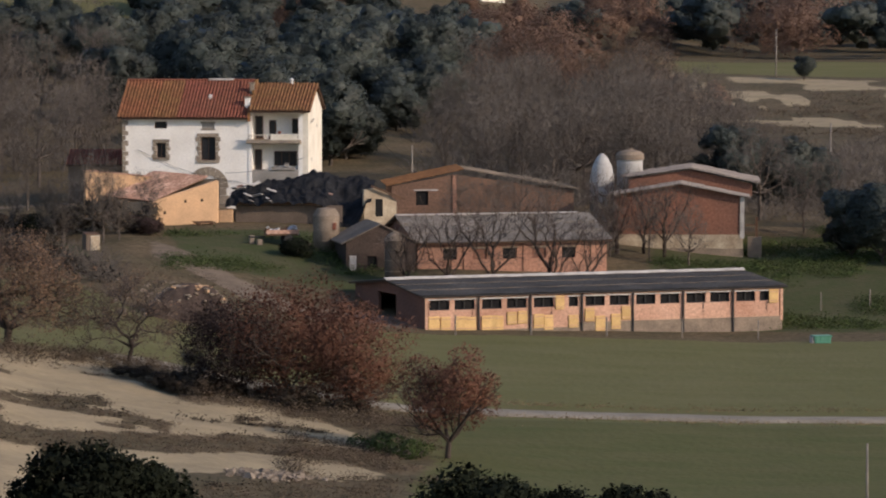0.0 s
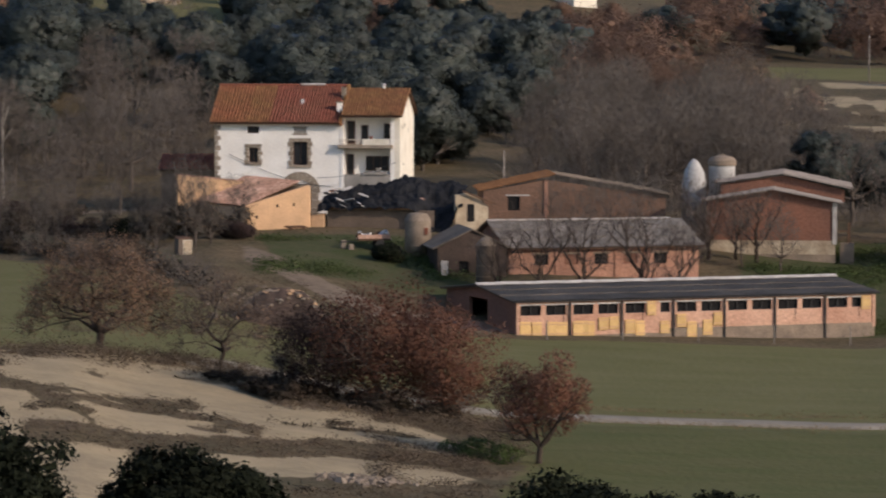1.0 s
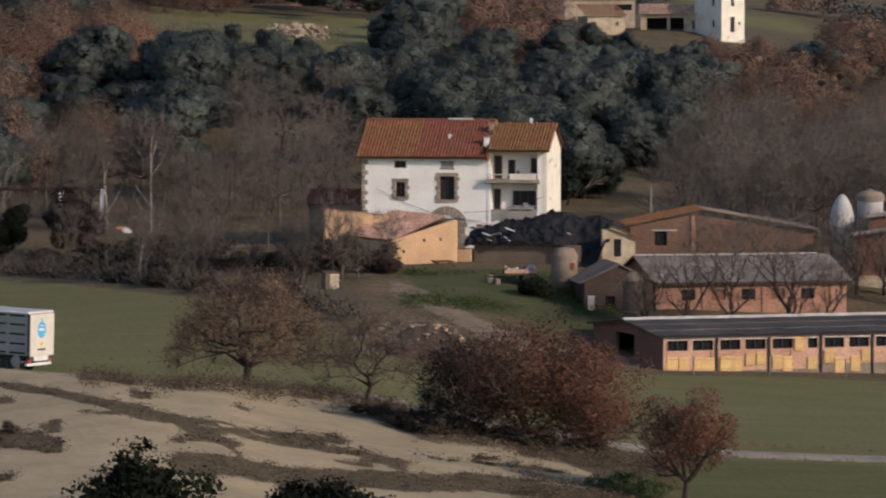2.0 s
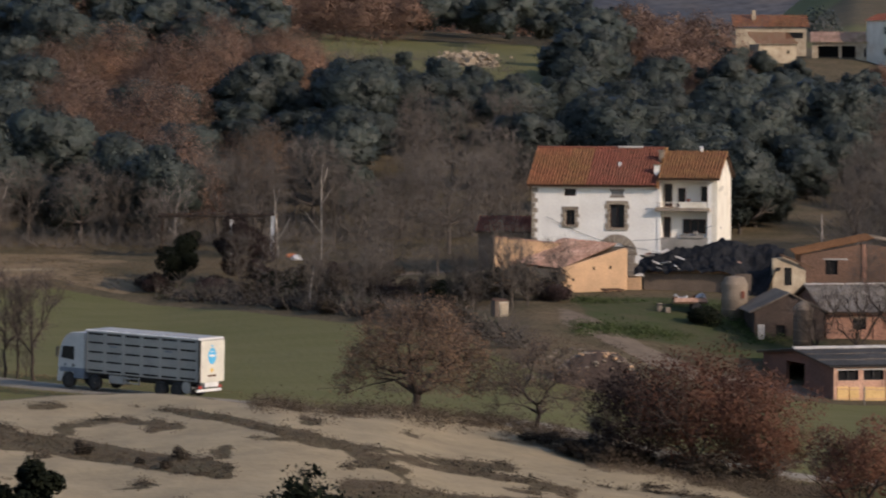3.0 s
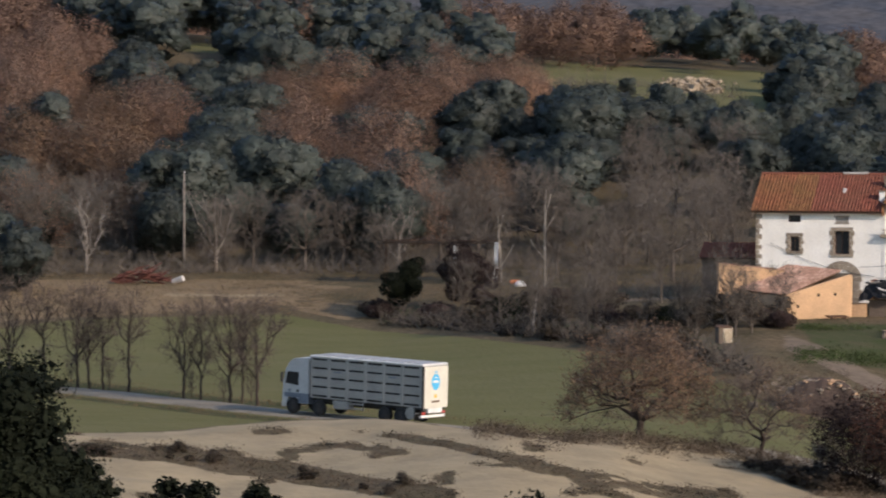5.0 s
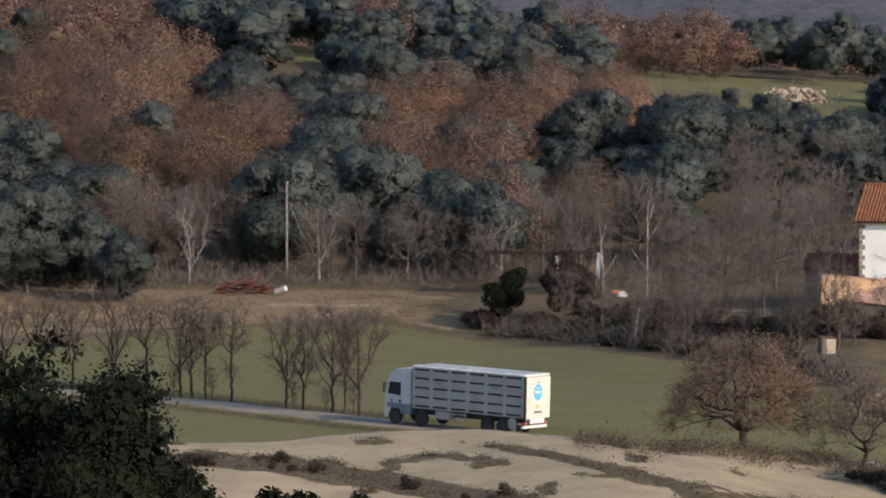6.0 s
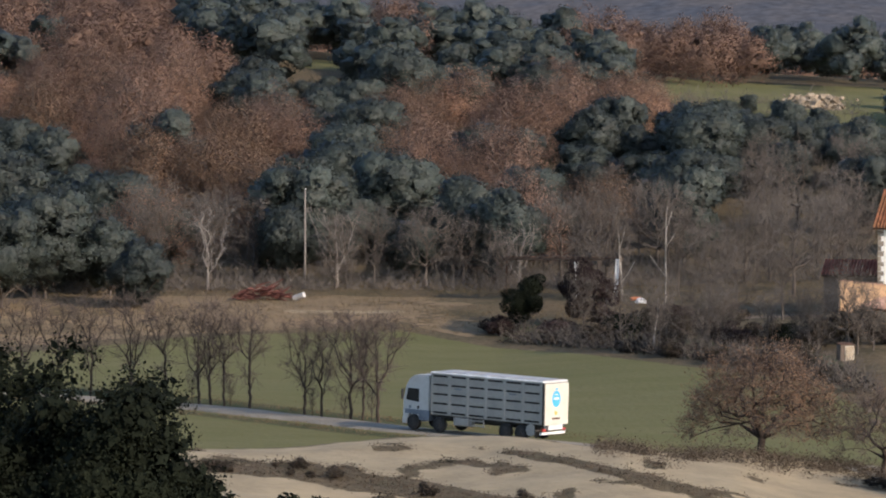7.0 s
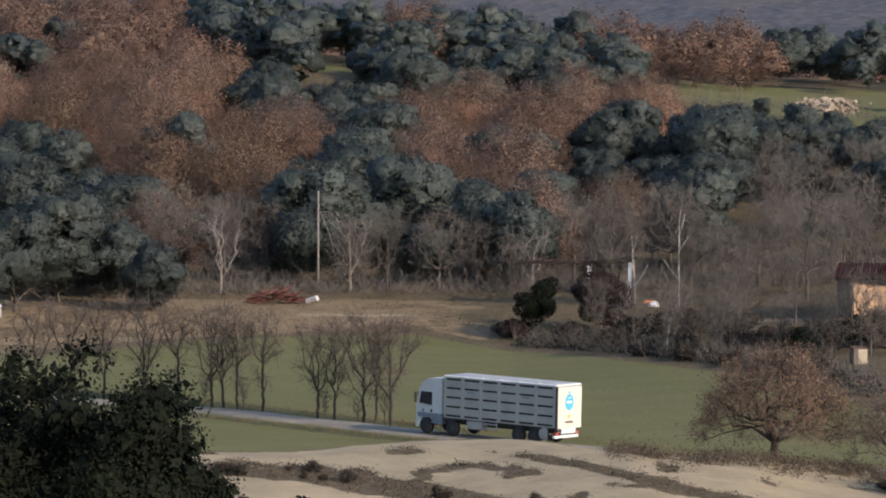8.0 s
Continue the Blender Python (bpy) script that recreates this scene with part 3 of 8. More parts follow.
def ground_material():
    m = mat("ground_dry_grass", (0.125, 0.092, 0.054), (0.082, 0.068, 0.038), 0.25, 2.2, 0.97, 0.4, 0.35, dist=0.2)
    n, l = m.node_tree.nodes, m.node_tree.links
    b = n["Principled BSDF"]
    tc = n.new("ShaderNodeTexCoord")
    col = next(k for k in n if k.type == "HUE_SAT").outputs[0]
    for nm, c1, c2, scale, stretch in (("straw", (0.245, 0.17, 0.096), (0.165, 0.124, 0.072), 0.5, (1, 1, 1)), ("field", (0.116, 0.112, 0.042), (0.142, 0.128, 0.056), 0.10, (1, 3, 1)), ("meadow", (0.082, 0.088, 0.030), (0.108, 0.100, 0.042), 0.14, (1, 3, 1)), ("weeds", (0.054, 0.065, 0.024), (0.080, 0.074, 0.038), 0.4, (1, 1, 1)), ("dirt", (0.20, 0.152, 0.108), (0.135, 0.103, 0.073), 0.5, (1, 1, 1)), ("marl", (0.36, 0.28, 0.168), (0.255, 0.202, 0.125), 0.3, (1, 1, 1))):
        at = n.new("ShaderNodeAttribute")
        at.attribute_name = nm
        mp = n.new("ShaderNodeMapping")
        mp.inputs["Scale"].default_value = stretch
        l.new(tc.outputs["Object"], mp.inputs[0])
        ns = n.new("ShaderNodeTexNoise")
        ns.inputs["Scale"].default_value, ns.inputs["Detail"].default_value = scale, 10
        ns.inputs["Roughness"].default_value = 0.68
        l.new(mp.outputs[0], ns.inputs[0])
        rm = n.new("ShaderNodeMapRange")
        rm.inputs[1].default_value, rm.inputs[2].default_value = 0.36, 0.64
        l.new(ns.outputs[0], rm.inputs[0])
        cm = n.new("ShaderNodeMix")
        cm.data_type = "RGBA"
        cm.inputs[6].default_value, cm.inputs[7].default_value = (*c1, 1), (*c2, 1)
        l.new(rm.outputs[0], cm.inputs[0])
        # ragged edge of the patch
        fn = n.new("ShaderNodeTexNoise")
        fn.inputs["Scale"].default_value, fn.inputs["Detail"].default_value = 1.1, 5
        l.new(tc.outputs["Object"], fn.inputs[0])
        ad = n.new("ShaderNodeMath")
        ad.operation = "MULTIPLY_ADD"
        ad.inputs[1].default_value, ad.inputs[2].default_value = 0.9, -0.45
        l.new(fn.outputs[0], ad.inputs[0])
        sm = n.new("ShaderNodeMath")
        l.new(at.outputs["Fac"], sm.inputs[0])
        l.new(ad.outputs[0], sm.inputs[1])
        ed = n.new("ShaderNodeMapRange")
        ed.inputs[1].default_value, ed.inputs[2].default_value = 0.35, 0.62
        l.new(sm.outputs[0], ed.inputs[0])
        mx = n.new("ShaderNodeMix")
        mx.data_type = "RGBA"
        l.new(ed.outputs[0], mx.inputs[0])
        l.new(col, mx.inputs[6])
        l.new(cm.outputs[2], mx.inputs[7])
        col = mx.outputs[2]
    l.new(col, b.inputs["Base Color"])
    return m


M_GROUND = ground_material()
build_ground()


def build_road():
    V, Q = [], []
    for i, p in enumerate(road_line):
        q = road_line[min(i + 1, len(road_line) - 1)] - road_line[max(i - 1, 0)]
        s = Vector((-q.y, q.x, 0)).normalized()
        z = float(height(np.array([p.x]), np.array([p.y]), False)[0])
        for k, (off, dz) in enumerate(((-2.3, -0.16), (-1.9, 0.0), (-0.9, 0.02), (0, 0.05), (0.9, 0.02), (1.9, 0.0), (2.3, -0.16))):
            off *= float(np.interp(p.x, [-60, -25, 0, 30], [0.75, 0.78, 0.62, 0.55]))
            off += 0.12 * math.sin(i * 0.7 + k) if k in (0, 1, 5, 6) else 0
            V.append((p.x + s.x * off, p.y + s.y * off, z + dz))
        if i:
            for k in range(6):
                Q.append((7 * i - 7 + k, 7 * i + k, 7 * i + k + 1, 7 * i - 6 + k))
    ob = new("road", mesh_np("road", np.array(V), np.array(Q), M_ROAD, True))
    tagged(ob, "narrow pale gravel farm road through the fields", "road", kind="structure")


build_road()


# ---- buildings ----
def at(x, y, z, turn=0.0):
    return pose(x, y, z, 0, 0, turn)


def framed_opening(parent, x0, x1, z0, z1, y, depth, glass=None, frame_mat=None, bar=0.07, split=1, name="window"):
    """A sunk window or door: frame, bars and a dark pane, set back in its hole."""
    frame_mat, glass = frame_mat or M_WOOD, glass or M_GLASS
    w = part(name, boxes((x0, y, z0, x0 + bar, y + 0.07, z1), (x1 - bar, y, z0, x1, y + 0.07, z1), (x0 + bar, y, z1 - bar, x1 - bar, y + 0.07, z1), (x0 + bar, y, z0, x1 - bar, y + 0.07, z0 + bar)), frame_mat, parent)
    for k in range(1, split):
        xm = x0 + (x1 - x0) * k / split
        part("mullion", boxes((xm - 0.03, y, z0 + bar, xm + 0.03, y + 0.06, z1 - bar)), frame_mat, w)
    part("pane", boxes((x0 + bar, y + 0.02, z0 + bar, x1 - bar, y + 0.05, z1 - bar)), glass, w)
    return w


def build_house():
    h = thing("farmhouse", at(-26.5, 299.2, 6.2, -5), "white three-storey farmhouse with red tiled roof and stone quoins", "house")
    L, W, D = 10.5, 15.45, 9.4
    ez, wz = 7.55, 8.1
    holes = [(2.65, 3.7, 6.62, 7.2), (6.6, 7.65, 6.62, 7.05), (2.8, 3.6, 4.2, 5.45), (6.5, 7.75, 4.0, 5.95), (6.1, 8.1, 0.0, 2.45)]
    part("wall", wall_with_holes(0, L, -1.5, ez, 0, 0.5, holes), M_PLASTER, h, "whitewashed front wall")
    part("wall", boxes((0, 0.5, -1.5, 0.5, D, ez)), M_PLASTER, h)
    part("wall", boxes((0.5, D - 0.5, -1.5, W - 0.45, D, ez)), M_PLASTER, h)
    part("wall", boxes((L - 0.3, 0.5, -1.5, L, D - 0.5, ez)), M_PLASTER, h)
    part("wall", gable(0.0, D, ez, 2.85, 0.05, 0.45), M_PLASTER, h)
    # wing: loggias on two floors behind a slab, right wall with its gable
    part("wall", boxes((L, 1.3, -1.5, W - 0.45, 1.6, wz)), M_PLASTER, h)
    part("wall", wing_side(W, D, wz), M_CREAM, h, "cream gable wall with small openings")
    for y, z in ((1.6, 7.0), (2.5, 7.1), (3.4, 7.2), (2.2, 3.9), (5.6, 6.6)):
        part("vent_hole", boxes((W - 0.02, y, z, W + 0.012, y + 0.22, z + 0.26)), M_DARK, h)
    part("pier", boxes((W - 0.8, 0, -1.5, W - 0.45, 1.3, wz - 0.25)), M_PLASTER, h)
    part("pier", boxes((L, -0.05, -1.5, L + 0.28, 1.3, wz - 0.25)), M_PLASTER, h)
    part("lower_wall", boxes((L + 0.28, 0.0, -1.5, W - 0.8, 1.3, 2.95)), M_GREYPLASTER, h, "stained grey render below the lower loggia")
    part("lower_parapet", boxes((L + 0.28, 0.0, 2.95, W - 0.8, 0.2, 3.25), (L + 1.9, -0.12, 3.25, W - 1.1, 0.2, 3.5), (L + 3.0, -0.2, 3.5, L + 3.35, 0.1, 3.8)), M_GREYPLASTER, h)
    part("balcony_slab", boxes((L - 0.15, -0.55, 5.42, W - 0.55, 1.3, 5.72), bevel=0.03), M_STONE, h, "weathered stone balcony slab")
    part("balcony_parapet", boxes((L + 1.9, -0.5, 5.72, W - 0.85, -0.38, 6.2), (L - 0.1, -0.5, 6.1, L + 1.9, -0.44, 6.16)), M_CREAM, h)
    for k in range(9):
        part("baluster", boxes((L + 0.1 + k * 0.2, -0.49, 5.72, L + 0.14 + k * 0.2, -0.45, 6.1)), M_WOOD, h)
    part("lintel", boxes((L, -0.05, wz - 0.25, W - 0.45, 1.3, wz)), M_PLASTER, h)
    for x0, x1, z0, z1, sp in ((L + 0.4, L + 1.05, 5.75, 7.65, 1), (L + 1.55, L + 2.15, 5.75, 7.3, 1), (W - 1.5, W - 0.95, 6.2, 7.45, 1), (L + 0.35, L + 0.95, 3.1, 4.9, 1), (L + 1.95, L + 3.85, 3.55, 4.75, 3)):
        framed_opening(h, x0, x1, z0, z1, 1.22, 0.1, split=sp, name="shutter_door" if z1 - z0 > 1.7 else "window")
    # window and door surrounds on the front
    for (x0, x1, z0, z1), sp in ((holes[0], 1), (holes[2], 2), (holes[3], 2)):
        framed_opening(h, x0, x1, z0, z1, 0.28, 0.1, split=sp)
    part("blocked_window", boxes((6.6, 0.06, 6.62, 7.65, 0.3, 7.05)), M_GREYPLASTER, h, "window closed with grey render")
    part("window_lintel", boxes((6.5, -0.03, 7.05, 7.75, 0.1, 7.2), (6.5, -0.03, 6.5, 7.75, 0.1, 6.62)), M_STONE, h)
    rng = random.Random(4)
    for (x0, x1, z0, z1), nz in ((holes[2], 4), (holes[3], 5)):
        for i in range(nz):
            za, zb = z0 + (z1 - z0) * i / nz, z0 + (z1 - z0) * (i + 1) / nz - 0.02
            w = 0.34 if i % 2 == 0 else 0.2
            part("surround_stone", boxes((x0 - w - rng.random() * 0.08, -0.035, za, x0, 0.27, zb)), M_STONE, h)
            part("surround_stone", boxes((x1, -0.035, za, x1 + w + rng.random() * 0.08, 0.27, zb)), M_STONE, h)
        part("surround_stone", boxes((x0 - 0.3, -0.04, z1, x1 + 0.3, 0.27, z1 + 0.28)), M_STONE, h)
        part("window_sill", boxes((x0 - 0.3, -0.1, z0 - 0.2, x1 + 0.3, 0.27, z0)), M_STONE, h)
    z = -1.0
    i = 0
    while z < 7.0:
        hh = 0.36 + rng.random() * 0.1
        w = 0.46 if i % 2 else 0.24
        part("quoin", boxes((-0.04, -0.04, z, w, 0.5 if i % 2 else 0.75, z + hh - 0.03)), M_STONE, h)
        z += hh
        i += 1
    # arched doorway of cut stone
    cx, zc = 7.1, 1.75
    for k in range(11):
        a0, a1 = math.pi * k / 11, math.pi * (k + 1) / 11 - 0.015
        out = [(cx + r * math.cos(a), zc + r * math.sin(a)) for r, a in ((1.0, a0), (1.72, a0), (1.72, (a0 + a1) / 2), (1.72, a1), (1.0, a1))]
        part("voussoir", prism(out, -0.05, 0.3), M_STONE, h)
    for k in range(5):
        for s in (-1, 1):
            xa, xb = sorted((cx + s * 1.0, cx + s * (1.75 if k % 2 else 1.55)))
            part("jamb_stone", boxes((xa, -0.05, -1.4 + k * 0.63, xb, 0.3, -0.79 + k * 0.63)), M_STONE, h)
    part("door_leaf", boxes((cx - 1.0, 0.16, -1.4, cx - 0.01, 0.24, 2.44), (cx + 0.01, 0.16, -1.4, cx + 1.0, 0.24, 2.44)), M_STONE, h, "weathered grey-brown arched door")
    part("door_hatch", boxes((cx - 0.3, 0.13, 2.0, cx + 0.6, 0.16, 2.25)), M_DARK, h)
    # roofs
    R = ez + 2.95
    part("roof_deck", slope_slab(-0.35, L + 0.1, -0.5, ez - 0.02, D / 2, R, 0.14), M_WOOD, h)
    part("roof_deck", slope_slab(-0.35, L + 0.1, D + 0.5, ez - 0.02, D / 2, R, 0.14), M_WOOD, h)
    for x0, x1, mt, lab in ((-0.4, 2.7, M_TILE_BROWN, "orange-brown clay tiles"), (2.7, 4.6, M_TILE_OLD, "band of tiles yellowed by lichen"), (4.6, L + 0.1, M_TILE, "dull red clay tiles")):
        part("roof", tile_slope(x0, x1, -0.6, ez + 0.0, D / 2, R + 0.04, mt, seed=1), mt, h, lab)
    part("roof", tile_slope(-0.4, L + 0.1, D + 0.6, ez + 0.0, D / 2, R + 0.04, M_TILE, seed=2), M_TILE, h)
    R2 = wz + 2.15
    part("roof_deck", slope_slab(L + 0.1, W + 0.25, -0.6, wz + 0.02, D / 2, R2, 0.14), M_WOOD, h)
    part("roof_deck", slope_slab(L + 0.1, W + 0.25, D + 0.6, wz + 0.02, D / 2, R2, 0.14), M_WOOD, h)
    part("roof", tile_slope(L + 0.1, W + 0.35, -0.7, wz + 0.04, D / 2, R2 + 0.04, M_TILE_OLD, seed=3), M_TILE_OLD, h, "old tiles mottled with yellow lichen")
    part("roof", tile_slope(L + 0.1, W + 0.35, D + 0.7, wz + 0.04, D / 2, R2 + 0.04, M_TILE_OLD, seed=4), M_TILE_OLD, h)
    part("party_wall", stepped_wall(L, ez, D, R), M_TILE_OLD, h)
    for c in range(19):
        part("ridge_tile", lathe([(0.14, 0), (0.12, 0.6)], 8), M_TILE, h).matrix_basis = Matrix.Translation((-0.4 + c * 0.57, D / 2, R + 0.03)) @ Matrix.Rotation(math.pi / 2, 4, "Y")
    part("ridge_cap", boxes((6.5, D / 2 - 0.2, R + 0.02, 8.6, D / 2 + 0.25, R + 0.2), bevel=0.04), M_CAP, h, "pale mortar along the ridge")
    for x, y, w, z1, mt in ((L - 0.2, 1.0, 0.42, ez + 1.6, M_PLASTER), (L - 0.1, 2.9, 0.36, ez + 2.75, M_STONE)):
        c = part("chimney", boxes((x - w / 2, y - w / 2, ez, x + w / 2, y + w / 2, z1)), mt, h, "small chimney stack")
        part("chimney_cap", boxes((x - w / 2 - 0.08, y - w / 2 - 0.08, z1, x + w / 2 + 0.08, y + w / 2 + 0.08, z1 + 0.1)), M_STONE, c)
    part("roof_vent", lathe([(0.12, -0.3), (0.12, 0.25), (0.2, 0.27), (0.02, 0.4)], 10, at=(L + 3.0, D / 2, R2 + 0.1)), M_WHITE, h)
    part("antenna_box", boxes((6.9, 2.0, R - 1.6, 7.15, 2.2, R - 1.1)), M_WHITE, h)
    for x0, z0, x1, z1, sag in ((1.2, 4.9, 9.9, 2.2, 0.5), (8.6, 3.0, 15.2, 4.3, 0.35)):
        pts = [(x0 + (x1 - x0) * k / 10, -0.75 if x1 > 11 else -0.1, z0 + (z1 - z0) * k / 10 - sag * math.sin(math.pi * k / 10)) for k in range(11)]
        part("cable", tubes([(pts[k], 0.018, pts[k + 1], 0.018) for k in range(10)], 5, M_CHASSIS), None, h, "thin dark cable across the wall")
    part("balcony_pot", lathe([(0.1, 0), (0.16, 0.25)], 10, at=(L + 2.6, -0.3, 6.2)), M_TILE, h)


def gable(y0, y1, z, rise, x0, x1):
    """A triangle of wall across y, thick from x0 to x1."""
    bm = prism([(y0, z), (y1, z), ((y0 + y1) / 2, z + rise)], x0, x1)
    for v in bm.verts:
        v.co.x, v.co.y = v.co.y, v.co.x
    return bm


def wing_side(W, D, wz):
    bm = boxes((W - 0.45, 0, -1.5, W, D, wz))
    g = gable(0.02, D - 0.02, wz, 2.05, W - 0.44, W - 0.005)
    me = bpy.data.meshes.new("tmp")
    g.to_mesh(me)
    g.free()
    bm.from_mesh(me)
    bpy.data.meshes.remove(me)
    return bm


def stepped_wall(L, ez, D, R):
    bm = bmesh.new()
    n = 7
    for i in range(n):
        y0, y1 = -0.5 + (D / 2 + 0.5) * i / n, -0.5 + (D / 2 + 0.5) * (i + 1) / n
        zt = ez + (R - ez) * (i + 1) / n + 0.12
        boxes((L - 0.04, y0, ez - 0.3, L + 0.16, y1, zt), bm=bm)
    return bm


def build_cattle_shed():
    """The long low shed: brick bays between dark posts, window strips, boarded panels."""
    turn = 21.0
    s = thing("cattle_shed", at(-1.2, 248.0, 0.35, turn), "long low orange brick cattle shed with grey sheet roof", "barn")
    n, bay, D = 7, 3.89, 14.4
    L, top = n * bay, 2.42
    holes = []
    for b in range(n):
        for k in range(2):
            x0 = b * bay + 0.28 + k * 1.86
            wide = 1.5
            if (b, k) in ((2, 1), (6, 1)):
                wide = 0.72
                x0 += 0.78 if b == 2 else 0
            holes.append((x0, x0 + wide, 1.42, 2.12))
    part("wall", wall_with_holes(0, L, 0.0, top, 0, 0.25, holes), M_BRICK, s, "orange brick front wall with flaking limewash")
    part("plinth", boxes((0, -0.06, -2.2, L, 0.3, 0.0), (L * 0.42, -0.05, 0.0, L, 0.0, 0.3)), M_CONCRETE, s, "rough grey concrete footing")
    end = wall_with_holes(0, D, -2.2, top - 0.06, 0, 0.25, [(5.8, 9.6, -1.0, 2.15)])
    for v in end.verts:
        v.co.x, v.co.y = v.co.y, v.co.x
    # left end and its gable get the darker brick, painting their shade
    part("wall", end, M_BRICK_DARK, s, "brick end wall darkened for its shade, with a wide doorway")
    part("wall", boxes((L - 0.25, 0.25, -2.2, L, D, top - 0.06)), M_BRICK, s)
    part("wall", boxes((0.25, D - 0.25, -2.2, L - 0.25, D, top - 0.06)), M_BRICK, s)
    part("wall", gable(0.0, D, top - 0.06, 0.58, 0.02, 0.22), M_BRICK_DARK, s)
    part("wall", gable(0.0, D, top - 0.06, 0.58, L - 0.22, L - 0.02), M_BRICK, s)
    part("floor_slab", boxes((0.25, 0.25, -0.3, L - 0.25, D - 0.25, -0.1)), M_CONCRETE, s)
    for b in range(n + 1):
        x = min(b * bay, L - 0.1)
        if 0 < b < n:
            part("downpipe", boxes((x - 0.065, -0.18, -1.6, x + 0.065, -0.062, 2.3), bevel=0.02), M_CHASSIS, s, "dark drainpipe")
        else:
            part("corner_pier", boxes((x - 0.05, -0.08, 0.002, x + 0.15, -0.002, 2.4)), M_BRICK, s)
    for i, (x0, x1, z0, z1) in enumerate(holes):
        w = part("window", boxes((x0, 0.08, z0, x0 + 0.05, 0.16, z1), (x1 - 0.05, 0.08, z0, x1, 0.16, z1), (x0 + 0.05, 0.08, z0, x1 - 0.05, 0.16, z0 + 0.05)), M_CHASSIS, s)
        part("mullion", boxes(((x0 + x1) / 2 - 0.03, 0.05, z0 - 0.35, (x0 + x1) / 2 + 0.03, 0.1, z1)) if x1 - x0 > 1 else boxes((x0 + 0.1, 0.05, z0, x0 + 0.14, 0.1, z1)), M_CHASSIS, w)
        part("lintel", boxes((x0 - 0.12, -0.05, z1, x1 + 0.12, 0.08, z1 + 0.1)), M_CAP, w, "pale concrete lintel")
        part("pane", boxes((x0 + 0.05, 0.2, z0, x1 - 0.05, 0.23, z1)), M_DARK, w)
        if i % 3 == 1:
            part("hanging_rod", boxes((x1 - 0.2, -0.08, z0 - 0.7, x1 - 0.17, -0.05, z0 - 0.02)), M_CHASSIS, w)
    boards = [(0, 0.25, 0.95, 0.05, 0.9), (0, 1.15, 1.75, 0.05, 0.85), (0, 2.25, 2.95, 0.02, 0.85), (0, 3.05, 3.65, 0.02, 0.8), (1, 0.3, 1.0, 0.0, 0.85), (1, 1.05, 1.35, 0.0, 0.85), (1, 1.4, 1.8, 0.0, 0.8), (1, 2.2, 2.8, 0.35, 1.05), (1, 3.0, 3.6, 0.4, 1.1),
              (2, 0.3, 0.95, 0.05, 0.85), (2, 1.1, 1.65, -0.1, 0.75), (2, 1.95, 2.5, 1.3, 2.1), (2, 2.95, 3.55, 0.0, 0.7), (3, 0.3, 0.9, 0.4, 1.15), (3, 1.1, 1.7, -0.3, 0.6), (3, 2.3, 2.9, -0.2, 0.7), (3, 3.1, 3.65, 0.45, 1.2), (6, 2.9, 3.5, 1.3, 2.1)]
    for b, x0, x1, z0, z1 in boards:
        p = part("board", boxes((b * bay + x0 - 0.06, -0.1, z0 - 0.05, b * bay + x1 + 0.06, -0.002, z1 + 0.12), bevel=0.012), M_BOARD, s, "yellow board closing an opening")
        for zb in (z0 + 0.08, z1 - 0.08):
            part("batten", boxes((b * bay + x0 - 0.06, -0.125, zb, b * bay + x1 + 0.06, -0.102, zb + 0.07)), M_ADOBE, p)
    part("roof_deck", slope_slab(-0.35, L + 0.35, -0.16, top - 0.0, D / 2, top + 0.62, 0.08, slope_slab(-0.35, L + 0.35, D + 0.45, top - 0.02, D / 2, top + 0.62, 0.08)), M_WOOD, s)
    part("roof", corrugated(-0.4, L + 0.4, -0.22, top + 0.02, D / 2, top + 0.68, M_FIBRE, seed=5), M_FIBRE, s, "dark grey corrugated sheets")
    part("roof", corrugated(-0.4, L + 0.4, D + 0.55, top + 0.0, D / 2, top + 0.68, M_FIBRE, seed=6), M_FIBRE, s)
    for k in range(18):
        x0 = -0.4 + (L + 0.8) * k / 18
        x1 = -0.4 + (L + 0.8) * (k + 1) / 18 + 0.04
        part("ridge_cap", prism([(-0.28, 0.0), (0, 0.13), (0.28, 0.0), (0.28, -0.05), (0, 0.08), (-0.28, -0.05)], x0, x1), M_CAP, s).matrix_basis = Matrix.Translation((0, D / 2, top + 0.73 + 0.015 * (k % 2))) @ Matrix(((0, 1, 0, 0), (1, 0, 0, 0), (0, 0, 1, 0), (0, 0, 0, 1)))
    part("gutter_board", boxes((-0.35, -0.25, top - 0.06, L + 0.35, -0.22, top + 0.02)), M_CHASSIS, s)


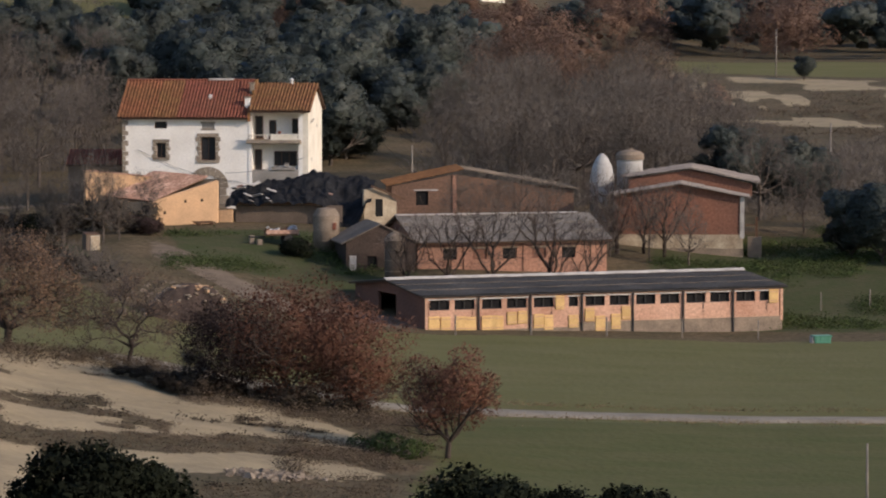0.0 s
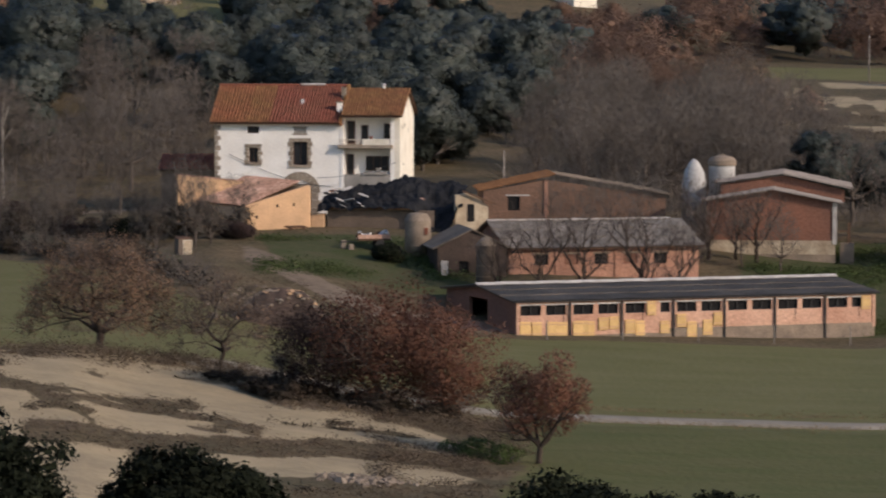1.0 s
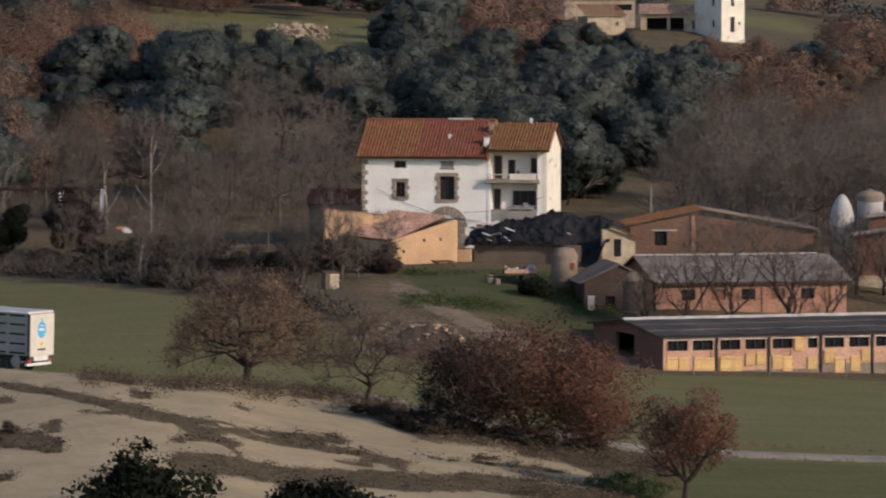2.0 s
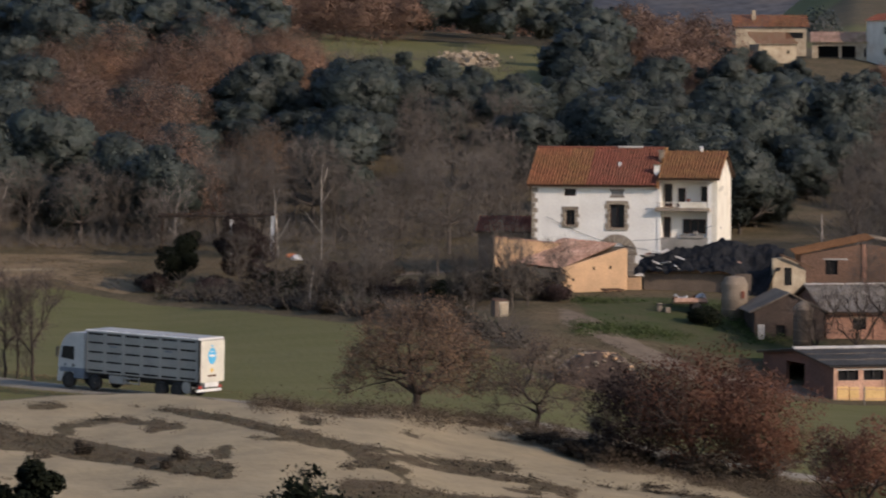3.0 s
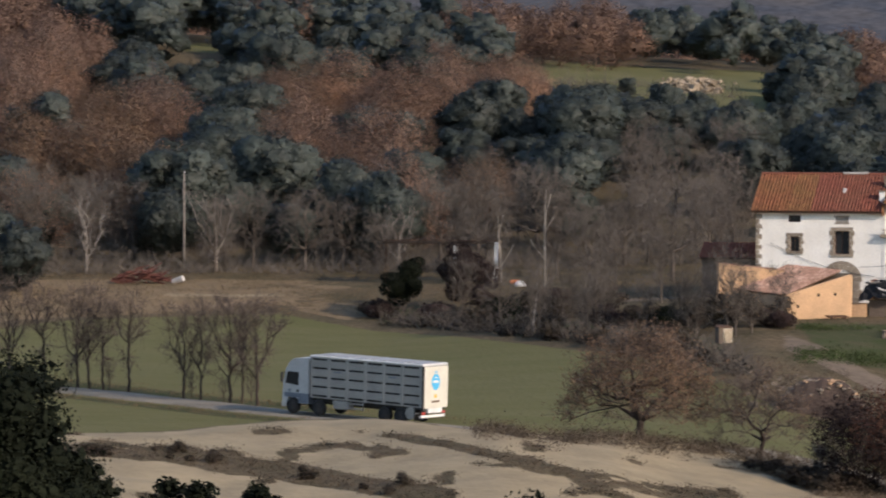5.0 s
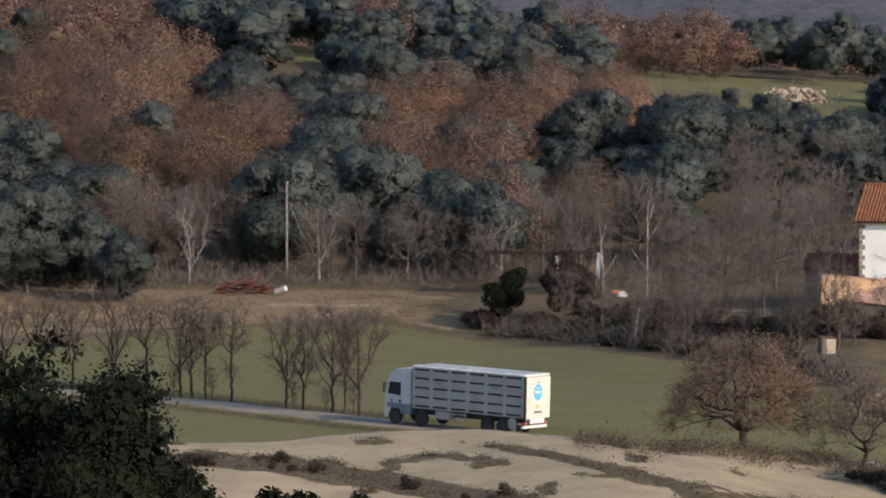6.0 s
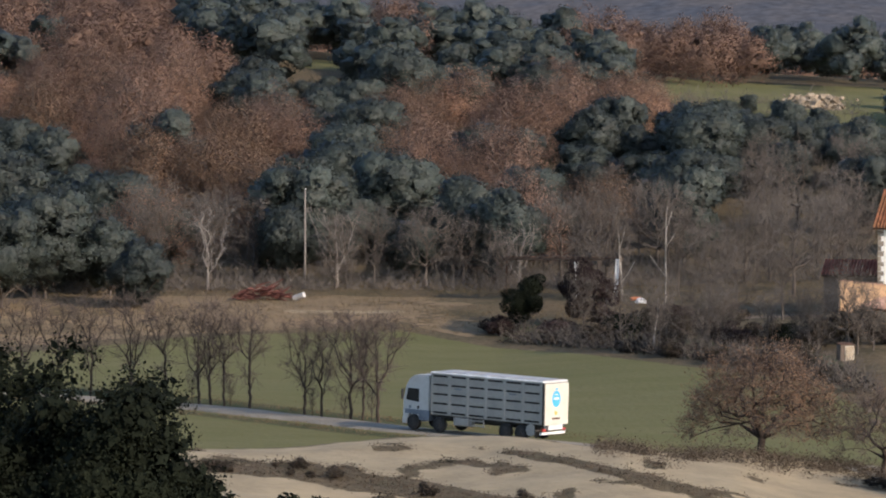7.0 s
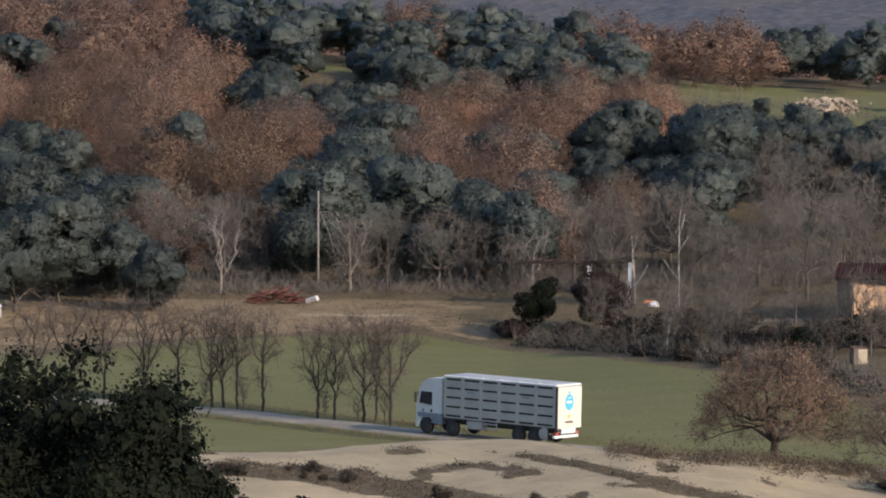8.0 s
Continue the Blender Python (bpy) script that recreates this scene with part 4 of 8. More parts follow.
def build_mid_barn():
    """The lower barn before the farmhouse, with its dark side wing."""
    b = thing("stable_barn", at(-1.9, 270.0, 2.9, 17), "low brick barn with weathered grey sheet roof", "barn")
    L, D, top = 15.0, 10.0, 2.2
    holes = [(2.0 + k * 2.35, 3.1 + k * 2.35, 0.9, 1.7) for k in range(5)]
    part("wall", wall_with_holes(0, L, -1.5, top, 0, 0.25, holes), M_BRICK_RED, b, "orange brick wall with dark openings")
    # left wall and gable in darker brick, shade put into the colour
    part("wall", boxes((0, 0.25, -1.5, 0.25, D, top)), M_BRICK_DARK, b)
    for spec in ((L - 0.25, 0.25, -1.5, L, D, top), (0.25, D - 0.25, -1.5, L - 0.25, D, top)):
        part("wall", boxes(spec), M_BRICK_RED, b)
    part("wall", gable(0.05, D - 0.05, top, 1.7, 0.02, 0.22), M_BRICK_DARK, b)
    part("wall", gable(0.05, D - 0.05, top, 1.7, L - 0.22, L - 0.02), M_BRICK_RED, b)
    for k, (x0, x1, z0, z1) in enumerate(holes):
        part("window", boxes((x0, 0.15, z0, x1, 0.2, z1)), M_BRICK_DARK if k in (1, 3) else M_DARK, b)
        part("lintel", boxes((x0 - 0.1, -0.04, z1, x1 + 0.1, 0.1, z1 + 0.12)), M_CONCRETE, b)
    for k in range(4):
        part("pilaster", boxes((3.4 + k * 2.35 + 0.2, -0.1, -1.0, 3.4 + k * 2.35 + 0.4, -0.002, top - 0.05)), M_BRICK_RED, b)
    R = top + 1.75
    part("roof_deck", slope_slab(-0.3, L + 0.3, -0.5, top, D / 2, R, 0.08, slope_slab(-0.3, L + 0.3, D + 0.5, top, D / 2, R, 0.08)), M_WOOD, b)
    part("roof", corrugated(-0.35, L + 0.35, -0.55, top + 0.02, D / 2, R + 0.05, M_FIBRE_GREY, seed=8), M_FIBRE_GREY, b, "grey sheets stained with lichen")
    part("roof", corrugated(-0.35, L + 0.35, D + 0.55, top + 0.02, D / 2, R + 0.05, M_FIBRE_GREY, seed=9), M_FIBRE_GREY, b)
    for k in range(9):
        part("ridge_cap", boxes((-0.3 + k * 1.65, D / 2 - 0.2, R + 0.05, 1.2 + k * 1.65, D / 2 + 0.2, R + 0.16), bevel=0.03), M_CAP, b)
    w = thing("brick_outbuilding", at(-7.2, 268.5, 2.9, 10), "outbuilding with gabled front, its shade painted as dark brown", "outbuilding")
    # walls darkened in colour for the shade they stand in
    part("wall", gable(0, 5.2, 2.3, 1.35, 0, 0.25), M_SHADE_BROWN, w).matrix_basis = pose(5.2, 0, 0, 0, 0, 90)
    part("wall", wall_with_holes(0, 5.2, -1.5, 2.3, 0, 0.25, [(1.6, 2.3, 0.4, 1.3)]), M_SHADE_BROWN, w)
    for spec in ((0, 0.25, -1.5, 0.25, 7.0, 2.3), (4.95, 0.25, -1.5, 5.2, 7.0, 2.3)):
        part("wall", boxes(spec), M_SHADE_BROWN, w)
    part("window", boxes((1.6, 0.15, 0.4, 2.3, 0.2, 1.3)), M_DARK, w)
    part("door", boxes((0.25, -0.06, -0.6, 0.75, -0.005, 1.35), bevel=0.01), M_CAP, w, "pale metal door")
    r2 = slope_slab(0, 7.2, -0.4, 2.28, 2.6, 3.72, 0.08, slope_slab(0, 7.2, 5.6, 2.28, 2.6, 3.72, 0.08))
    part("roof", r2, M_FIBRE, w).matrix_basis = pose(5.2, -0.2, 0, 0, 0, 90)


def build_orange_shed():
    s = thing("adobe_shed", at(-17.9, 286.4, 5.5, 0), "ochre earth-walled shed with sloping weathered tile roof", "outbuilding")
    A, B = Vector((-5.6, 3.65, 0.04)), Vector((-4.82, -2.75, -1.54))
    top = Vector((0, 0, 3.6))
    turn = math.degrees(math.atan2(-B.y, -B.x))
    run = math.hypot(B.x, B.y)
    m = pose(B.x, B.y, 0, 0, 0, turn)
    part("wall", prism([(0, -1.5), (run, -1.5), (run, 3.6), (0, 2.06)], 0, 0.4), M_ADOBE, s, "sunlit ochre earth wall with small vents").matrix_basis = m
    for x, z in ((2.75, 2.0), (4.2, 2.05), (0.95, 1.15)):
        part("vent_hole", boxes((x - 0.1, -0.012, z - 0.12, x + 0.1, 0.02, z + 0.12)), M_DARK, s).matrix_basis = m
    m2 = pose(B.x + A.x, B.y + A.y, 0, 0, 0, turn)
    part("wall", prism([(-0.1, -1.5), (run, -1.5), (run, 3.7), (-0.1, 4.3)], 0.0, 0.4), M_ADOBE, s, "taller ochre wall behind the roof").matrix_basis = m2
    part("wall_coping", prism([(-0.2, 4.31), (run + 0.15, 3.69), (run + 0.15, 3.8), (-0.2, 4.42)], -0.1, 0.5), M_TILE_PALE, s).matrix_basis = m2
    ang = math.degrees(math.atan2(A.y, A.x))
    part("wall", boxes((0.1, -0.35, -1.5, A.length, 0.0, 1.95)), M_ADOBE, s).matrix_basis = pose(B.x, B.y, 0, 0, 0, ang)
    part("wall", boxes((0.1, -0.35, -1.5, A.length, 0.0, 3.5)), M_ADOBE, s).matrix_basis = pose(0, 0, 0, 0, 0, ang)
    a, b = A.normalized(), (-B).normalized()
    n = b.cross(a) if b.cross(a).z > 0 else a.cross(b)
    o = top + B + Vector((0, 0, 0.05))
    mr = Matrix(((a.x, b.x, n.x, o.x), (a.y, b.y, n.y, o.y), (a.z, b.z, n.z, o.z), (0, 0, 0, 1)))
    part("roof_deck", boxes((0.05, -0.1, -0.12, A.length, B.length, -0.02)), M_WOOD, s).matrix_basis = mr
    part("roof", tile_slope(-0.03, A.length + 0.05, -0.2, 0, B.length + 0.05, 0, M_TILE_PALE, pitch=0.27, seed=11), M_TILE_PALE, s, "pale broken roof tiles").matrix_basis = mr
    part("plank_pile", boxes((3.3, -0.9, 0.25, 5.0, -0.4, 0.36), (3.1, -0.95, 0.36, 4.7, -0.5, 0.44), (3.5, -0.8, -0.4, 3.7, -0.5, 0.25), (4.6, -0.8, -0.4, 4.8, -0.5, 0.25)), M_WOOD, s).matrix_basis = m


def build_tarp_barn():
    t = thing("ruined_barn", at(-16.9, 287.3, 5.0, -3), "collapsed barn roof draped in torn black tarpaulin", "barn")
    L, D, top = 11.3, 8.0, 2.3
    # front wall browner than the ochre ones, its shade put into the colour
    part("wall", boxes((0.4, 0, -1, 8.9, 0.4, top - 0.25)), M_CONCRETE_BROWN, t, "front wall in an earth-brown that paints its shade")
    for spec in ((0.4, 0.4, -1, 0.8, D, top), (0.8, D - 0.4, -1, L, D, top)):
        part("wall", boxes(spec), M_ADOBE, t)
    part("wall", boxes((-0.9, -0.3, -1, 0.2, 0.4, 1.75), bevel=0.05), M_ADOBE, t)
    e = prism([(0, -1), (2.7, -1), (2.7, 2.35), (1.9, 3.0), (0.9, 3.4), (0, 3.3)], 0, 0.4)
    part("gable_wall", e, M_CREAM_STAIN_SHADE, t, "broken cream gable wall with a doorway painted dark").matrix_basis = pose(10.6, 0.5, 0, 0, 0, 20)
    # dark sheet on the solid wall, standing in for the doorway's shade
    part("doorway_shade", boxes((0.95, -0.03, 1.15, 1.55, 0.02, 2.55)), M_DARK, t).matrix_basis = pose(10.6, 0.5, 0, 0, 0, 20)
    part("roof_beam", boxes((0, -0.2, 0, 3.0, -0.05, 0.14)), M_WOOD, t).matrix_basis = pose(11.1, 0.5, 3.55, 0, 22, 20)
    # the tarpaulin, sagging over the broken roof
    nx, ny = 120, 50
    V = []
    for j in range(ny + 1):
        for i in range(nx + 1):
            u, v = i / nx, j / ny
            x, y = -0.4 + 11.6 * u, -0.7 + 7.8 * v
            z = top + 0.1 + 2.2 * min(v * 1.4, 1.0) * float(np.interp(u, [0, 0.12, 0.45, 0.56, 0.75, 0.9, 1], [0.35, 0.55, 0.82, 1.0, 0.85, 0.8, 0.7]))
            z += 0.40 * (noise.noise((x * 0.55, y * 0.6, 3)) + 0.5 * noise.noise((x * 1.6, y * 1.3, 7))) - 0.1
            z -= 0.3 * abs(noise.noise((x * 1.5 + y * 0.4, y * 0.5, 9))) + 0.16 * abs(noise.noise((x * 3.4, y * 1.2 + x * 0.5, 11)))
            sag = max(0.0, 1 - ((x - 9.2) / 1.7) ** 2)
            z -= 2.4 * sag * (1 - v) ** 1.5
            y -= 0.5 * sag * (1 - v)
            V.append((x, y, z))
    Q = [(j * (nx + 1) + i, j * (nx + 1) + i + 1, (j + 1) * (nx + 1) + i + 1, (j + 1) * (nx + 1) + i) for j in range(ny) for i in range(nx)]
    part("tarpaulin", mesh_np("tarpaulin", np.array(V), np.array(Q), M_TARP, True), M_TARP, t, "wrinkled black plastic sheet")
    rng = random.Random(8)
    for k in range(16):
        x, y = rng.uniform(-0.3, 8.2), rng.uniform(-0.8, 2.2)
        z = top + 0.45 + y * 0.42 + rng.uniform(-0.05, 0.2)
        part("broken_tile", boxes((-0.2, -0.15, 0, 0.2 + rng.random() * 0.5, 0.15, 0.05)), rng.choice((M_TILE_PALE, M_CAP, M_CAP, M_TARP)), t).matrix_basis = pose(x, y, z, rng.uniform(5, 30), rng.uniform(-20, 20), rng.uniform(0, 180))
    # feed silo of bare concrete in front
    s = thing("grain_silo", at(-8.9, 274.9, 4.6), "small round grey feed silo beside the barn", "silo")
    part("body", lathe([(1.0, -0.5), (1.0, 2.3), (0.98, 2.35)], 24), M_CONCRETE, s, smooth_faces=True)
    part("cone", lathe([(1.04, 2.3), (0.8, 2.72), (0.7, 2.85), (0.0, 2.95)], 24), M_CONCRETE, s)
    for z in (0.4, 1.2, 2.0):
        part("hoop", lathe([(1.03, z), (1.03, z + 0.06)], 24), M_CONCRETE, s)
    part("hatch", boxes((0.55, -0.95, 1.3, 0.8, -0.7, 1.8)), M_TILE, s)
    s = thing("grain_silo", at(-3.55, 265.6, ground_z(-3.55, 265.6)), "narrow dark grey feed silo before the outbuilding", "silo")
    part("body", lathe([(0.74, -0.4), (0.74, 3.2), (0.72, 3.25)], 22), M_CONCRETE_BROWN, s, smooth_faces=True)
    part("cone", lathe([(0.78, 3.2), (0.55, 3.6), (0.15, 3.85), (0.0, 3.88)], 22), M_CONCRETE, s)
    for z in (0.9, 1.7, 2.5):
        part("hoop", lathe([(0.76, z), (0.76, z + 0.05)], 22), M_CONCRETE, s)


def build_back_barn():
    b = thing("brick_barn", at(-4.2, 296.0, 5.6, 4), "old red brick barn with rusty gabled roof", "barn")
    part("wall", wall_with_holes(0, 5.1, -1.0, 2.6, 0, 0.3, [(2.0, 3.0, 1.0, 2.2)]), M_BRICK_SHADE, b)
    part("window", boxes((2.0, 0.15, 1.0, 3.0, 0.2, 2.2)), M_DARK, b)
    part("lintel", boxes((1.8, -0.05, 2.2, 3.8, 0.1, 2.32)), M_CAP, b)
    part("corner_pier", boxes((5.0, -0.1, -1.0, 5.3, 0.3, 3.5)), M_BRICK_RED, b, "sunlit brick corner pier")
    part("wall", prism([(5.3, -1.0), (15.0, -1.0), (15.0, 2.2), (5.3, 3.5)], 0.0, 0.3), M_BRICK_SHADE, b)
    for spec in ((0, 0.3, -1.0, 0.3, 9, 2.6), (14.7, 0.3, -1.0, 15.0, 9, 2.2), (0.3, 8.7, -1, 14.7, 9, 2.2)):
        part("wall", boxes(spec), M_BRICK_SHADE, b)
    part("wall", prism([(0, 2.6), (5.0, 2.6), (5.0, 3.5)], 0.0, 0.3), M_BRICK_SHADE, b)
    m = Matrix(((0, 1, 0, 0), (1, 0, 0, 0), (0, 0, 1, 0), (0, 0, 0, 1)))
    part("roof", tile_slope(-0.3, 9.2, -0.4, 2.62, 5.9, 3.95, M_RUSTROOF, seed=15), M_RUSTROOF, b, "rust-brown tiled slope").matrix_basis = m
    part("roof", corrugated(-0.3, 9.2, 15.4, 2.3, 5.9, 3.95, M_FIBRE, seed=16), M_FIBRE, b, "grey-brown sheet slope").matrix_basis = m
    part("verge", boxes((0, -0.42, -0.05, 9.7, -0.3, 0.04)), M_FIBRE, b).matrix_basis = pose(5.9, 0, 4.0, 0, math.degrees(math.atan2(1.65, 9.5)), 0)


def build_right_barn():
    b = thing("gabled_brick_barn", at(13.7, 288.2, 2.5, -4), "large red brick barn on concrete base with stepped sheet roofs", "barn")
    m = Matrix(((0, 1, 0, 0), (1, 0, 0, 0), (0, 0, 1, 0), (0, 0, 0, 1)))
    L = 10.2
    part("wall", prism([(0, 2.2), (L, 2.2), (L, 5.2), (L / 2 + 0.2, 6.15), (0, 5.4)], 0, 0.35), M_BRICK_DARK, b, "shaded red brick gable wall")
    part("plinth", boxes((-0.05, -0.06, -1.5, L, 0.35, 2.2)), M_CREAM_STAIN_SHADE, b, "stained pale lower wall")
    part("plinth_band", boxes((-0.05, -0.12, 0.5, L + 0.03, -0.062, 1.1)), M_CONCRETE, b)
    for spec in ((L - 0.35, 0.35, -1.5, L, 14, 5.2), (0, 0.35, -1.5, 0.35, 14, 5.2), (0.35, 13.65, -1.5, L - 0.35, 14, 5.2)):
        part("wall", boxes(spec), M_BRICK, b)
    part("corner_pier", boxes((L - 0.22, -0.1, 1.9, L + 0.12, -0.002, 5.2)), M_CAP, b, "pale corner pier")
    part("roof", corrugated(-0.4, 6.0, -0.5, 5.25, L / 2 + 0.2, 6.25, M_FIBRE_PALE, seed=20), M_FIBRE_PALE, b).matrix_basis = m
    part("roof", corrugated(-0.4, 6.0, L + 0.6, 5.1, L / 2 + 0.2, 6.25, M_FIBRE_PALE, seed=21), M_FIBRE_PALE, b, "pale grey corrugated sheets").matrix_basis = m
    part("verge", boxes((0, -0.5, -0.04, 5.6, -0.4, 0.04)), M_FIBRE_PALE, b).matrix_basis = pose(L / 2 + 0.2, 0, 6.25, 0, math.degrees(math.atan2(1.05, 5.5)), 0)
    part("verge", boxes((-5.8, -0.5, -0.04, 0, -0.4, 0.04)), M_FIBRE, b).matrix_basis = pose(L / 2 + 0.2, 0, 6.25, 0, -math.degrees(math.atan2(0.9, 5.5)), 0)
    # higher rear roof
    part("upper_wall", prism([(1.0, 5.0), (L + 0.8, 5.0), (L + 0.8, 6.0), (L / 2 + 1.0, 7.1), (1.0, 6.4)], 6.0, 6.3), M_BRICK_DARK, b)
    part("roof", corrugated(5.6, 15, 0.5, 6.45, L / 2 + 1.0, 7.3, M_FIBRE_PALE, seed=22), M_FIBRE_PALE, b).matrix_basis = m
    part("roof", corrugated(5.6, 15, L + 1.5, 6.15, L / 2 + 1.0, 7.3, M_FIBRE_PALE, seed=23), M_FIBRE_PALE, b).matrix_basis = m
    part("verge", boxes((0, 5.5, -0.1, 5.7, 5.62, 0.02)), M_FIBRE_PALE, b).matrix_basis = pose(L / 2 + 1.0, 0, 7.32, 0, math.degrees(math.atan2(1.15, 5.5)), 0)
    part("tank_pier", boxes((L + 0.4, 0.3, -1.5, L + 1.5, 1.2, 2.0)), M_CONCRETE, b)
    part("tank_pier", boxes((L + 1.0, 0.5, 2.0, L + 1.2, 0.7, 3.6), (L + 0.3, 0.5, 2.9, L + 1.2, 0.6, 3.0)), M_WOOD, b)
    for x, y, r, prof, label in ((13.2, 299.7, 0.95, [(1.0, -1), (1.0, 3.0), (0.97, 3.3), (0.8, 4.1), (0.45, 4.8), (0.15, 5.12), (0.0, 5.15)], "tall white feed silo with pointed top"), (15.6, 301.6, 1.12, [(1.08, -1), (1.08, 4.2), (1.08, 4.6)], "white feed silo with a grey domed lid")):
        s = thing("feed_silo", at(x, y, 5.6), label, "silo", "feed silos")
        part("body", lathe(prof, 24), M_WHITE_DIRTY, s, smooth_faces=True)
        if r > 1:
            part("lid", lathe([(1.2, 4.55), (1.2, 4.95), (0.9, 5.25), (0.25, 5.4), (0.22, 5.5), (0, 5.52)], 24), M_CONCRETE, s, "grey domed lid")
        for k in range(3):
            part("leg", boxes((r * math.cos(k * 2.1) - 0.05, r * math.sin(k * 2.1) - 0.05, -1.2, r * math.cos(k * 2.1) + 0.05, r * math.sin(k * 2.1) + 0.05, 1.5)), M_IRON, s)


# stained cream plaster; on the hamlet's houses it paints the walls' shade
M_CREAM_STAIN_SHADE = mat("stained_and_shaded_cream", (0.46, 0.38, 0.27), (0.30, 0.23, 0.155), 0.9, 7, 0.95, 0.3, 0.22)
# dark brown that paints shade on the outbuilding and the rubble heap
M_SHADE_BROWN = mat("shade_brown", (0.085, 0.06, 0.048), (0.055, 0.042, 0.034), 0.6, 8, 0.95, 0.3, 0.25)
M_FIBRE_GREY = mat("lichened_fibre_cement", (0.30, 0.255, 0.205), (0.20, 0.17, 0.135), 0.5, 5, 0.95, 0.3, 0.25)
M_CONCRETE_BROWN = mat("brown_render", (0.16, 0.12, 0.09), (0.11, 0.085, 0.065), 0.6, 8, 0.95, 0.3, 0.2)
M_RUSTROOF = mat("rust_brown_tile", (0.24, 0.115, 0.05), (0.17, 0.085, 0.04), 0.6, 5, 0.95, 0.3, 0.25, island=0.2)
M_WHITE_DIRTY = mat("dirty_white_sheet", (0.46, 0.44, 0.41), (0.28, 0.265, 0.24), 0.9, 7, 0.6, 0.1, 0.15)
build_house()
build_cattle_shed()
build_mid_barn()
build_orange_shed()
build_tarp_barn()
build_back_barn()
build_right_barn()


def build_lean_to():
    s = thing("tiled_lean_to", at(-31.6, 304.5, 7.6, -3), "low lean-to with a red tile roof beside the farmhouse", "outbuilding")
    part("wall", boxes((0, 0.3, -1.5, 5.4, 0.5, 2.0)), M_CONCRETE_BROWN, s)
    part("roof", tile_slope(-0.2, 5.6, -0.1, 2.0, 2.4, 3.2, M_TILE, seed=41), None, s)
    part("roof_deck", slope_slab(-0.1, 5.5, 0, 1.95, 2.4, 3.1, 0.08), M_WOOD, s)
    for x in (0.1, 5.2):
        part("post", boxes((x, 2.2, -1.5, x + 0.15, 2.35, 2.6)), M_WOOD, s)


build_lean_to()


# ---- livestock lorry ----
def build_lorry():
    c = (-45.7, 227.2)
    z = ground_road(*c)
    lorry = thing("livestock_lorry", pose(c[0], c[1], z, 0, 1.4, -28.5), "white livestock lorry with slatted grey body on the road", "lorry")
    # local: x towards the rear, y away from the seen side
    X1, Yh = 6.3, 1.25
    body = part("body", boxes((-2.95, -Yh, 1.15, X1, Yh, 3.78), bevel=0.03), M_ALU, lorry, "grey aluminium livestock box")
    n = 6
    bw = (X1 - 0.1 + 2.9) / n
    for s in (-1, 1):
        y = s * Yh
        ya, yb = sorted((y, y + s * 0.035))
        for k in range(n + 1):
            x = -2.9 + k * bw
            part("rib", boxes((x - 0.035, min(y, y + s * 0.02), 1.15, x + 0.035, max(y, y + s * 0.02), 3.78)), M_ALU, body)
        for r, zz in enumerate((1.26, 1.84, 2.44, 3.04, 3.6)):
            for k in range(n):
                x = -2.9 + k * bw
                part("vent", boxes((x + 0.16, min(y, y + s * 0.012), zz, x + bw - 0.16, max(y, y + s * 0.012), zz + 0.11)), M_DARK, body, "dark ventilation slot")
        for r in range(4):
            zz = 1.5 + r * 0.59
            part("rail", boxes((-2.9, min(y, y + s * 0.02), zz, X1 - 0.1, max(y, y + s * 0.02), zz + 0.05)), M_ALU, body)
        for k in (1, 4):
            x = -2.9 + k * bw + 0.4
            part("plate", boxes((x, min(y, y + s * 0.03), 2.88, x + 0.6, max(y, y + s * 0.03), 2.96)), M_TRUCKGREY, body, "small dark name plate")
    part("roof_edge", boxes((-3.0, -Yh - 0.04, 3.78, X1 + 0.02, Yh + 0.04, 3.9), bevel=0.04), M_WHITE, body, "white roof canopy")
    for k in range(n):
        part("roof_strip", boxes((-2.9 + k * bw + 0.1, -1.0, 3.9, -2.9 + (k + 1) * bw - 0.1, 1.0, 3.93)), M_ALU, body)
    rear = part("tail_door", boxes((X1, -Yh + 0.12, 1.1, X1 + 0.08, Yh, 3.72), bevel=0.02), M_WHITE_CREAM, lorry, "cream-white tail door with blue emblem")
    part("door_post", boxes((X1, -Yh - 0.03, 1.0, X1 + 0.1, -Yh + 0.1, 3.78)), M_CHASSIS, lorry)
    m = Matrix(((0, 0, 1, X1 + 0.085), (1, 0, 0, 0.0), (0, 1, 0, 2.75), (0, 0, 0, 1)))
    e = bmesh.new()
    bmesh.ops.create_circle(e, cap_ends=True, radius=0.42, segments=28)
    for v in e.verts:
        v.co.y *= 1.25
    part("emblem", e, M_BLUE, rear, "round sky-blue emblem").matrix_basis = m
    e = boxes((-0.26, -0.05, 0.0, 0.26, 0.09, 0.006), (-0.16, 0.25, 0.0, 0.16, 0.3, 0.006))
    part("emblem_band", e, M_WHITE, rear).matrix_basis = m
    part("emblem_top", boxes((-0.12, 0.58, 0, 0.12, 0.68, 0.006)), M_BLUE, rear).matrix_basis = m
    part("mark", boxes((-0.16, -1.0, 0, 0.12, -0.78, 0.006)), M_YELLOW, rear).matrix_basis = m
    part("mark", boxes((-0.4, -1.3, 0, 0.4, -1.18, 0.006)), M_WOOD, rear).matrix_basis = m
    # cab
    out = [(-5.3, 0.55), (-5.35, 1.0), (-5.33, 1.9), (-5.15, 2.85), (-4.85, 3.3), (-4.4, 3.6), (-3.15, 3.66), (-3.15, 0.75), (-3.9, 0.72), (-4.1, 1.1), (-4.85, 1.1), (-5.0, 0.55)]
    cabb = prism(out, -1.2, 1.2)
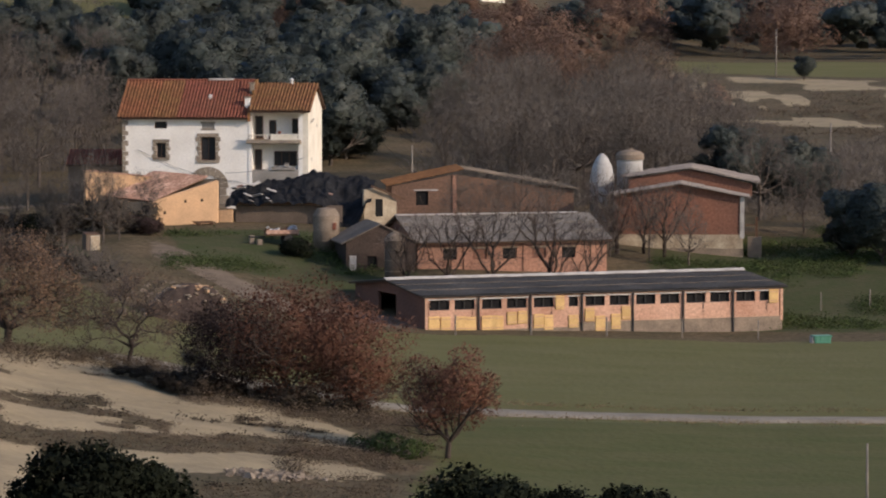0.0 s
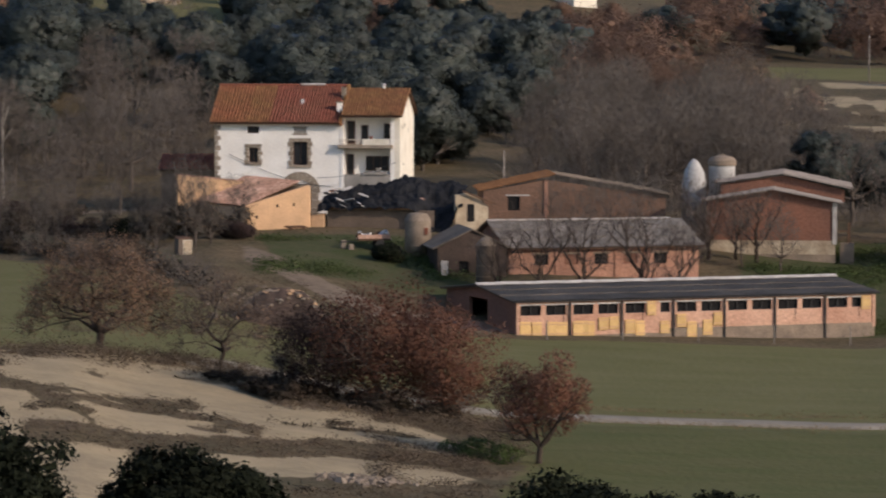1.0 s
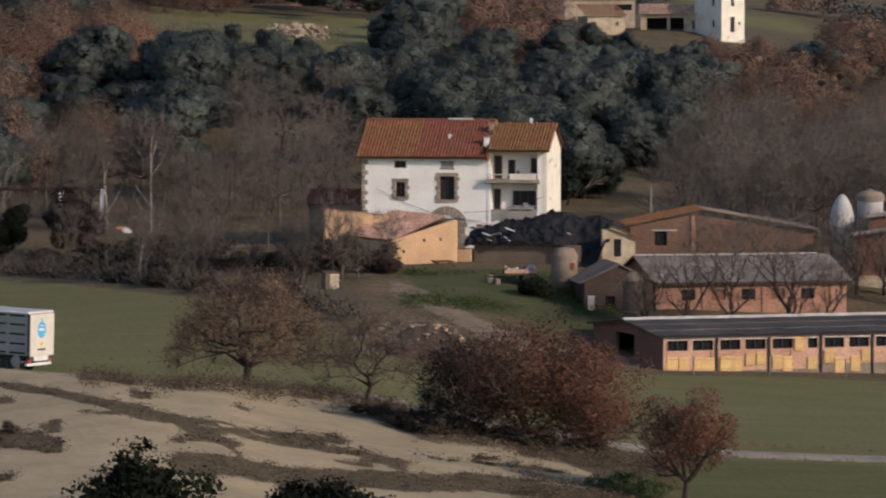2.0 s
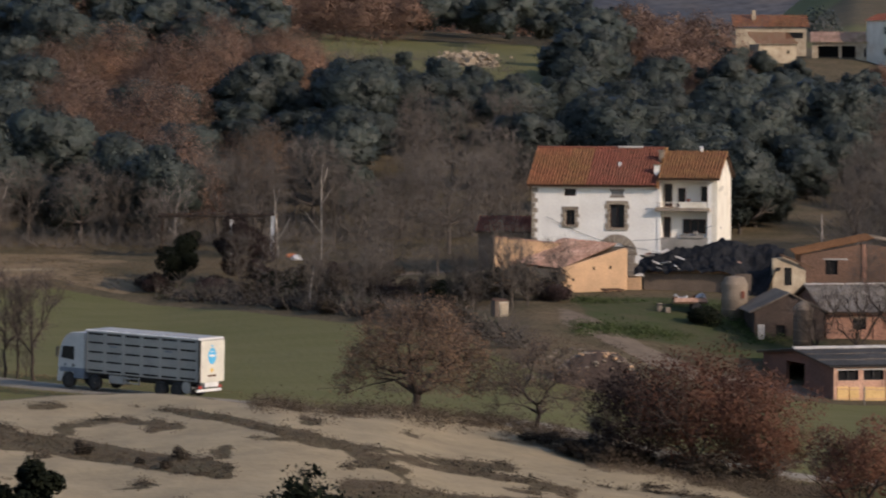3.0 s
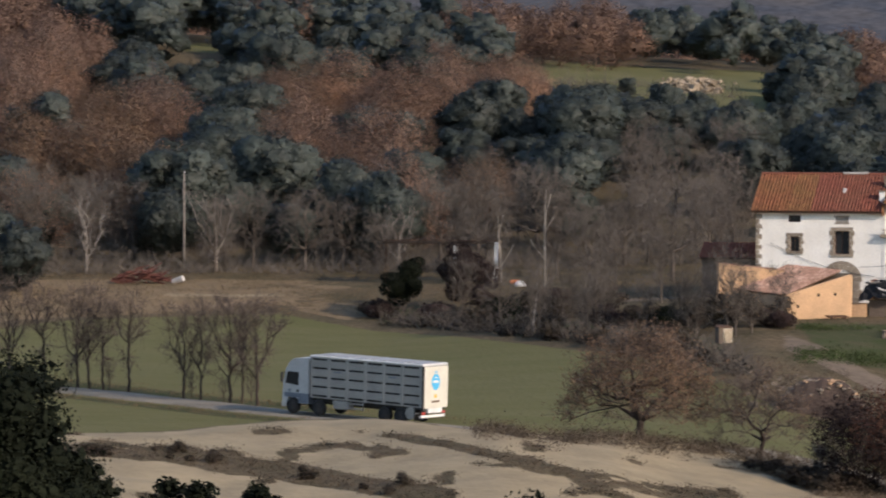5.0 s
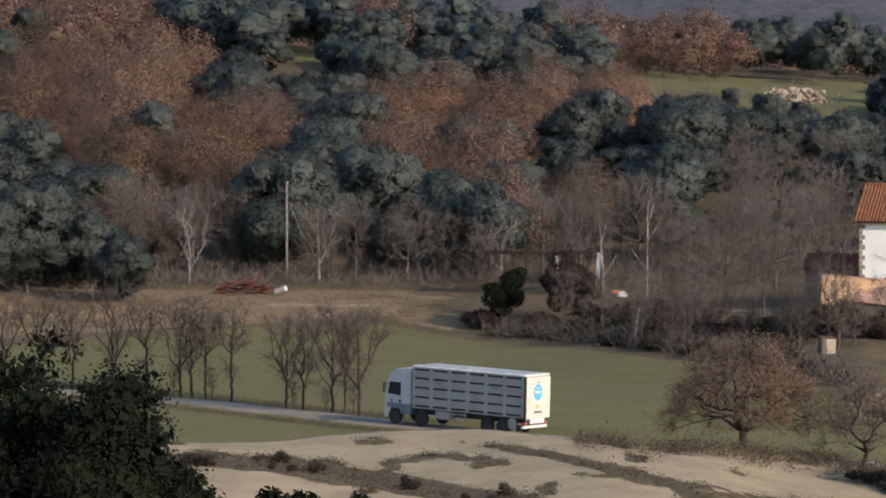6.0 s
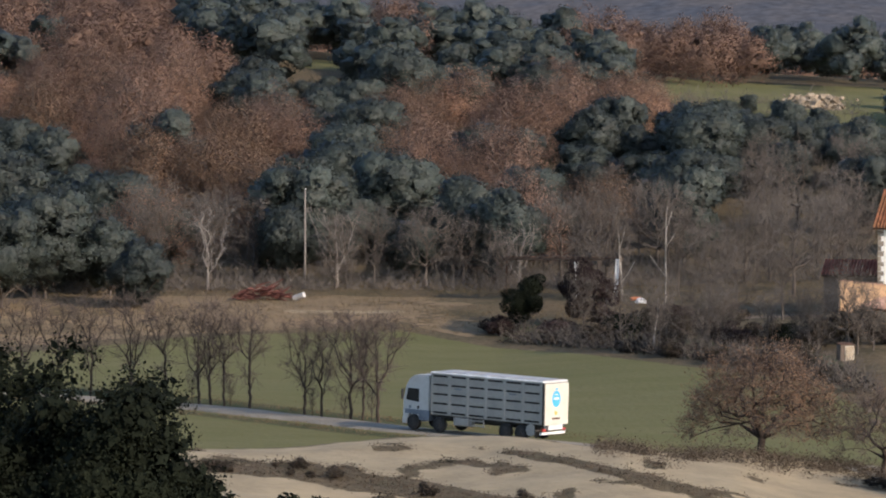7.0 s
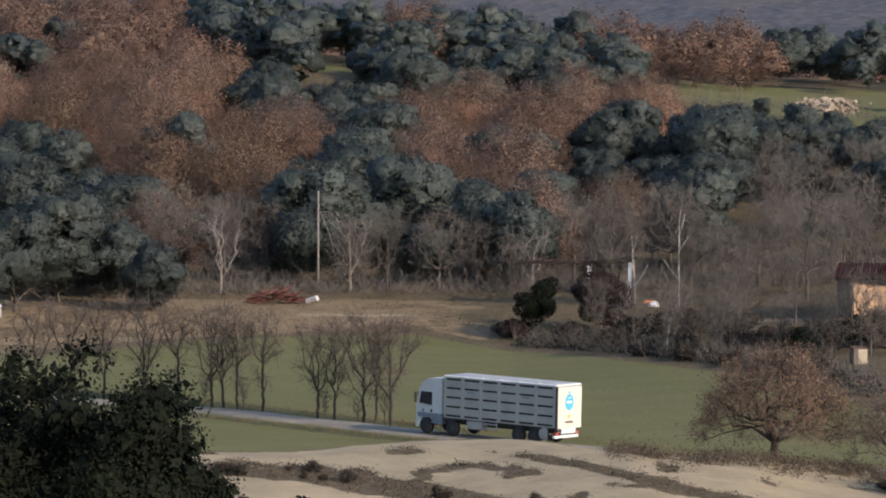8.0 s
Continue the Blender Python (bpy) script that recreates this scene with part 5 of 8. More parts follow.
    bmesh.ops.bevel(cabb, geom=list(cabb.edges), offset=0.05, segments=2, affect="EDGES")
    cab = part("cab", cabb, M_CAB, lorry, "white sleeper cab")
    win = prism([(-5.1, 1.95), (-4.95, 2.72), (-4.0, 2.72), (-4.0, 1.85)], -1.215, -1.19)
    part("side_window", win, M_GLASS, cab)
    win = prism([(-5.1, 1.95), (-4.95, 2.72), (-4.0, 2.72), (-4.0, 1.85)], 1.19, 1.215)
    part("side_window", win, M_GLASS, cab)
    part("windscreen", boxes((-0.02, -1.08, 0, 0.02, 1.08, 0.95)), M_GLASS, cab).matrix_basis = pose(-5.335, 0, 1.92, 0, 11, 0)
    for s in (-1, 1):
        part("mirror", boxes((-5.3, s * 1.42 - 0.08, 2.0, -5.18, s * 1.42 + 0.08, 2.65), (-5.2, min(s * 1.2, s * 1.4), 2.6, -5.15, max(s * 1.2, s * 1.4), 2.65), bevel=0.02), M_CHASSIS, cab, "black wing mirror")
        part("door_badge", lathe([(0.11, 0), (0.11, 0.01)], 14), M_TRUCKGREY, cab).matrix_basis = Matrix.Translation((-4.75, s * 1.212, 1.5)) @ Matrix.Rotation(s * -math.pi / 2, 4, "X")
        part("door_badge", lathe([(0.11, 0), (0.11, 0.01)], 14), M_CHASSIS, cab).matrix_basis = Matrix.Translation((-4.05, s * 1.212, 1.5)) @ Matrix.Rotation(s * -math.pi / 2, 4, "X")
    part("lower_skirt", boxes((-4.0, -1.21, 0.7, -3.14, 1.21, 1.36), (-5.2, -1.21, 1.06, -4.0, 1.21, 1.36)), M_TRUCKGREY, cab, "dark blue lower panel")
    part("bumper", boxes((-5.42, -1.22, 0.4, -5.05, 1.22, 0.85), bevel=0.05), M_CAB, lorry, "white front bumper")
    for s in (-1, 1):
        part("headlight", boxes((-5.44, s * 0.95 - 0.18, 0.58, -5.4, s * 0.95 + 0.18, 0.78), bevel=0.01), M_GLASS, lorry)
    part("chassis", boxes((-4.0, -0.45, 0.72, X1 - 0.2, -0.3, 1.0), (-4.0, 0.3, 0.72, X1 - 0.2, 0.45, 1.0), (-2.9, -1.1, 1.0, X1, 1.1, 1.15)), M_CHASSIS, lorry)
    part("fuel_tank", boxes((-1.1, -1.2, 0.55, 0.2, -0.55, 1.1), bevel=0.06), M_ALU, lorry)
    part("side_guard", boxes((0.3, -1.22, 0.95, 1.5, -1.18, 1.03), (0.3, -1.22, 0.65, 1.5, -1.18, 0.73), (0.35, -1.2, 0.6, 0.41, -1.14, 1.1), (1.4, -1.2, 0.6, 1.46, -1.14, 1.1)), M_ALU, lorry)
    part("mud_flap", boxes((5.65, -1.22, 0.3, 5.69, -0.6, 1.0)), M_RUBBER, lorry)
    part("ramp_box", lathe([(0.38, -1.2), (0.4, -1.1), (0.4, -0.5), (0.36, -0.4)], 16), M_ALU, lorry).matrix_basis = Matrix.Translation((5.3, 0, 0.75)) @ Matrix.Rotation(-math.pi / 2, 4, "X")
    part("rear_bar", boxes((X1 - 0.25, -1.2, 0.5, X1 - 0.1, 1.2, 0.66), (X1 - 0.3, -0.7, 0.8, X1 + 0.06, 0.7, 1.12)), M_WHITE, lorry, "white rear underrun bar")
    for s in (-1, 1):
        part("tail_lamp", boxes((X1 - 0.1, s * 1.0 - 0.15, 0.72, X1 - 0.04, s * 1.0 + 0.15, 0.88)), M_RED, lorry)
    for x in (-4.5, -2.3, 3.2, 4.5):
        for s in (-1, 1):
            tyre = bmesh.new()
            prof = [(0.28, -0.15), (0.46, -0.16), (0.5, -0.12), (0.515, 0.0), (0.5, 0.12), (0.46, 0.16), (0.28, 0.15)]
            lathe(prof, 26, tyre)
            w = part("wheel", tyre, M_RUBBER, lorry, "black lorry wheel", True)
            w.matrix_basis = Matrix.Translation((x, s * 1.06, 0.52)) @ Matrix.Rotation(s * -math.pi / 2, 4, "X")
            part("rim", lathe([(0.3, 0.151), (0.27, 0.16), (0.2, 0.12), (0.13, 0.15), (0.12, 0.19), (0.0, 0.2)], 20), M_CHASSIS, w)


def ground_road(x, y):
    return float(height(np.array([x]), np.array([y]), False)[0]) + 0.05


M_CAB = mat("white_cab_paint", (0.50, 0.485, 0.455), (0.43, 0.415, 0.39), 1.0, 8, 0.45, 0.05, 0.07)
M_WHITE_CREAM = mat("cream_white_paint", (0.62, 0.575, 0.47), (0.55, 0.51, 0.42), 1.0, 8, 0.5, 0.05, 0.06)
build_lorry()


# ---- trees and scrub ----
def leaf_mesh(name, centres, normals, sizes, rng, material, aspect=0.62, outward=None, soft=0.0, core=None):
    """Small kite-shaped leaves or leaf sprays; outward and soft bend their shading towards the crown's roundness; core: quads of the dense inner crown."""
    n = len(centres)
    nor = normals / (np.linalg.norm(normals, axis=1, keepdims=True) + 1e-9)
    a = np.cross(nor, rng.normal(size=(n, 3)))
    a /= np.linalg.norm(a, axis=1, keepdims=True) + 1e-9
    b = np.cross(nor, a)
    s = sizes[:, None]
    V = np.stack([centres - a * s * 0.5, centres - b * s * 0.5 * aspect, centres + a * s * 0.5 + nor * s * 0.12, centres + b * s * 0.5 * aspect], 1).reshape(-1, 3)
    Q = np.arange(4 * n).reshape(n, 4)
    if core is not None:
        Q = np.concatenate([Q, core[1] + len(V)])
        V = np.concatenate([V, core[0]])
    me = mesh_np(name, V, Q, material, outward is not None)
    if outward is not None:
        w = np.repeat(nor * (1 - soft) + outward * soft, 4, 0)
        if core is not None:
            w = np.concatenate([w, core[2]])
        w = w / (np.linalg.norm(w, axis=1, keepdims=True) + 1e-9)
        me.normals_split_custom_set_from_vertices(w.tolist())
    return me


def ball_quads(n):
    """A ball of 6 n n quads."""
    V, Q, seen = [], [], {}

    def vid(p):
        if p not in seen:
            seen[p] = len(V)
            V.append(np.array(p, float) / np.linalg.norm(p))
        return seen[p]
    for ax in range(3):
        for sg in (-n, n):
            for i in range(n):
                for j in range(n):
                    q = []
                    for di, dj in ((0, 0), (1, 0), (1, 1), (0, 1)):
                        p = [0, 0, 0]
                        p[ax], p[(ax + 1) % 3], p[(ax + 2) % 3] = sg, 2 * (i + di) - n, 2 * (j + dj) - n
                        q.append(vid(tuple(p)))
                    Q.append(q if sg > 0 else q[::-1])
    return np.array(V), np.array(Q)


BALL, BALL_FINE = ball_quads(2), ball_quads(4)


def core_of(rng, blobs, scale=0.8, ball=BALL, rough=0.25, mix=0.0):
    """The dense inner crown: an uneven lump for each blob; mix bends its shading to the whole crown's roundness."""
    V, Q, N = [], [], []
    blobs = np.asarray(blobs, float)
    mid = blobs[:, :3].mean(0)
    span = np.abs(blobs[:, :3] - mid).max(0) + blobs[:, 3:].max(0)
    for k, b in enumerate(blobs):
        r = rng.uniform(1 - rough * 1.6, 1 + rough * 0.6, (len(ball[0]), 1)) * scale
        p = b[:3] + ball[0] * r * b[3:]
        V.append(p)
        N.append(ball[0] * (1 - mix) + (p - mid) / span * mix * 1.5 + rng.normal(0, rough, p.shape))
        Q.append(ball[1] + k * len(ball[0]))
    return np.concatenate(V), np.concatenate(Q), np.concatenate(N)


def shell(rng, blobs, n, inner=0.7, cull=True, lobe=0.6):
    """Points and outward ways on the outside of a heap of blobs (x, y, z, rx, ry, rz)."""
    blobs = np.asarray(blobs, float)
    area = (blobs[:, 3] * blobs[:, 4] * blobs[:, 5]) ** (2 / 3)
    k = rng.choice(len(blobs), n, p=area / area.sum())
    d = rng.normal(size=(n, 3))
    d /= np.linalg.norm(d, axis=1, keepdims=True)
    f = rng.uniform(inner, 1.08, n)[:, None]
    p = blobs[k, :3] + d * f * blobs[k, 3:]
    # leave out points deep inside other blobs
    keep = np.ones(n, bool)
    for b in blobs if cull else ():
        q = (p - b[:3]) / b[3:]
        keep &= (q * q).sum(1) > 0.42
    # the whole crown's roundness counts as much as the clump's
    w = (p - blobs[:, :3].mean(0)) / (np.abs(p - blobs[:, :3].mean(0)).max(0) + 0.1)
    w = d * lobe + w + rng.normal(0, 0.1, p.shape)
    w /= np.linalg.norm(w, axis=1, keepdims=True)
    return p[keep], w[keep]


def crown_blobs(rng, h0, h1, radius, count, lump=0.33):
    """Blobs in an uneven rounded crown between the heights h0 and h1."""
    out = []
    mid, half = (h0 + h1) / 2, (h1 - h0) / 2
    for _ in range(count):
        d = rng.normal(size=3)
        d /= np.linalg.norm(d)
        f = rng.uniform(0.35, 0.78)
        r = radius * lump * rng.uniform(0.7, 1.3)
        out.append((d[0] * radius * f, d[1] * radius * f, mid + d[2] * half * f, r, r, r * rng.uniform(0.65, 0.9)))
    return out


def grow(rng, p, d, length, rad, depth, segs, tips, spread=0.55, ratio=0.72, kids=(2, 4), lift=0.12, steps=3, thin=0.006, wander=0.13):
    """Grows limbs from p along d; fills segs and the tips."""
    start = rad
    for k in range(steps):
        d = d + rng.normal(0, wander, 3) + np.array([0, 0, lift * 0.3])
        d = d / np.linalg.norm(d)
        q = p + d * length / steps
        r1 = max(thin, start * (1 - 0.32 * (k + 1) / steps))
        segs.append((tuple(p), rad, tuple(q), r1))
        p, rad = q, r1
        if depth and k < steps - 1 and rng.random() < 0.55:
            side = np.cross(d, rng.normal(size=3))
            side /= np.linalg.norm(side)
            e = d * 0.55 + side * rng.uniform(0.6, 1.0) + np.array([0, 0, lift])
            grow(rng, p, e / np.linalg.norm(e), length * ratio * rng.uniform(0.6, 0.95), rad * 0.6, depth - 1, segs, tips, spread, ratio, kids, lift, steps, thin, wander)
    if depth == 0:
        tips.append(tuple(p))
        return
    for _ in range(rng.integers(kids[0], kids[1])):
        side = np.cross(d, rng.normal(size=3))
        side /= np.linalg.norm(side)
        e = d + side * rng.uniform(0.5, 1.2) * spread + np.array([0, 0, lift])
        grow(rng, p, e / np.linalg.norm(e), length * ratio * rng.uniform(0.75, 1.1), rad * 0.68, depth - 1, segs, tips, spread, ratio, kids, lift, steps, thin, wander)


def leafy_meshes(seed, h, radius, n, size, material, trunk=0.22, low=0.25, lumps=16, bark=None, ragged=0.5, branchy=2, soft=0.5, core=0.0, inner=0.7, aspect=0.62, cull=True, lobe=0.6, lump=0.33, fill=None, fine=False):
    """Trunk with limbs, and crown, of a leafy tree standing at the origin."""
    rng = np.random.default_rng(seed)
    segs, tips = [], []
    grow(rng, np.array([0, 0, -0.4]), np.array([0, 0, 1.0]), h * low + 0.5, trunk, 0, segs, [], steps=3, wander=0.05)
    p = np.array(segs[-1][2])
    for k in range(5):
        a = k * 2 * math.pi / 5 + rng.uniform(-0.4, 0.4)
        e = np.array([math.cos(a), math.sin(a), rng.uniform(0.6, 1.3)])
        grow(rng, p, e / np.linalg.norm(e), radius * 0.55, trunk * 0.5, branchy, segs, tips, thin=0.012)
    wood = tubes(segs, 5 if branchy > 1 else 3, bark or M_BARK)
    blobs = crown_blobs(rng, h * low * 0.9, h, radius, lumps, lump)
    pts, out = shell(rng, blobs, int(n), inner, cull, lobe)
    sizes = size * rng.uniform(0.6, 1.4, len(pts))
    if fill:
        # larger sprays close the inside of a dense crown
        deep = np.array(blobs) * (1, 1, 1, 0.75, 0.75, 0.75)
        p2, o2 = shell(rng, deep, fill[0], 0.2, False)
        pts, out, sizes = np.concatenate([pts, p2]), np.concatenate([out, o2]), np.concatenate([sizes, np.full(len(p2), fill[1])])
    nor = out + rng.normal(0, ragged, out.shape)
    lv = leaf_mesh("crown", pts, nor, sizes, rng, material, aspect, outward=out, soft=soft, core=core_of(rng, blobs, core, BALL_FINE if fine else BALL, 0.32 if fine else 0.35, 0.75) if core else None)
    return wood, lv


def ribbons(segs, rng, material, widen=1.0):
    """Fine twigs as narrow blades."""
    S = np.array([(*a, ra, *b, rb) for a, ra, b, rb in segs], float)
    p0, r0, p1, r1 = S[:, :3], S[:, 3:4] * widen, S[:, 4:7], S[:, 7:8] * widen
    u = np.cross(p1 - p0, rng.normal(size=p0.shape))
    u /= np.linalg.norm(u, axis=1, keepdims=True) + 1e-9
    V = np.stack([p0 - u * r0, p0 + u * r0, p1 + u * r1, p1 - u * r1], 1).reshape(-1, 3)
    return mesh_np("crown", V, np.arange(len(V)).reshape(-1, 4), material)


def bare_meshes(seed, h, trunk=0.13, stems=1, depth=4, spread=0.5, low=0.3, bark=None, lift=0.2, fine_count=520, widen=1.5, limb=0.03, wander=0.13):
    """A leafless tree: trunk and limbs, and a haze of fine twigs."""
    rng = np.random.default_rng(seed)
    segs, tips = [], []
    for s in range(stems):
        a = rng.uniform(0, 6.3)
        off = np.array([math.cos(a), math.sin(a), 0]) * (0.12 if stems > 1 else 0)
        d = np.array([0, 0, 1.0]) + off * 3
        grow(rng, off + (0, 0, -0.3), d / np.linalg.norm(d), h * low, trunk, depth, segs, tips, spread, 0.72, (2, 4), lift, 3, 0.007, wander)
    k = h / max(s[2][2] for s in segs)
    segs = [(np.array(a) * k, ra, np.array(b) * k, rb) for a, ra, b, rb in segs]
    thick = [s for s in segs if s[1] > limb]
    fine = [s for s in segs if s[1] <= limb]
    if len(fine) > fine_count:
        fine = [fine[i] for i in rng.choice(len(fine), fine_count, replace=False)]
    extra = [(b, 0.011, b + rng.normal(0, 0.3, 3) + (0, 0, 0.12), 0.004) for a, ra, b, rb in fine for _ in range(2)]
    return tubes(thick, 4, bark or M_BARK), ribbons(fine + extra, rng, M_TWIG, widen)


def dome(rng, n, h, radius, low):
    """Places all through a broad domed crown."""
    rho = radius * np.sqrt(rng.random(n))
    a = rng.uniform(0, 2 * math.pi, n)
    top = low + (h - low) * np.sqrt(1 - 0.88 * (rho / radius) ** 2)
    bottom = low + 0.3 * (h - low) * (1 - rho / radius) - 0.1 * (h - low) * (rho / radius)
    z = bottom + (top - bottom) * rng.random(n) ** 0.7
    return np.stack([rho * np.cos(a), rho * np.sin(a), z], -1)


def vase(rng, n, h, radius):
    """Places through a crown that widens upwards."""
    z = h * (0.3 + 0.7 * rng.random(n) ** 0.8)
    rho = radius * np.sqrt(rng.random(n)) * (z / h) ** 0.9
    a = rng.uniform(0, 2 * math.pi, n)
    return np.stack([rho * np.cos(a), rho * np.sin(a), z], -1)


def branched_meshes(rng, clumps, low, trunk, bark, twigs=12, twig_len=0.55, leaves=0, size=0.1, leaf=None, lean=(0, 0), loose=0.1, bend=0.4, twig_mat=None, sides=6, gnarl=0.05, arch=0.12, leader=0.0):
    """A tree whose limbs reach out to every clump of its crown; the wood thickens with what it carries."""
    P = [np.array([0, 0, -0.4])]
    up = [-1]
    run = [0.0]
    for k in range(1, 5):
        P.append(np.array([lean[0] * k / 4, lean[1] * k / 4, low * k / 4]) + rng.normal(0, 0.03, 3))
        up.append(k - 1)
        run.append(low * k / 4)
    for k in range(1, 9 if leader else 1):
        P.append(P[4] + np.array([0, 0, (leader - low) * k / 8]) + rng.normal(0, 0.05, 3) * (1, 1, 0))
        up.append(len(P) - 2)
        run.append(run[4] + (leader - low) * k / 8)
    for c in clumps[np.argsort(np.linalg.norm(clumps - P[4], axis=1))]:
        N = np.array(P[4:])
        j = 4 + int(np.argmin(np.linalg.norm(N - c, axis=1) * (1 + (0.5 if arch > 0.06 else 1.8) * (N[:, 2] > c[2] + (0.3 if arch > 0.06 else -0.5))) + (0.65 if leader else 0.3) * np.array(run[4:])))
        a, d = P[j], c - P[j]
        L = float(np.linalg.norm(d))
        for k in range(1, 4):
            f = k / 3
            q = a + d * f + np.array([0, 0, arch * L * math.sin(math.pi * f)]) + rng.normal(0, gnarl * L, 3) * (k < 3)
            P.append(q)
            up.append(j if k == 1 else len(P) - 2)
            run.append(run[j] + L * f)
    load = np.ones(len(P))
    for i in range(len(P) - 1, 0, -1):
        load[up[i]] += load[i]
    R = np.maximum(0.009, trunk * (load / load[1]) ** 0.46)
    R[0] = trunk * 1.2
    wood = tubes([(P[up[i]], R[i] if up[i] > 4 else R[up[i]], P[i], R[i]) for i in range(1, len(P))], sides, bark)
    mid = clumps.mean(0) * (1, 1, 0.6)
    base = np.repeat(clumps, twigs, 0)
    way = (base - mid) / (np.linalg.norm(base - mid, axis=1, keepdims=True) + 0.1) * 0.7 + rng.normal(0, 0.75, base.shape)
    end = base + way * twig_len * rng.uniform(0.5, 1.2, (len(base), 1))
    mid2 = (base + end) / 2
    end2 = mid2 + rng.normal(0, twig_len * 0.55, base.shape)
    fine = [(p, 0.011, q, 0.005) for p, q in zip(np.concatenate([base, mid2]), np.concatenate([end, end2]))]
    out = [wood, ribbons(fine, rng, twig_mat or M_TWIG_DARK, 1.1)]
    if leaves:
        tips = np.concatenate([end, end2])
        T = tips[rng.integers(0, len(tips), leaves)] + rng.normal(0, loose, (leaves, 3))
        o = (T - mid) / (np.linalg.norm(T - mid, axis=1, keepdims=True) + 0.1)
        out.append(leaf_mesh("foliage", T, rng.normal(size=T.shape) + o * 0.6, size * rng.uniform(0.6, 1.4, leaves), rng, leaf, outward=o, soft=bend))
    return out


def tree(name, meshes, m, label, category="tree", group="", names=("trunk", "crown")):
    t = thing(name, m, label, category, group)
    for nm, me in zip(names, meshes):
        part(nm, me, None, t)
    return t


def stand(x, y, turn=0.0, size=1.0, sink=0.05, tall=1.0):
    return Matrix.LocRotScale((x, y, ground_z(x, y) - sink), Euler((0, 0, turn)), (size, size, size * tall))


def put(base, x, y, turn=0.0, size=1.0, tall=1.0):
    """A copy of a tree at a place."""
    c = copy_thing(base, Matrix.Identity(4))
    c.matrix_basis = stand(x, y, turn, size, tall=tall)
    return c


# single trees near the road
tree("oak_tree", leafy_meshes(101, 6.1, 2.9, 32000, 0.11, M_RUSTRED, 0.2, 0.13, 34, M_BARK_DARK, ragged=0.9, branchy=3, soft=0.4, inner=0.2, fill=(1000, 0.25), lump=0.3, lobe=0.4), stand(0.25, 178.3, 0.4), "small rounded oak with dry rust-brown leaves")
for k, (x, y, s, mt, lab) in enumerate(((-8.2, 196.2, 1.2, M_RUSTRED, "broad russet oak thicket with dense dry leaves"), (-4.9, 195.4, 1.0, M_RUSTRED, "russet oak at the edge of the thicket"), (-11.4, 195.8, 0.95, M_DEEP, "low dark plum-brown bush in the thicket"))):
    tree("oak_bush", leafy_meshes(110 + k, 6.3, 3.7, 52000, 0.105, mt, 0.16, 0.03, 70, ragged=0.7, branchy=3, soft=0.65, inner=0.25, fill=(3600, 0.2), lump=0.3, lobe=0.45), stand(x, y, k, s), lab, "bush")
rg = np.random.default_rng(123)
tree("oak_tree", branched_meshes(rg, dome(rg, 260, 6.6, 4.1, 1.5), 1.35, 0.24, M_BARK_DARK, 9, 0.6, 20000, 0.105, M_OLIVE, (0.15, 0)), stand(-25.0, 206.6, 1.0), "spreading oak with sparse brown leaves and dark limbs", names=("trunk", "branchwork", "crown"))
rg = np.random.default_rng(124)
tree("bare_tree", branched_meshes(rg, dome(rg, 110, 5.2, 2.5, 1.2), 0.9, 0.13, M_BARK_DARK, 10, 0.6, 1800, 0.09, M_OLIVE, (0.1, 0)), stand(-17.9, 205.5, 0.3), "low dark spreading tree, nearly leafless, beside the scrub", names=("trunk", "branchwork", "crown"))
tree("bare_shrub", bare_meshes(122, 2.3, 0.06, 1, 4, 0.8, 0.25), stand(-13.8, 197.8, 0.3), "small leafless shrub in dry grass", "bush")

# evergreen near-slope oaks, darkened for shade: x, y, height of the top, radius
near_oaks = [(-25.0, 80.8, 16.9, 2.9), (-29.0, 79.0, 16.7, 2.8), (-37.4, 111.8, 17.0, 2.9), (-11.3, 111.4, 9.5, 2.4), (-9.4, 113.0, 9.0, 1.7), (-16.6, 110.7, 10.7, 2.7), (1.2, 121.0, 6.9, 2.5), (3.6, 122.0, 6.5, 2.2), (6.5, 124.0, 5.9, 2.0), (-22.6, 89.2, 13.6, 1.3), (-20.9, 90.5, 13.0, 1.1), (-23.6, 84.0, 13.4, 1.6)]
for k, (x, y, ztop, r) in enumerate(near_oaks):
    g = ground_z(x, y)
    tree("holm_oak", leafy_meshes(130 + k, ztop - g, r * 1.12, 80000 if k < 2 else 20000, 0.085 if k < 2 else 0.13, M_HOLM_SHADED, 0.25, 0.04, 110, ragged=0.9, inner=0.5, soft=0.4, cull=False, lump=0.27, fill=(9000 if k < 2 else 3000, 0.38)), Matrix.Translation((x, y, g - 0.1)), "dense green holm oak on the near slope, darkened for shade", group="near holm oaks")

# the row of leafless trees along the road
row = []
for k, (h, r, tr, cl, low) in enumerate(((7.2, 2.4, 0.12, 70, 1.2), (6.9, 1.8, 0.10, 54, 0.7), (7.2, 2.7, 0.12, 76, 0.9), (6.8, 1.7, 0.10, 50, 1.5))):
    rg = np.random.default_rng(140 + k)
    row.append(branched_meshes(rg, vase(rg, cl, h, r), low, tr, M_BARK_DARK, 10, 0.65, lean=(0.06 * k - 0.1, 0.05), gnarl=0.02, arch=0.0, leader=h * 0.62))


def beside_road(a, off):
    """The place at a compass bearing, so far behind the road's middle."""
    p = min(road_line, key=lambda q: abs(math.degrees(math.atan2(q.x, q.y)) - a) + (9 if q.y < 200 else 0))
    d = math.hypot(p.x, p.y) + off
    return d * math.sin(radians(a)), d * math.cos(radians(a))


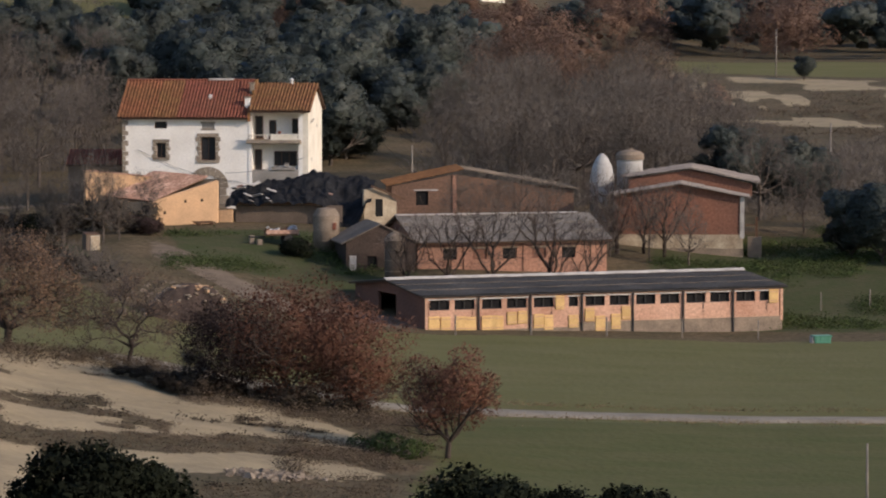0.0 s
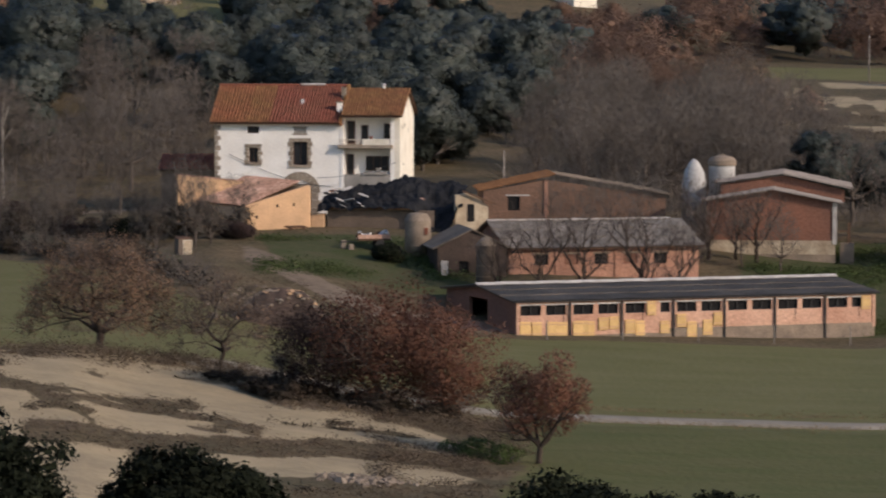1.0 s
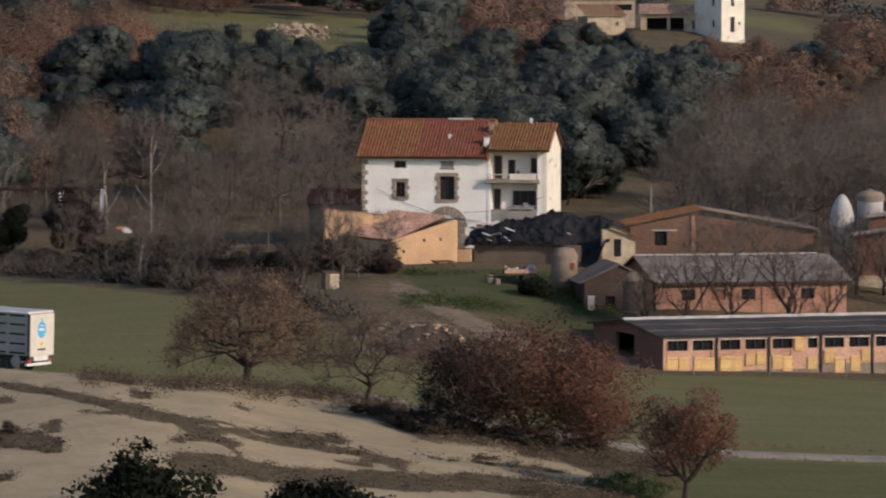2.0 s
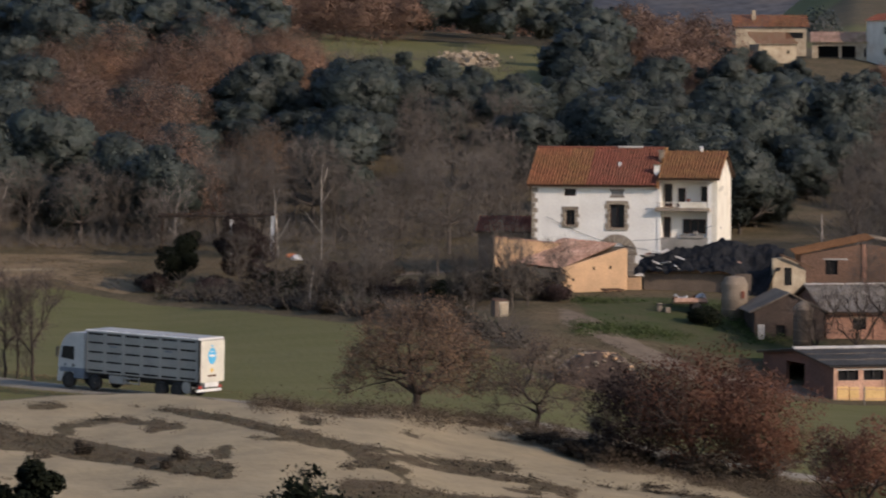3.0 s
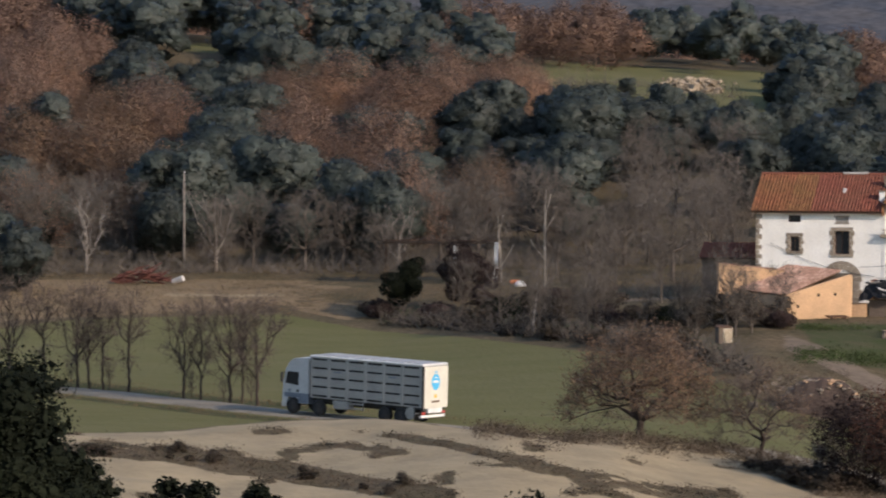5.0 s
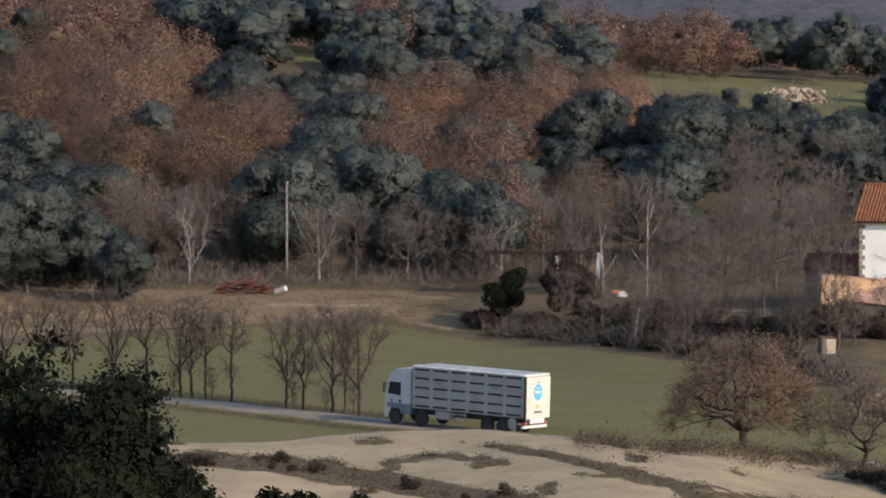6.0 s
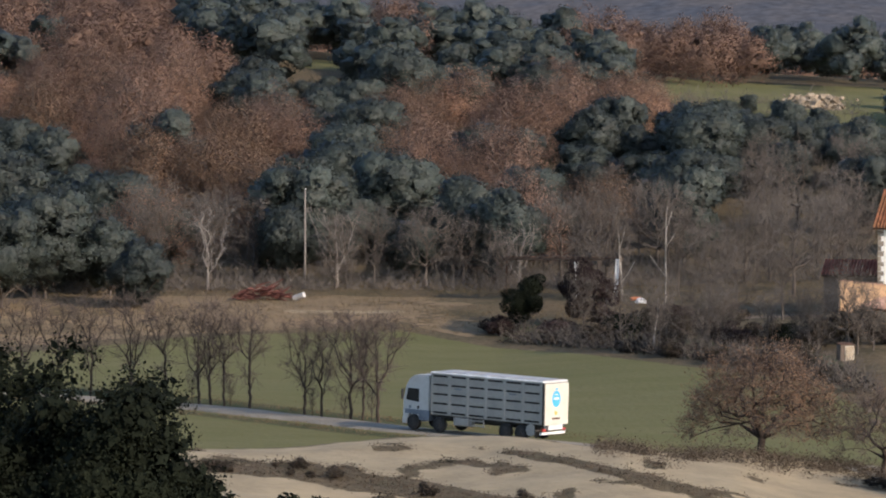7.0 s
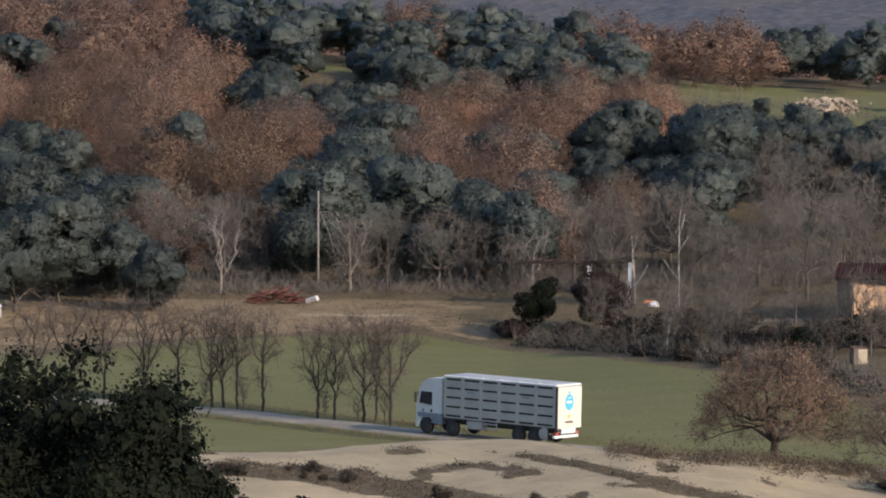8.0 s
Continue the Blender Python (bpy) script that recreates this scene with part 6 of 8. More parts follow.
row_base = [tree("bare_tree", row[k], stand(*beside_road(a, 3.0), k * 1.7), "thin leafless tree in the roadside row", group="roadside row") for k, a in enumerate((-16.86, -15.61, -13.38, -15.0))]
for k, (a, off, s, which) in enumerate(((-16.34, 3.0, 0.98, 3), (-15.79, 2.8, 0.95, 0), (-15.39, 3.4, 0.9, 3), (-14.13, 3.0, 0.86, 0), (-13.86, 3.2, 0.9, 1), (-13.2, 3.4, 0.92, 3), (-12.96, 3.0, 0.98, 2), (-17.5, 3.2, 0.95, 1), (-18.0, 3.0, 0.95, 2), (-18.6, 3.2, 0.9, 0))):
    put(row_base[which], *beside_road(a, off), k * 1.3, s)
for k, (a, s) in enumerate(((-15.9, 0.3), (-14.0, 0.26), (-13.5, 0.24), (-13.05, 0.32), (-15.3, 0.3))):
    put(row_base[1], *beside_road(a, 3.1), k * 2.3, s)

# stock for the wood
holm = [tree("holm_oak", leafy_meshes(200 + k, h, r, n, 0.15, M_HOLM_HAZED, 0.24, 0.06, lm, ragged=0.8, branchy=1, soft=0.6, inner=0.8, aspect=0.8, lobe=0.35, lump=0.31, core=0.8, fine=True), stand(x, y, k), "rounded dark green holm oak in the wood", group="wood") for k, (h, r, n, lm, x, y) in enumerate(((8.4, 4.3, 15000, 44, -113, 318), (7.4, 4.5, 15000, 46, -9.5, 352), (9.4, 4.4, 15000, 46, -33, 366), (7.0, 3.8, 12000, 40, -100, 340)))]
rust = []
for k, (h, r, n, cl, mt, x, y, lab) in enumerate(((8.4, 4.2, 22000, 150, M_RUST, -105, 370, "oak with dry rust-brown leaves in the wood"), (7.6, 4.5, 22000, 160, M_RUSTHILL, -98, 390, "oak with dry russet leaves in the wood"), (9.0, 4.0, 20000, 140, M_RUST, -118, 400, "tall oak with thin rust-brown foliage"), (7.4, 4.0, 18000, 130, M_OLIVE, -60, 360, "oak with dull olive-brown foliage"))):
    rg = np.random.default_rng(220 + k)
    rust.append(tree("oak_tree", branched_meshes(rg, dome(rg, cl, h, r, 0.9), 1.0, 0.2, M_BARK, 5, 0.9, n, 0.12, mt, loose=0.3, bend=0.85), stand(x, y, k), lab, group="wood", names=("trunk", "branchwork", "crown")))
bare = []
for k, (h, r, tr, cl, low, x, y) in enumerate(((9.0, 2.9, 0.17, 120, 2.4, -60, 338), (8.0, 2.5, 0.13, 95, 1.6, -47, 326), (8.6, 2.2, 0.15, 90, 1.2, -42, 335), (6.5, 2.4, 0.12, 80, 0.8, 4, 320))):
    rg = np.random.default_rng(240 + k)
    spots = dome(rg, cl, h, r, low + 0.4) if k % 2 == 0 else vase(rg, cl, h, r)
    bare.append(tree("bare_tree", branched_meshes(rg, spots, low, tr, M_BARK, 7, 0.75, twig_mat=M_TWIG, sides=4, gnarl=0.03, arch=0.0, leader=h * (0.45, 0.6, 0.6, 0.4)[k]), stand(x, y, k), "leafless grey-brown tree at the edge of the wood", group="leafless trees"))

# leafless trees placed one by one about the farm: x, y, size, stretch
for k, (x, y, s, tall) in enumerate(((-41.8, 280.0, 0.72, 1.0), (-26.4, 272.5, 0.8, 1.0), (-30.5, 275.5, 0.65, 1.0), (-24.6, 274.0, 0.5, 1.0), (16.0, 280.0, 0.62, 1.0), (19.0, 279.0, 0.55, 1.0), (13.0, 281.0, 0.62, 1.0), (-53.0, 322.0, 1.1, 1.0), (-48.0, 326.0, 1.25, 1.0), (-43.0, 318.0, 0.85, 1.0), (-62.0, 322.0, 0.8, 1.0), (-39.0, 305.0, 0.8, 1.0), (-34.5, 300.0, 0.8, 1.0), (-36.0, 322.0, 1.15, 1.0), (-30.5, 325.0, 1.2, 1.0), (-80.0, 330.0, 0.85, 1.0), (-77.0, 333.0, 0.95, 1.0), (-72.0, 333.0, 0.9, 1.0), (-69.0, 336.0, 0.95, 1.0), (-89.0, 334.0, 1.05, 1.0), (-93.0, 332.0, 1.0, 1.0), (33.0, 296.0, 0.9, 1.0), (30.0, 300.0, 0.9, 1.0), (35.5, 285.0, 0.6, 1.0), (7.0, 318.0, 1.1, 1.0), (12.0, 322.0, 1.1, 1.0), (0.0, 326.0, 1.1, 1.0), (17.0, 326.0, 1.0, 1.0), (21.0, 320.0, 1.0, 1.0), (9.5, 314.0, 0.9, 1.0), (4.0, 330.0, 1.2, 1.0), (14.0, 332.0, 1.2, 1.0), (38.0, 300.0, 0.9, 1.0), (27.0, 308.0, 1.0, 1.0), (40.0, 318.0, 1.0, 1.0), (45.0, 325.0, 1.0, 1.0))):
    put(bare[(k * 3 + 1) % 4 if k != 0 else 1], x, y, k * 2.1, s, tall)


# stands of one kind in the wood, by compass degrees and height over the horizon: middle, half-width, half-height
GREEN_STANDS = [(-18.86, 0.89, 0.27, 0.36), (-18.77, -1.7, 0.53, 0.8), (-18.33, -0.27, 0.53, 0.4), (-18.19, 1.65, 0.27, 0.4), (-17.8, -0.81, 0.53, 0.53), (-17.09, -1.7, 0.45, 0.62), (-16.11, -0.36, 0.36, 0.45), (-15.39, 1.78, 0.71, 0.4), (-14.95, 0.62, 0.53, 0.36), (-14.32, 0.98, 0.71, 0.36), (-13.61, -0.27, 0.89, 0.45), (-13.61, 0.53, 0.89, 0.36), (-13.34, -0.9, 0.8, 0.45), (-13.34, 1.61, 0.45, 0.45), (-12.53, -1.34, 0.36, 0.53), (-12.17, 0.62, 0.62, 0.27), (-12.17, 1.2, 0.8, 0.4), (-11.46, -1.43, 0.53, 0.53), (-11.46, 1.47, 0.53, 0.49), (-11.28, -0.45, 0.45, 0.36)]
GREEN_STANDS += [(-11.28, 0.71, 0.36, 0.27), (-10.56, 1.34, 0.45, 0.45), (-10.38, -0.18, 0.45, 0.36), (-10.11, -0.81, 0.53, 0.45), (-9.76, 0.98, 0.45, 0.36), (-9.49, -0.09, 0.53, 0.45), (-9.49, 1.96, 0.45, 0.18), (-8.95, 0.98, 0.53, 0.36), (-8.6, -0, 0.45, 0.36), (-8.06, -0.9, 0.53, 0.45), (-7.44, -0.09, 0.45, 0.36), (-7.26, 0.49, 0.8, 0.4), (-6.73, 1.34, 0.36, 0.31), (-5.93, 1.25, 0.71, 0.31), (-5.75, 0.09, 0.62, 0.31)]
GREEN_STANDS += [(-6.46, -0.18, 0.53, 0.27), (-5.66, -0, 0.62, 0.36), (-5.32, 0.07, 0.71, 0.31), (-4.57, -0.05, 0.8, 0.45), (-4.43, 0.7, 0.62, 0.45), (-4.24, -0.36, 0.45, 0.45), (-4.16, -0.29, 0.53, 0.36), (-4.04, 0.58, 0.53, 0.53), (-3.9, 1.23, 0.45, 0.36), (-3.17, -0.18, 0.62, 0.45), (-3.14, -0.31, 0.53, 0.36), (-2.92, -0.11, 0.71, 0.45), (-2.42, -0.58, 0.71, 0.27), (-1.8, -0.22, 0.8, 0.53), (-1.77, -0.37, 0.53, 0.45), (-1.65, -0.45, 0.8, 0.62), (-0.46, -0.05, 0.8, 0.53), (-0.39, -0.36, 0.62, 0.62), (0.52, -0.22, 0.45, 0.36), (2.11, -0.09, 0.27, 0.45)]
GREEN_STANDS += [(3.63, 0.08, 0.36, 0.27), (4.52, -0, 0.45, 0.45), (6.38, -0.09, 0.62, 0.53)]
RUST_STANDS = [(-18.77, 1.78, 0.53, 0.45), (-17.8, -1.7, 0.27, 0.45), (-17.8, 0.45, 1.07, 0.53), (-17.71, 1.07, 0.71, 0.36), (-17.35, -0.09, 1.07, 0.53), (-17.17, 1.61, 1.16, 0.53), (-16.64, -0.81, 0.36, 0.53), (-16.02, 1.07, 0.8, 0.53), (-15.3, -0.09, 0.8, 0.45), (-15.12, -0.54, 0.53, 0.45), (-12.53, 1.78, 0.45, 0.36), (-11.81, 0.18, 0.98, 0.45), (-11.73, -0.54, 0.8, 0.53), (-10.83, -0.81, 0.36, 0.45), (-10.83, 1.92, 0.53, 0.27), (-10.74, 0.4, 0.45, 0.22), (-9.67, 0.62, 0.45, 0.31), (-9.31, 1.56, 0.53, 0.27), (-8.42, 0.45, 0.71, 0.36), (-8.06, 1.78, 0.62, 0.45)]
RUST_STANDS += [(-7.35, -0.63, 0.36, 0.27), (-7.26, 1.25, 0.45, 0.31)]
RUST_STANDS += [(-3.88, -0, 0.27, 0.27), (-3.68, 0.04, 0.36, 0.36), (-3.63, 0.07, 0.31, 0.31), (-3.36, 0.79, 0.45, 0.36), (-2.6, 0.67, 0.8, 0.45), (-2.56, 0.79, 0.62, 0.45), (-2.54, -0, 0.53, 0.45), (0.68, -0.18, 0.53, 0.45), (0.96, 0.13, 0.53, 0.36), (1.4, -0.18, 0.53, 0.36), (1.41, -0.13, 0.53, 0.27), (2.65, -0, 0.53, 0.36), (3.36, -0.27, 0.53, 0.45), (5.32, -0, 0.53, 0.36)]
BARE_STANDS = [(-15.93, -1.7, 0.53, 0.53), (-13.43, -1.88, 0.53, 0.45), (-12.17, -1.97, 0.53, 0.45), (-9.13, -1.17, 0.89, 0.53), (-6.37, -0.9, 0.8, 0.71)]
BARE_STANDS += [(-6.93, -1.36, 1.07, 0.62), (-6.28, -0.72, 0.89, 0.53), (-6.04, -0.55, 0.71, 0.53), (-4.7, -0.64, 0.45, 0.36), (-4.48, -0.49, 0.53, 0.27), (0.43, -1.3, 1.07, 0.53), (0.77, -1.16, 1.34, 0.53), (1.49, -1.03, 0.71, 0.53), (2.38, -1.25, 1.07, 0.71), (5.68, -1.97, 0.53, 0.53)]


def wood():
    rng = random.Random(77)
    far = {"g": [], "r": []}
    r = 346.0
    while r < 600:
        step = 6.7 + (r - 346) * 0.009
        az = -21.0
        while az < 8.5:
            a = az + rng.uniform(-0.5, 0.5) * math.degrees(step / r)
            d = r + rng.uniform(-0.45, 0.45) * step
            az += math.degrees(step / r) * rng.uniform(0.8, 1.12)
            x, y = d * math.sin(radians(a)), d * math.cos(radians(a))
            if clear_ground(a, d):
                continue
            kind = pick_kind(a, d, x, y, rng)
            if kind is None:
                continue
            k, s = rng.randrange(4), rng.uniform(0.7, 1.3)
            # trees kept short so the two clearings and the hamlet show from the camera
            for a0, a1, d0, d1, rise in ((-8.6, -6.5, 385, 462, 0.0112), (-6.5, -4.6, 385, 462, 0.0068), (-14.2, -13.4, 400, 492, 0.0165), (-2.1, 1.4, 470, 600, 0.0072)):
                if a0 < a < a1 and d0 < d < d1:
                    s = min(s, (21.6 + d * rise - ground_z(x, y)) / 9.2)
            if s < 0.3:
                continue
            if d > 455 and kind != "b":
                far[kind].append((x, y, s))
                continue
            put({"g": holm, "r": rust, "b": bare}[kind][k], x, y, rng.uniform(0, 6.28), s * (0.9 if kind == "b" else 1), rng.uniform(0.85, 1.15))
        r += step * 1.25
    for kind, m, lab in (("g", M_HOLM_HAZED, "dark green holm oaks on the upper hillside"), ("r", M_RUST, "rust-brown oaks on the upper hillside")):
        g = np.random.default_rng(3)
        P, N, C = [], [], ([], [], [])
        for x, y, s in far[kind]:
            bl = np.array(crown_blobs(g, 0.6, 8.2 * s, 3.9 * s, 20, 0.38))
            bl[:, :3] += (x, y, ground_z(x, y))
            p, n = shell(g, bl, 2000, 0.85, lobe=0.3)
            if kind == "r":
                c = dome(g, 110, 8.4 * s, 4.2 * s, 0.8)
                p = c[g.integers(0, len(c), 3200)] + g.normal(0, 0.42, (3200, 3))
                n = (p - (0, 0, 3.0)) / np.linalg.norm(p - (0, 0, 3.0), axis=1, keepdims=True)
                p = p + (x, y, ground_z(x, y))
            c = core_of(g, bl, 0.82, BALL, 0.35, 0.8) if kind == "g" else core_of(g, bl[:6], 0.35, BALL, 0.35, 0.8)
            C[1].append(c[1] + sum(len(q) for q in C[0]))
            C[0].append(c[0])
            C[2].append(c[2])
            P.append(p)
            N.append(n)
        P, N = np.concatenate(P), np.concatenate(N)
        me = leaf_mesh("hillside_wood", P, N + g.normal(0, 0.7, N.shape), (0.2 if kind == "g" else 0.24) * g.uniform(0.6, 1.4, len(P)), g, m, 0.8, outward=N, soft=0.6 if kind == "g" else 0.85, core=[np.concatenate(q) for q in C])
        tagged(new("hillside_wood", me), lab, "woodland", kind="stuff")


def clear_ground(a, d):
    """Fields, tracks and the hamlet's ground stay open."""
    if a > 2.1 and 445 < d < 548:
        return True
    if a > 4.3 and 345 < d < 548 or a > 3.4 and 405 < d < 548:
        return True
    if -8.5 < a < -4.6 and 462 < d < 502:
        return True
    if -1.4 < a < -0.2 and 322 < d < 385:
        return True
    if -2.2 < a < 2.2 and d > 586:
        return True
    if a > -2.4 and d < 340 and a < 1.0:
        return True
    if -14.05 < a < -13.5 and 492 < d < 520:
        return True
    return False


def vn(x, y, s, seed):
    return float(vnoise(np.array([x]), np.array([y]), s, seed)[0])


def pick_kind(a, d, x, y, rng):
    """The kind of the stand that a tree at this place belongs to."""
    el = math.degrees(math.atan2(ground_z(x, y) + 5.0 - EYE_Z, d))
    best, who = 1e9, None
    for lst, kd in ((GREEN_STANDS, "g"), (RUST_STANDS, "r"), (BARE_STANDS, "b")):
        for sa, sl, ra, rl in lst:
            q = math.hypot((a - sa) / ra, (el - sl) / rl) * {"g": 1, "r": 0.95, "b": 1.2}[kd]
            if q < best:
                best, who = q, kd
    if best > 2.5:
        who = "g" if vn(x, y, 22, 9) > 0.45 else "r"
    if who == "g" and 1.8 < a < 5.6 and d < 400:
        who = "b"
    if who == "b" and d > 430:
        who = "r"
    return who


wood()

# leafless grove behind the barns, and dark oaks beyond them
def grove():
    rng = random.Random(21)
    for k in range(46):
        a, d = rng.uniform(-0.1, 4.6), rng.uniform(312, 405)
        put(bare[rng.randrange(4)], d * math.sin(radians(a)), d * math.cos(radians(a)), rng.uniform(0, 6.3), rng.uniform(0.8, 1.15), rng.uniform(0.9, 1.15))
    for k in range(8):
        a, d = rng.uniform(-17.5, -5.5), rng.uniform(334, 347)
        put(bare[rng.randrange(4)], d * math.sin(radians(a)), d * math.cos(radians(a)), rng.uniform(0, 6.3), rng.uniform(0.7, 1.0), rng.uniform(0.9, 1.15))
    for a, d, s in ((4.5, 322, 0.9), (5.0, 325, 0.76), (5.4, 324, 0.8), (5.8, 326, 0.66), (6.45, 288, 0.66), (6.95, 286, 0.78), (7.5, 289, 0.75), (8.0, 284, 0.62), (-18.9, 322, 1.1), (-18.2, 330, 1.15), (-17.2, 333, 1.0), (-16.7, 322, 0.8), (-19.6, 318, 1.0), (-17.9, 340, 1.2), (5.69, 498, 0.42)):
        put(holm[rng.randrange(4)], d * math.sin(radians(a)), d * math.cos(radians(a)), rng.uniform(0, 6.3), s, 1.05)

    for a, d, s in ((3.3, 428, 0.85), (3.75, 440, 0.5), (4.3, 452, 0.45)):
        put(rust[0], d * math.sin(radians(a)), d * math.cos(radians(a)), a, s)
    for a, d, s in ((0.25, 287, 0.6), (0.75, 286, 0.66), (1.2, 288, 0.6), (1.7, 286, 0.7), (2.25, 287, 0.62), (2.6, 284, 0.6)):
        put(bare[int(a * 10) % 4], d * math.sin(radians(a)), d * math.cos(radians(a)), a * 3, s)


grove()

# leafless trees close before the barns
# pale dead trees at the foot of the wood
rg = np.random.default_rng(250)
pale = tree("dead_tree", branched_meshes(rg, vase(rg, 46, 7.4, 3.0), 1.4, 0.14, M_BARK_PALE, 4, 0.7, twig_mat=M_BARK_PALE, sides=5, gnarl=0.05, arch=0.0, leader=3.2), stand(-91.2, 325.5, 0.5), "pale leafless dead tree before the wood", group="dead trees")
for x, y, turn, s in ((-80.2, 331.4, 2.0, 1.0), (-62.6, 331.0, 4.0, 0.85)):
    put(pale, x, y, turn, s)

rg = np.random.default_rng(260)
yard = tree("bare_tree", branched_meshes(rg, vase(rg, 80, 6.2, 3.1), 1.0, 0.17, M_BARK_DARK, 6, 0.65, gnarl=0.03, arch=0.0, leader=2.6), stand(3.6, 264.0, 0, 1.1), "dark leafless tree with spreading limbs before the barn", group="yard trees")
for x, y, turn, s in ((7.9, 264.0, 1.5, 1.15), (0.4, 263.5, 3.0, 0.95), (10.6, 264.5, 4.2, 0.95), (-2.6, 263.4, 5.0, 0.8), (13.6, 282.5, 0.7, 1.0), (17.4, 283.0, 2.7, 0.9), (15.8, 284.0, 4.0, 0.8)):
    put(yard, x, y, turn, s)
for x, y, turn, s in ((-25.6, 272.0, 3.6, 0.66), (-29.5, 274.5, 1.1, 0.62), (-33.0, 277.0, 0.2, 0.6), (-22.6, 278.0, 2.0, 0.6)):
    put(bare[1], x, y, turn, s)


# ---- far woods, scrub and stones ----
def far_woods():
    rng = np.random.default_rng(5)
    pts, nor, sz, pick, nor_out = [], [], [], [], []
    for i in range(420):
        d = 606 + 120 * rng.random() ** 1.6
        a = rng.uniform(-24, 12)
        if -2.3 < a < 2.2 and d < 720:
            continue
        x, y = d * math.sin(radians(a)), d * math.cos(radians(a))
        g = ground_z(x, y)
        r = rng.uniform(3.4, 5.5)
        n = 420
        v = rng.normal(size=(n, 3))
        v /= np.linalg.norm(v, axis=1, keepdims=True)
        v[:, 2] = np.abs(v[:, 2])
        pts.append(np.array([x, y, g + r * 0.2]) + v * r * rng.uniform(0.75, 1.05, (n, 1)) * (1, 1, 1.1))
        nor.append(v + rng.normal(0, 0.4, (n, 3)))
        nor_out.append(v)
        sz.append(np.full(n, 0.6) * rng.uniform(0.6, 1.4, n))
        pick.append(np.full(n, rng.random()))
    P, N, S, K = np.concatenate(pts), np.concatenate(nor), np.concatenate(sz), np.concatenate(pick)
    out = np.concatenate(nor_out)
    for lo, hi, m, lab in ((0, 0.55, M_HOLM_HAZED, "distant dark green holm oak woodland"), (0.55, 1.01, M_RUST, "distant rust-brown oak woodland")):
        k = (K >= lo) & (K < hi)
        tagged(new("far_woods", leaf_mesh("far_woods", P[k], N[k], S[k], rng, m, 0.85, outward=out[k], soft=0.8)), lab, "woodland", kind="stuff")


far_woods()


def distant_hills():
    """A glowing backdrop of far slopes beyond all the rest, haze painted into its colour."""
    rows_, cols = 14, 160
    az = np.radians(np.linspace(-60, 50, cols))
    V = []
    for j in range(rows_):
        u = j / (rows_ - 1)
        for a in az:
            deg = math.degrees(a)
            top = 3.6 + 0.5 * math.sin(deg * 0.21 + 1) + 0.25 * math.sin(deg * 0.63)
            d = 2300 + 900 * u
            V.append((d * math.sin(a), d * math.cos(a), -20 + (d * math.tan(radians(top)) + 20) * u))
    Q = [(j * cols + i, j * cols + i + 1, (j + 1) * cols + i + 1, (j + 1) * cols + i) for j in range(rows_ - 1) for i in range(cols - 1)]
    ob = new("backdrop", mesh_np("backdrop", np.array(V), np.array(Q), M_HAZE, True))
    tagged(ob, "glowing backdrop of far wooded hills in painted blue-grey haze", "hills", kind="structure")


# the haze is painted: a blue-grey colour that glows by itself
M_HAZE = mat("painted_haze", (0.058, 0.063, 0.078), (0.085, 0.080, 0.084), 0.022, 0.12, 1.0, 0, 0.22, stretch=(1, 1, 2.5))
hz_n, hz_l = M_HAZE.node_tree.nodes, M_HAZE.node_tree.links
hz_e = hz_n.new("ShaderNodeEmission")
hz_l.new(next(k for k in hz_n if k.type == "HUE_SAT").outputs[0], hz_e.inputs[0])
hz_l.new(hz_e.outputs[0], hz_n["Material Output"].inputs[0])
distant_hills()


def tufts(name, label, places, material, seed, tall, width, leaves=7, category="scrub", size=0.2, upright=0.4):
    """Low plants in one mesh of stuff; places gives arrays of x and y."""
    rng = np.random.default_rng(seed)
    x, y = places(rng)
    z = height(x, y)
    n = len(x)
    h = rng.uniform(*tall, n)
    v = rng.normal(size=(n, leaves, 3)) * (width, width, 0.5)
    v[:, :, 2] = np.abs(v[:, :, 2]) * h[:, None]
    P = (v + np.stack([x, y, z], -1)[:, None]).reshape(-1, 3)
    N = rng.normal(size=(n * leaves, 3)) * (1, 1, upright)
    out = (v * (1, 1, 0.6) / max(width, 0.1) + (0, 0, 0.9)).reshape(-1, 3)
    out /= np.linalg.norm(out, axis=1, keepdims=True)
    N = np.where((N * out).sum(1, keepdims=True) < 0, -N, N)
    me = leaf_mesh(name, P, N, rng.uniform(0.6, 1.4, n * leaves) * size, rng, material, outward=out, soft=0.7)
    tagged(new(name, me), label, category, kind="stuff")


def polar(a, d):
    return d * np.sin(np.radians(a)), d * np.cos(np.radians(a))


def on_marl(rng):
    a, d = rng.uniform(-18, -0.8, 14000), rng.uniform(150, 204, 14000)
    x, y = polar(a, d)
    k = scrub_bands(x, y, d, a) > 0.45 + rng.normal(0, 0.12, len(x))
    return x[k], y[k]


def marl_clumps(rng):
    a, d = rng.uniform(-18, -0.8, 5000), rng.uniform(158, 203, 5000)
    x, y = polar(a, d)
    v = scrub_bands(x, y, d, a)
    k = (v > 0.3) & (v < 0.97) & (fbm(x, y, 4, 2, 44) > 0.5)
    return x[k], y[k]


def marl_end(rng):
    a, d = rng.uniform(-2.6, 0.0, 1500), rng.uniform(166, 196, 1500)
    x, y = polar(a, d)
    k = fbm(x, y, 5, 3, 46) > 0.45
    return x[k], y[k]


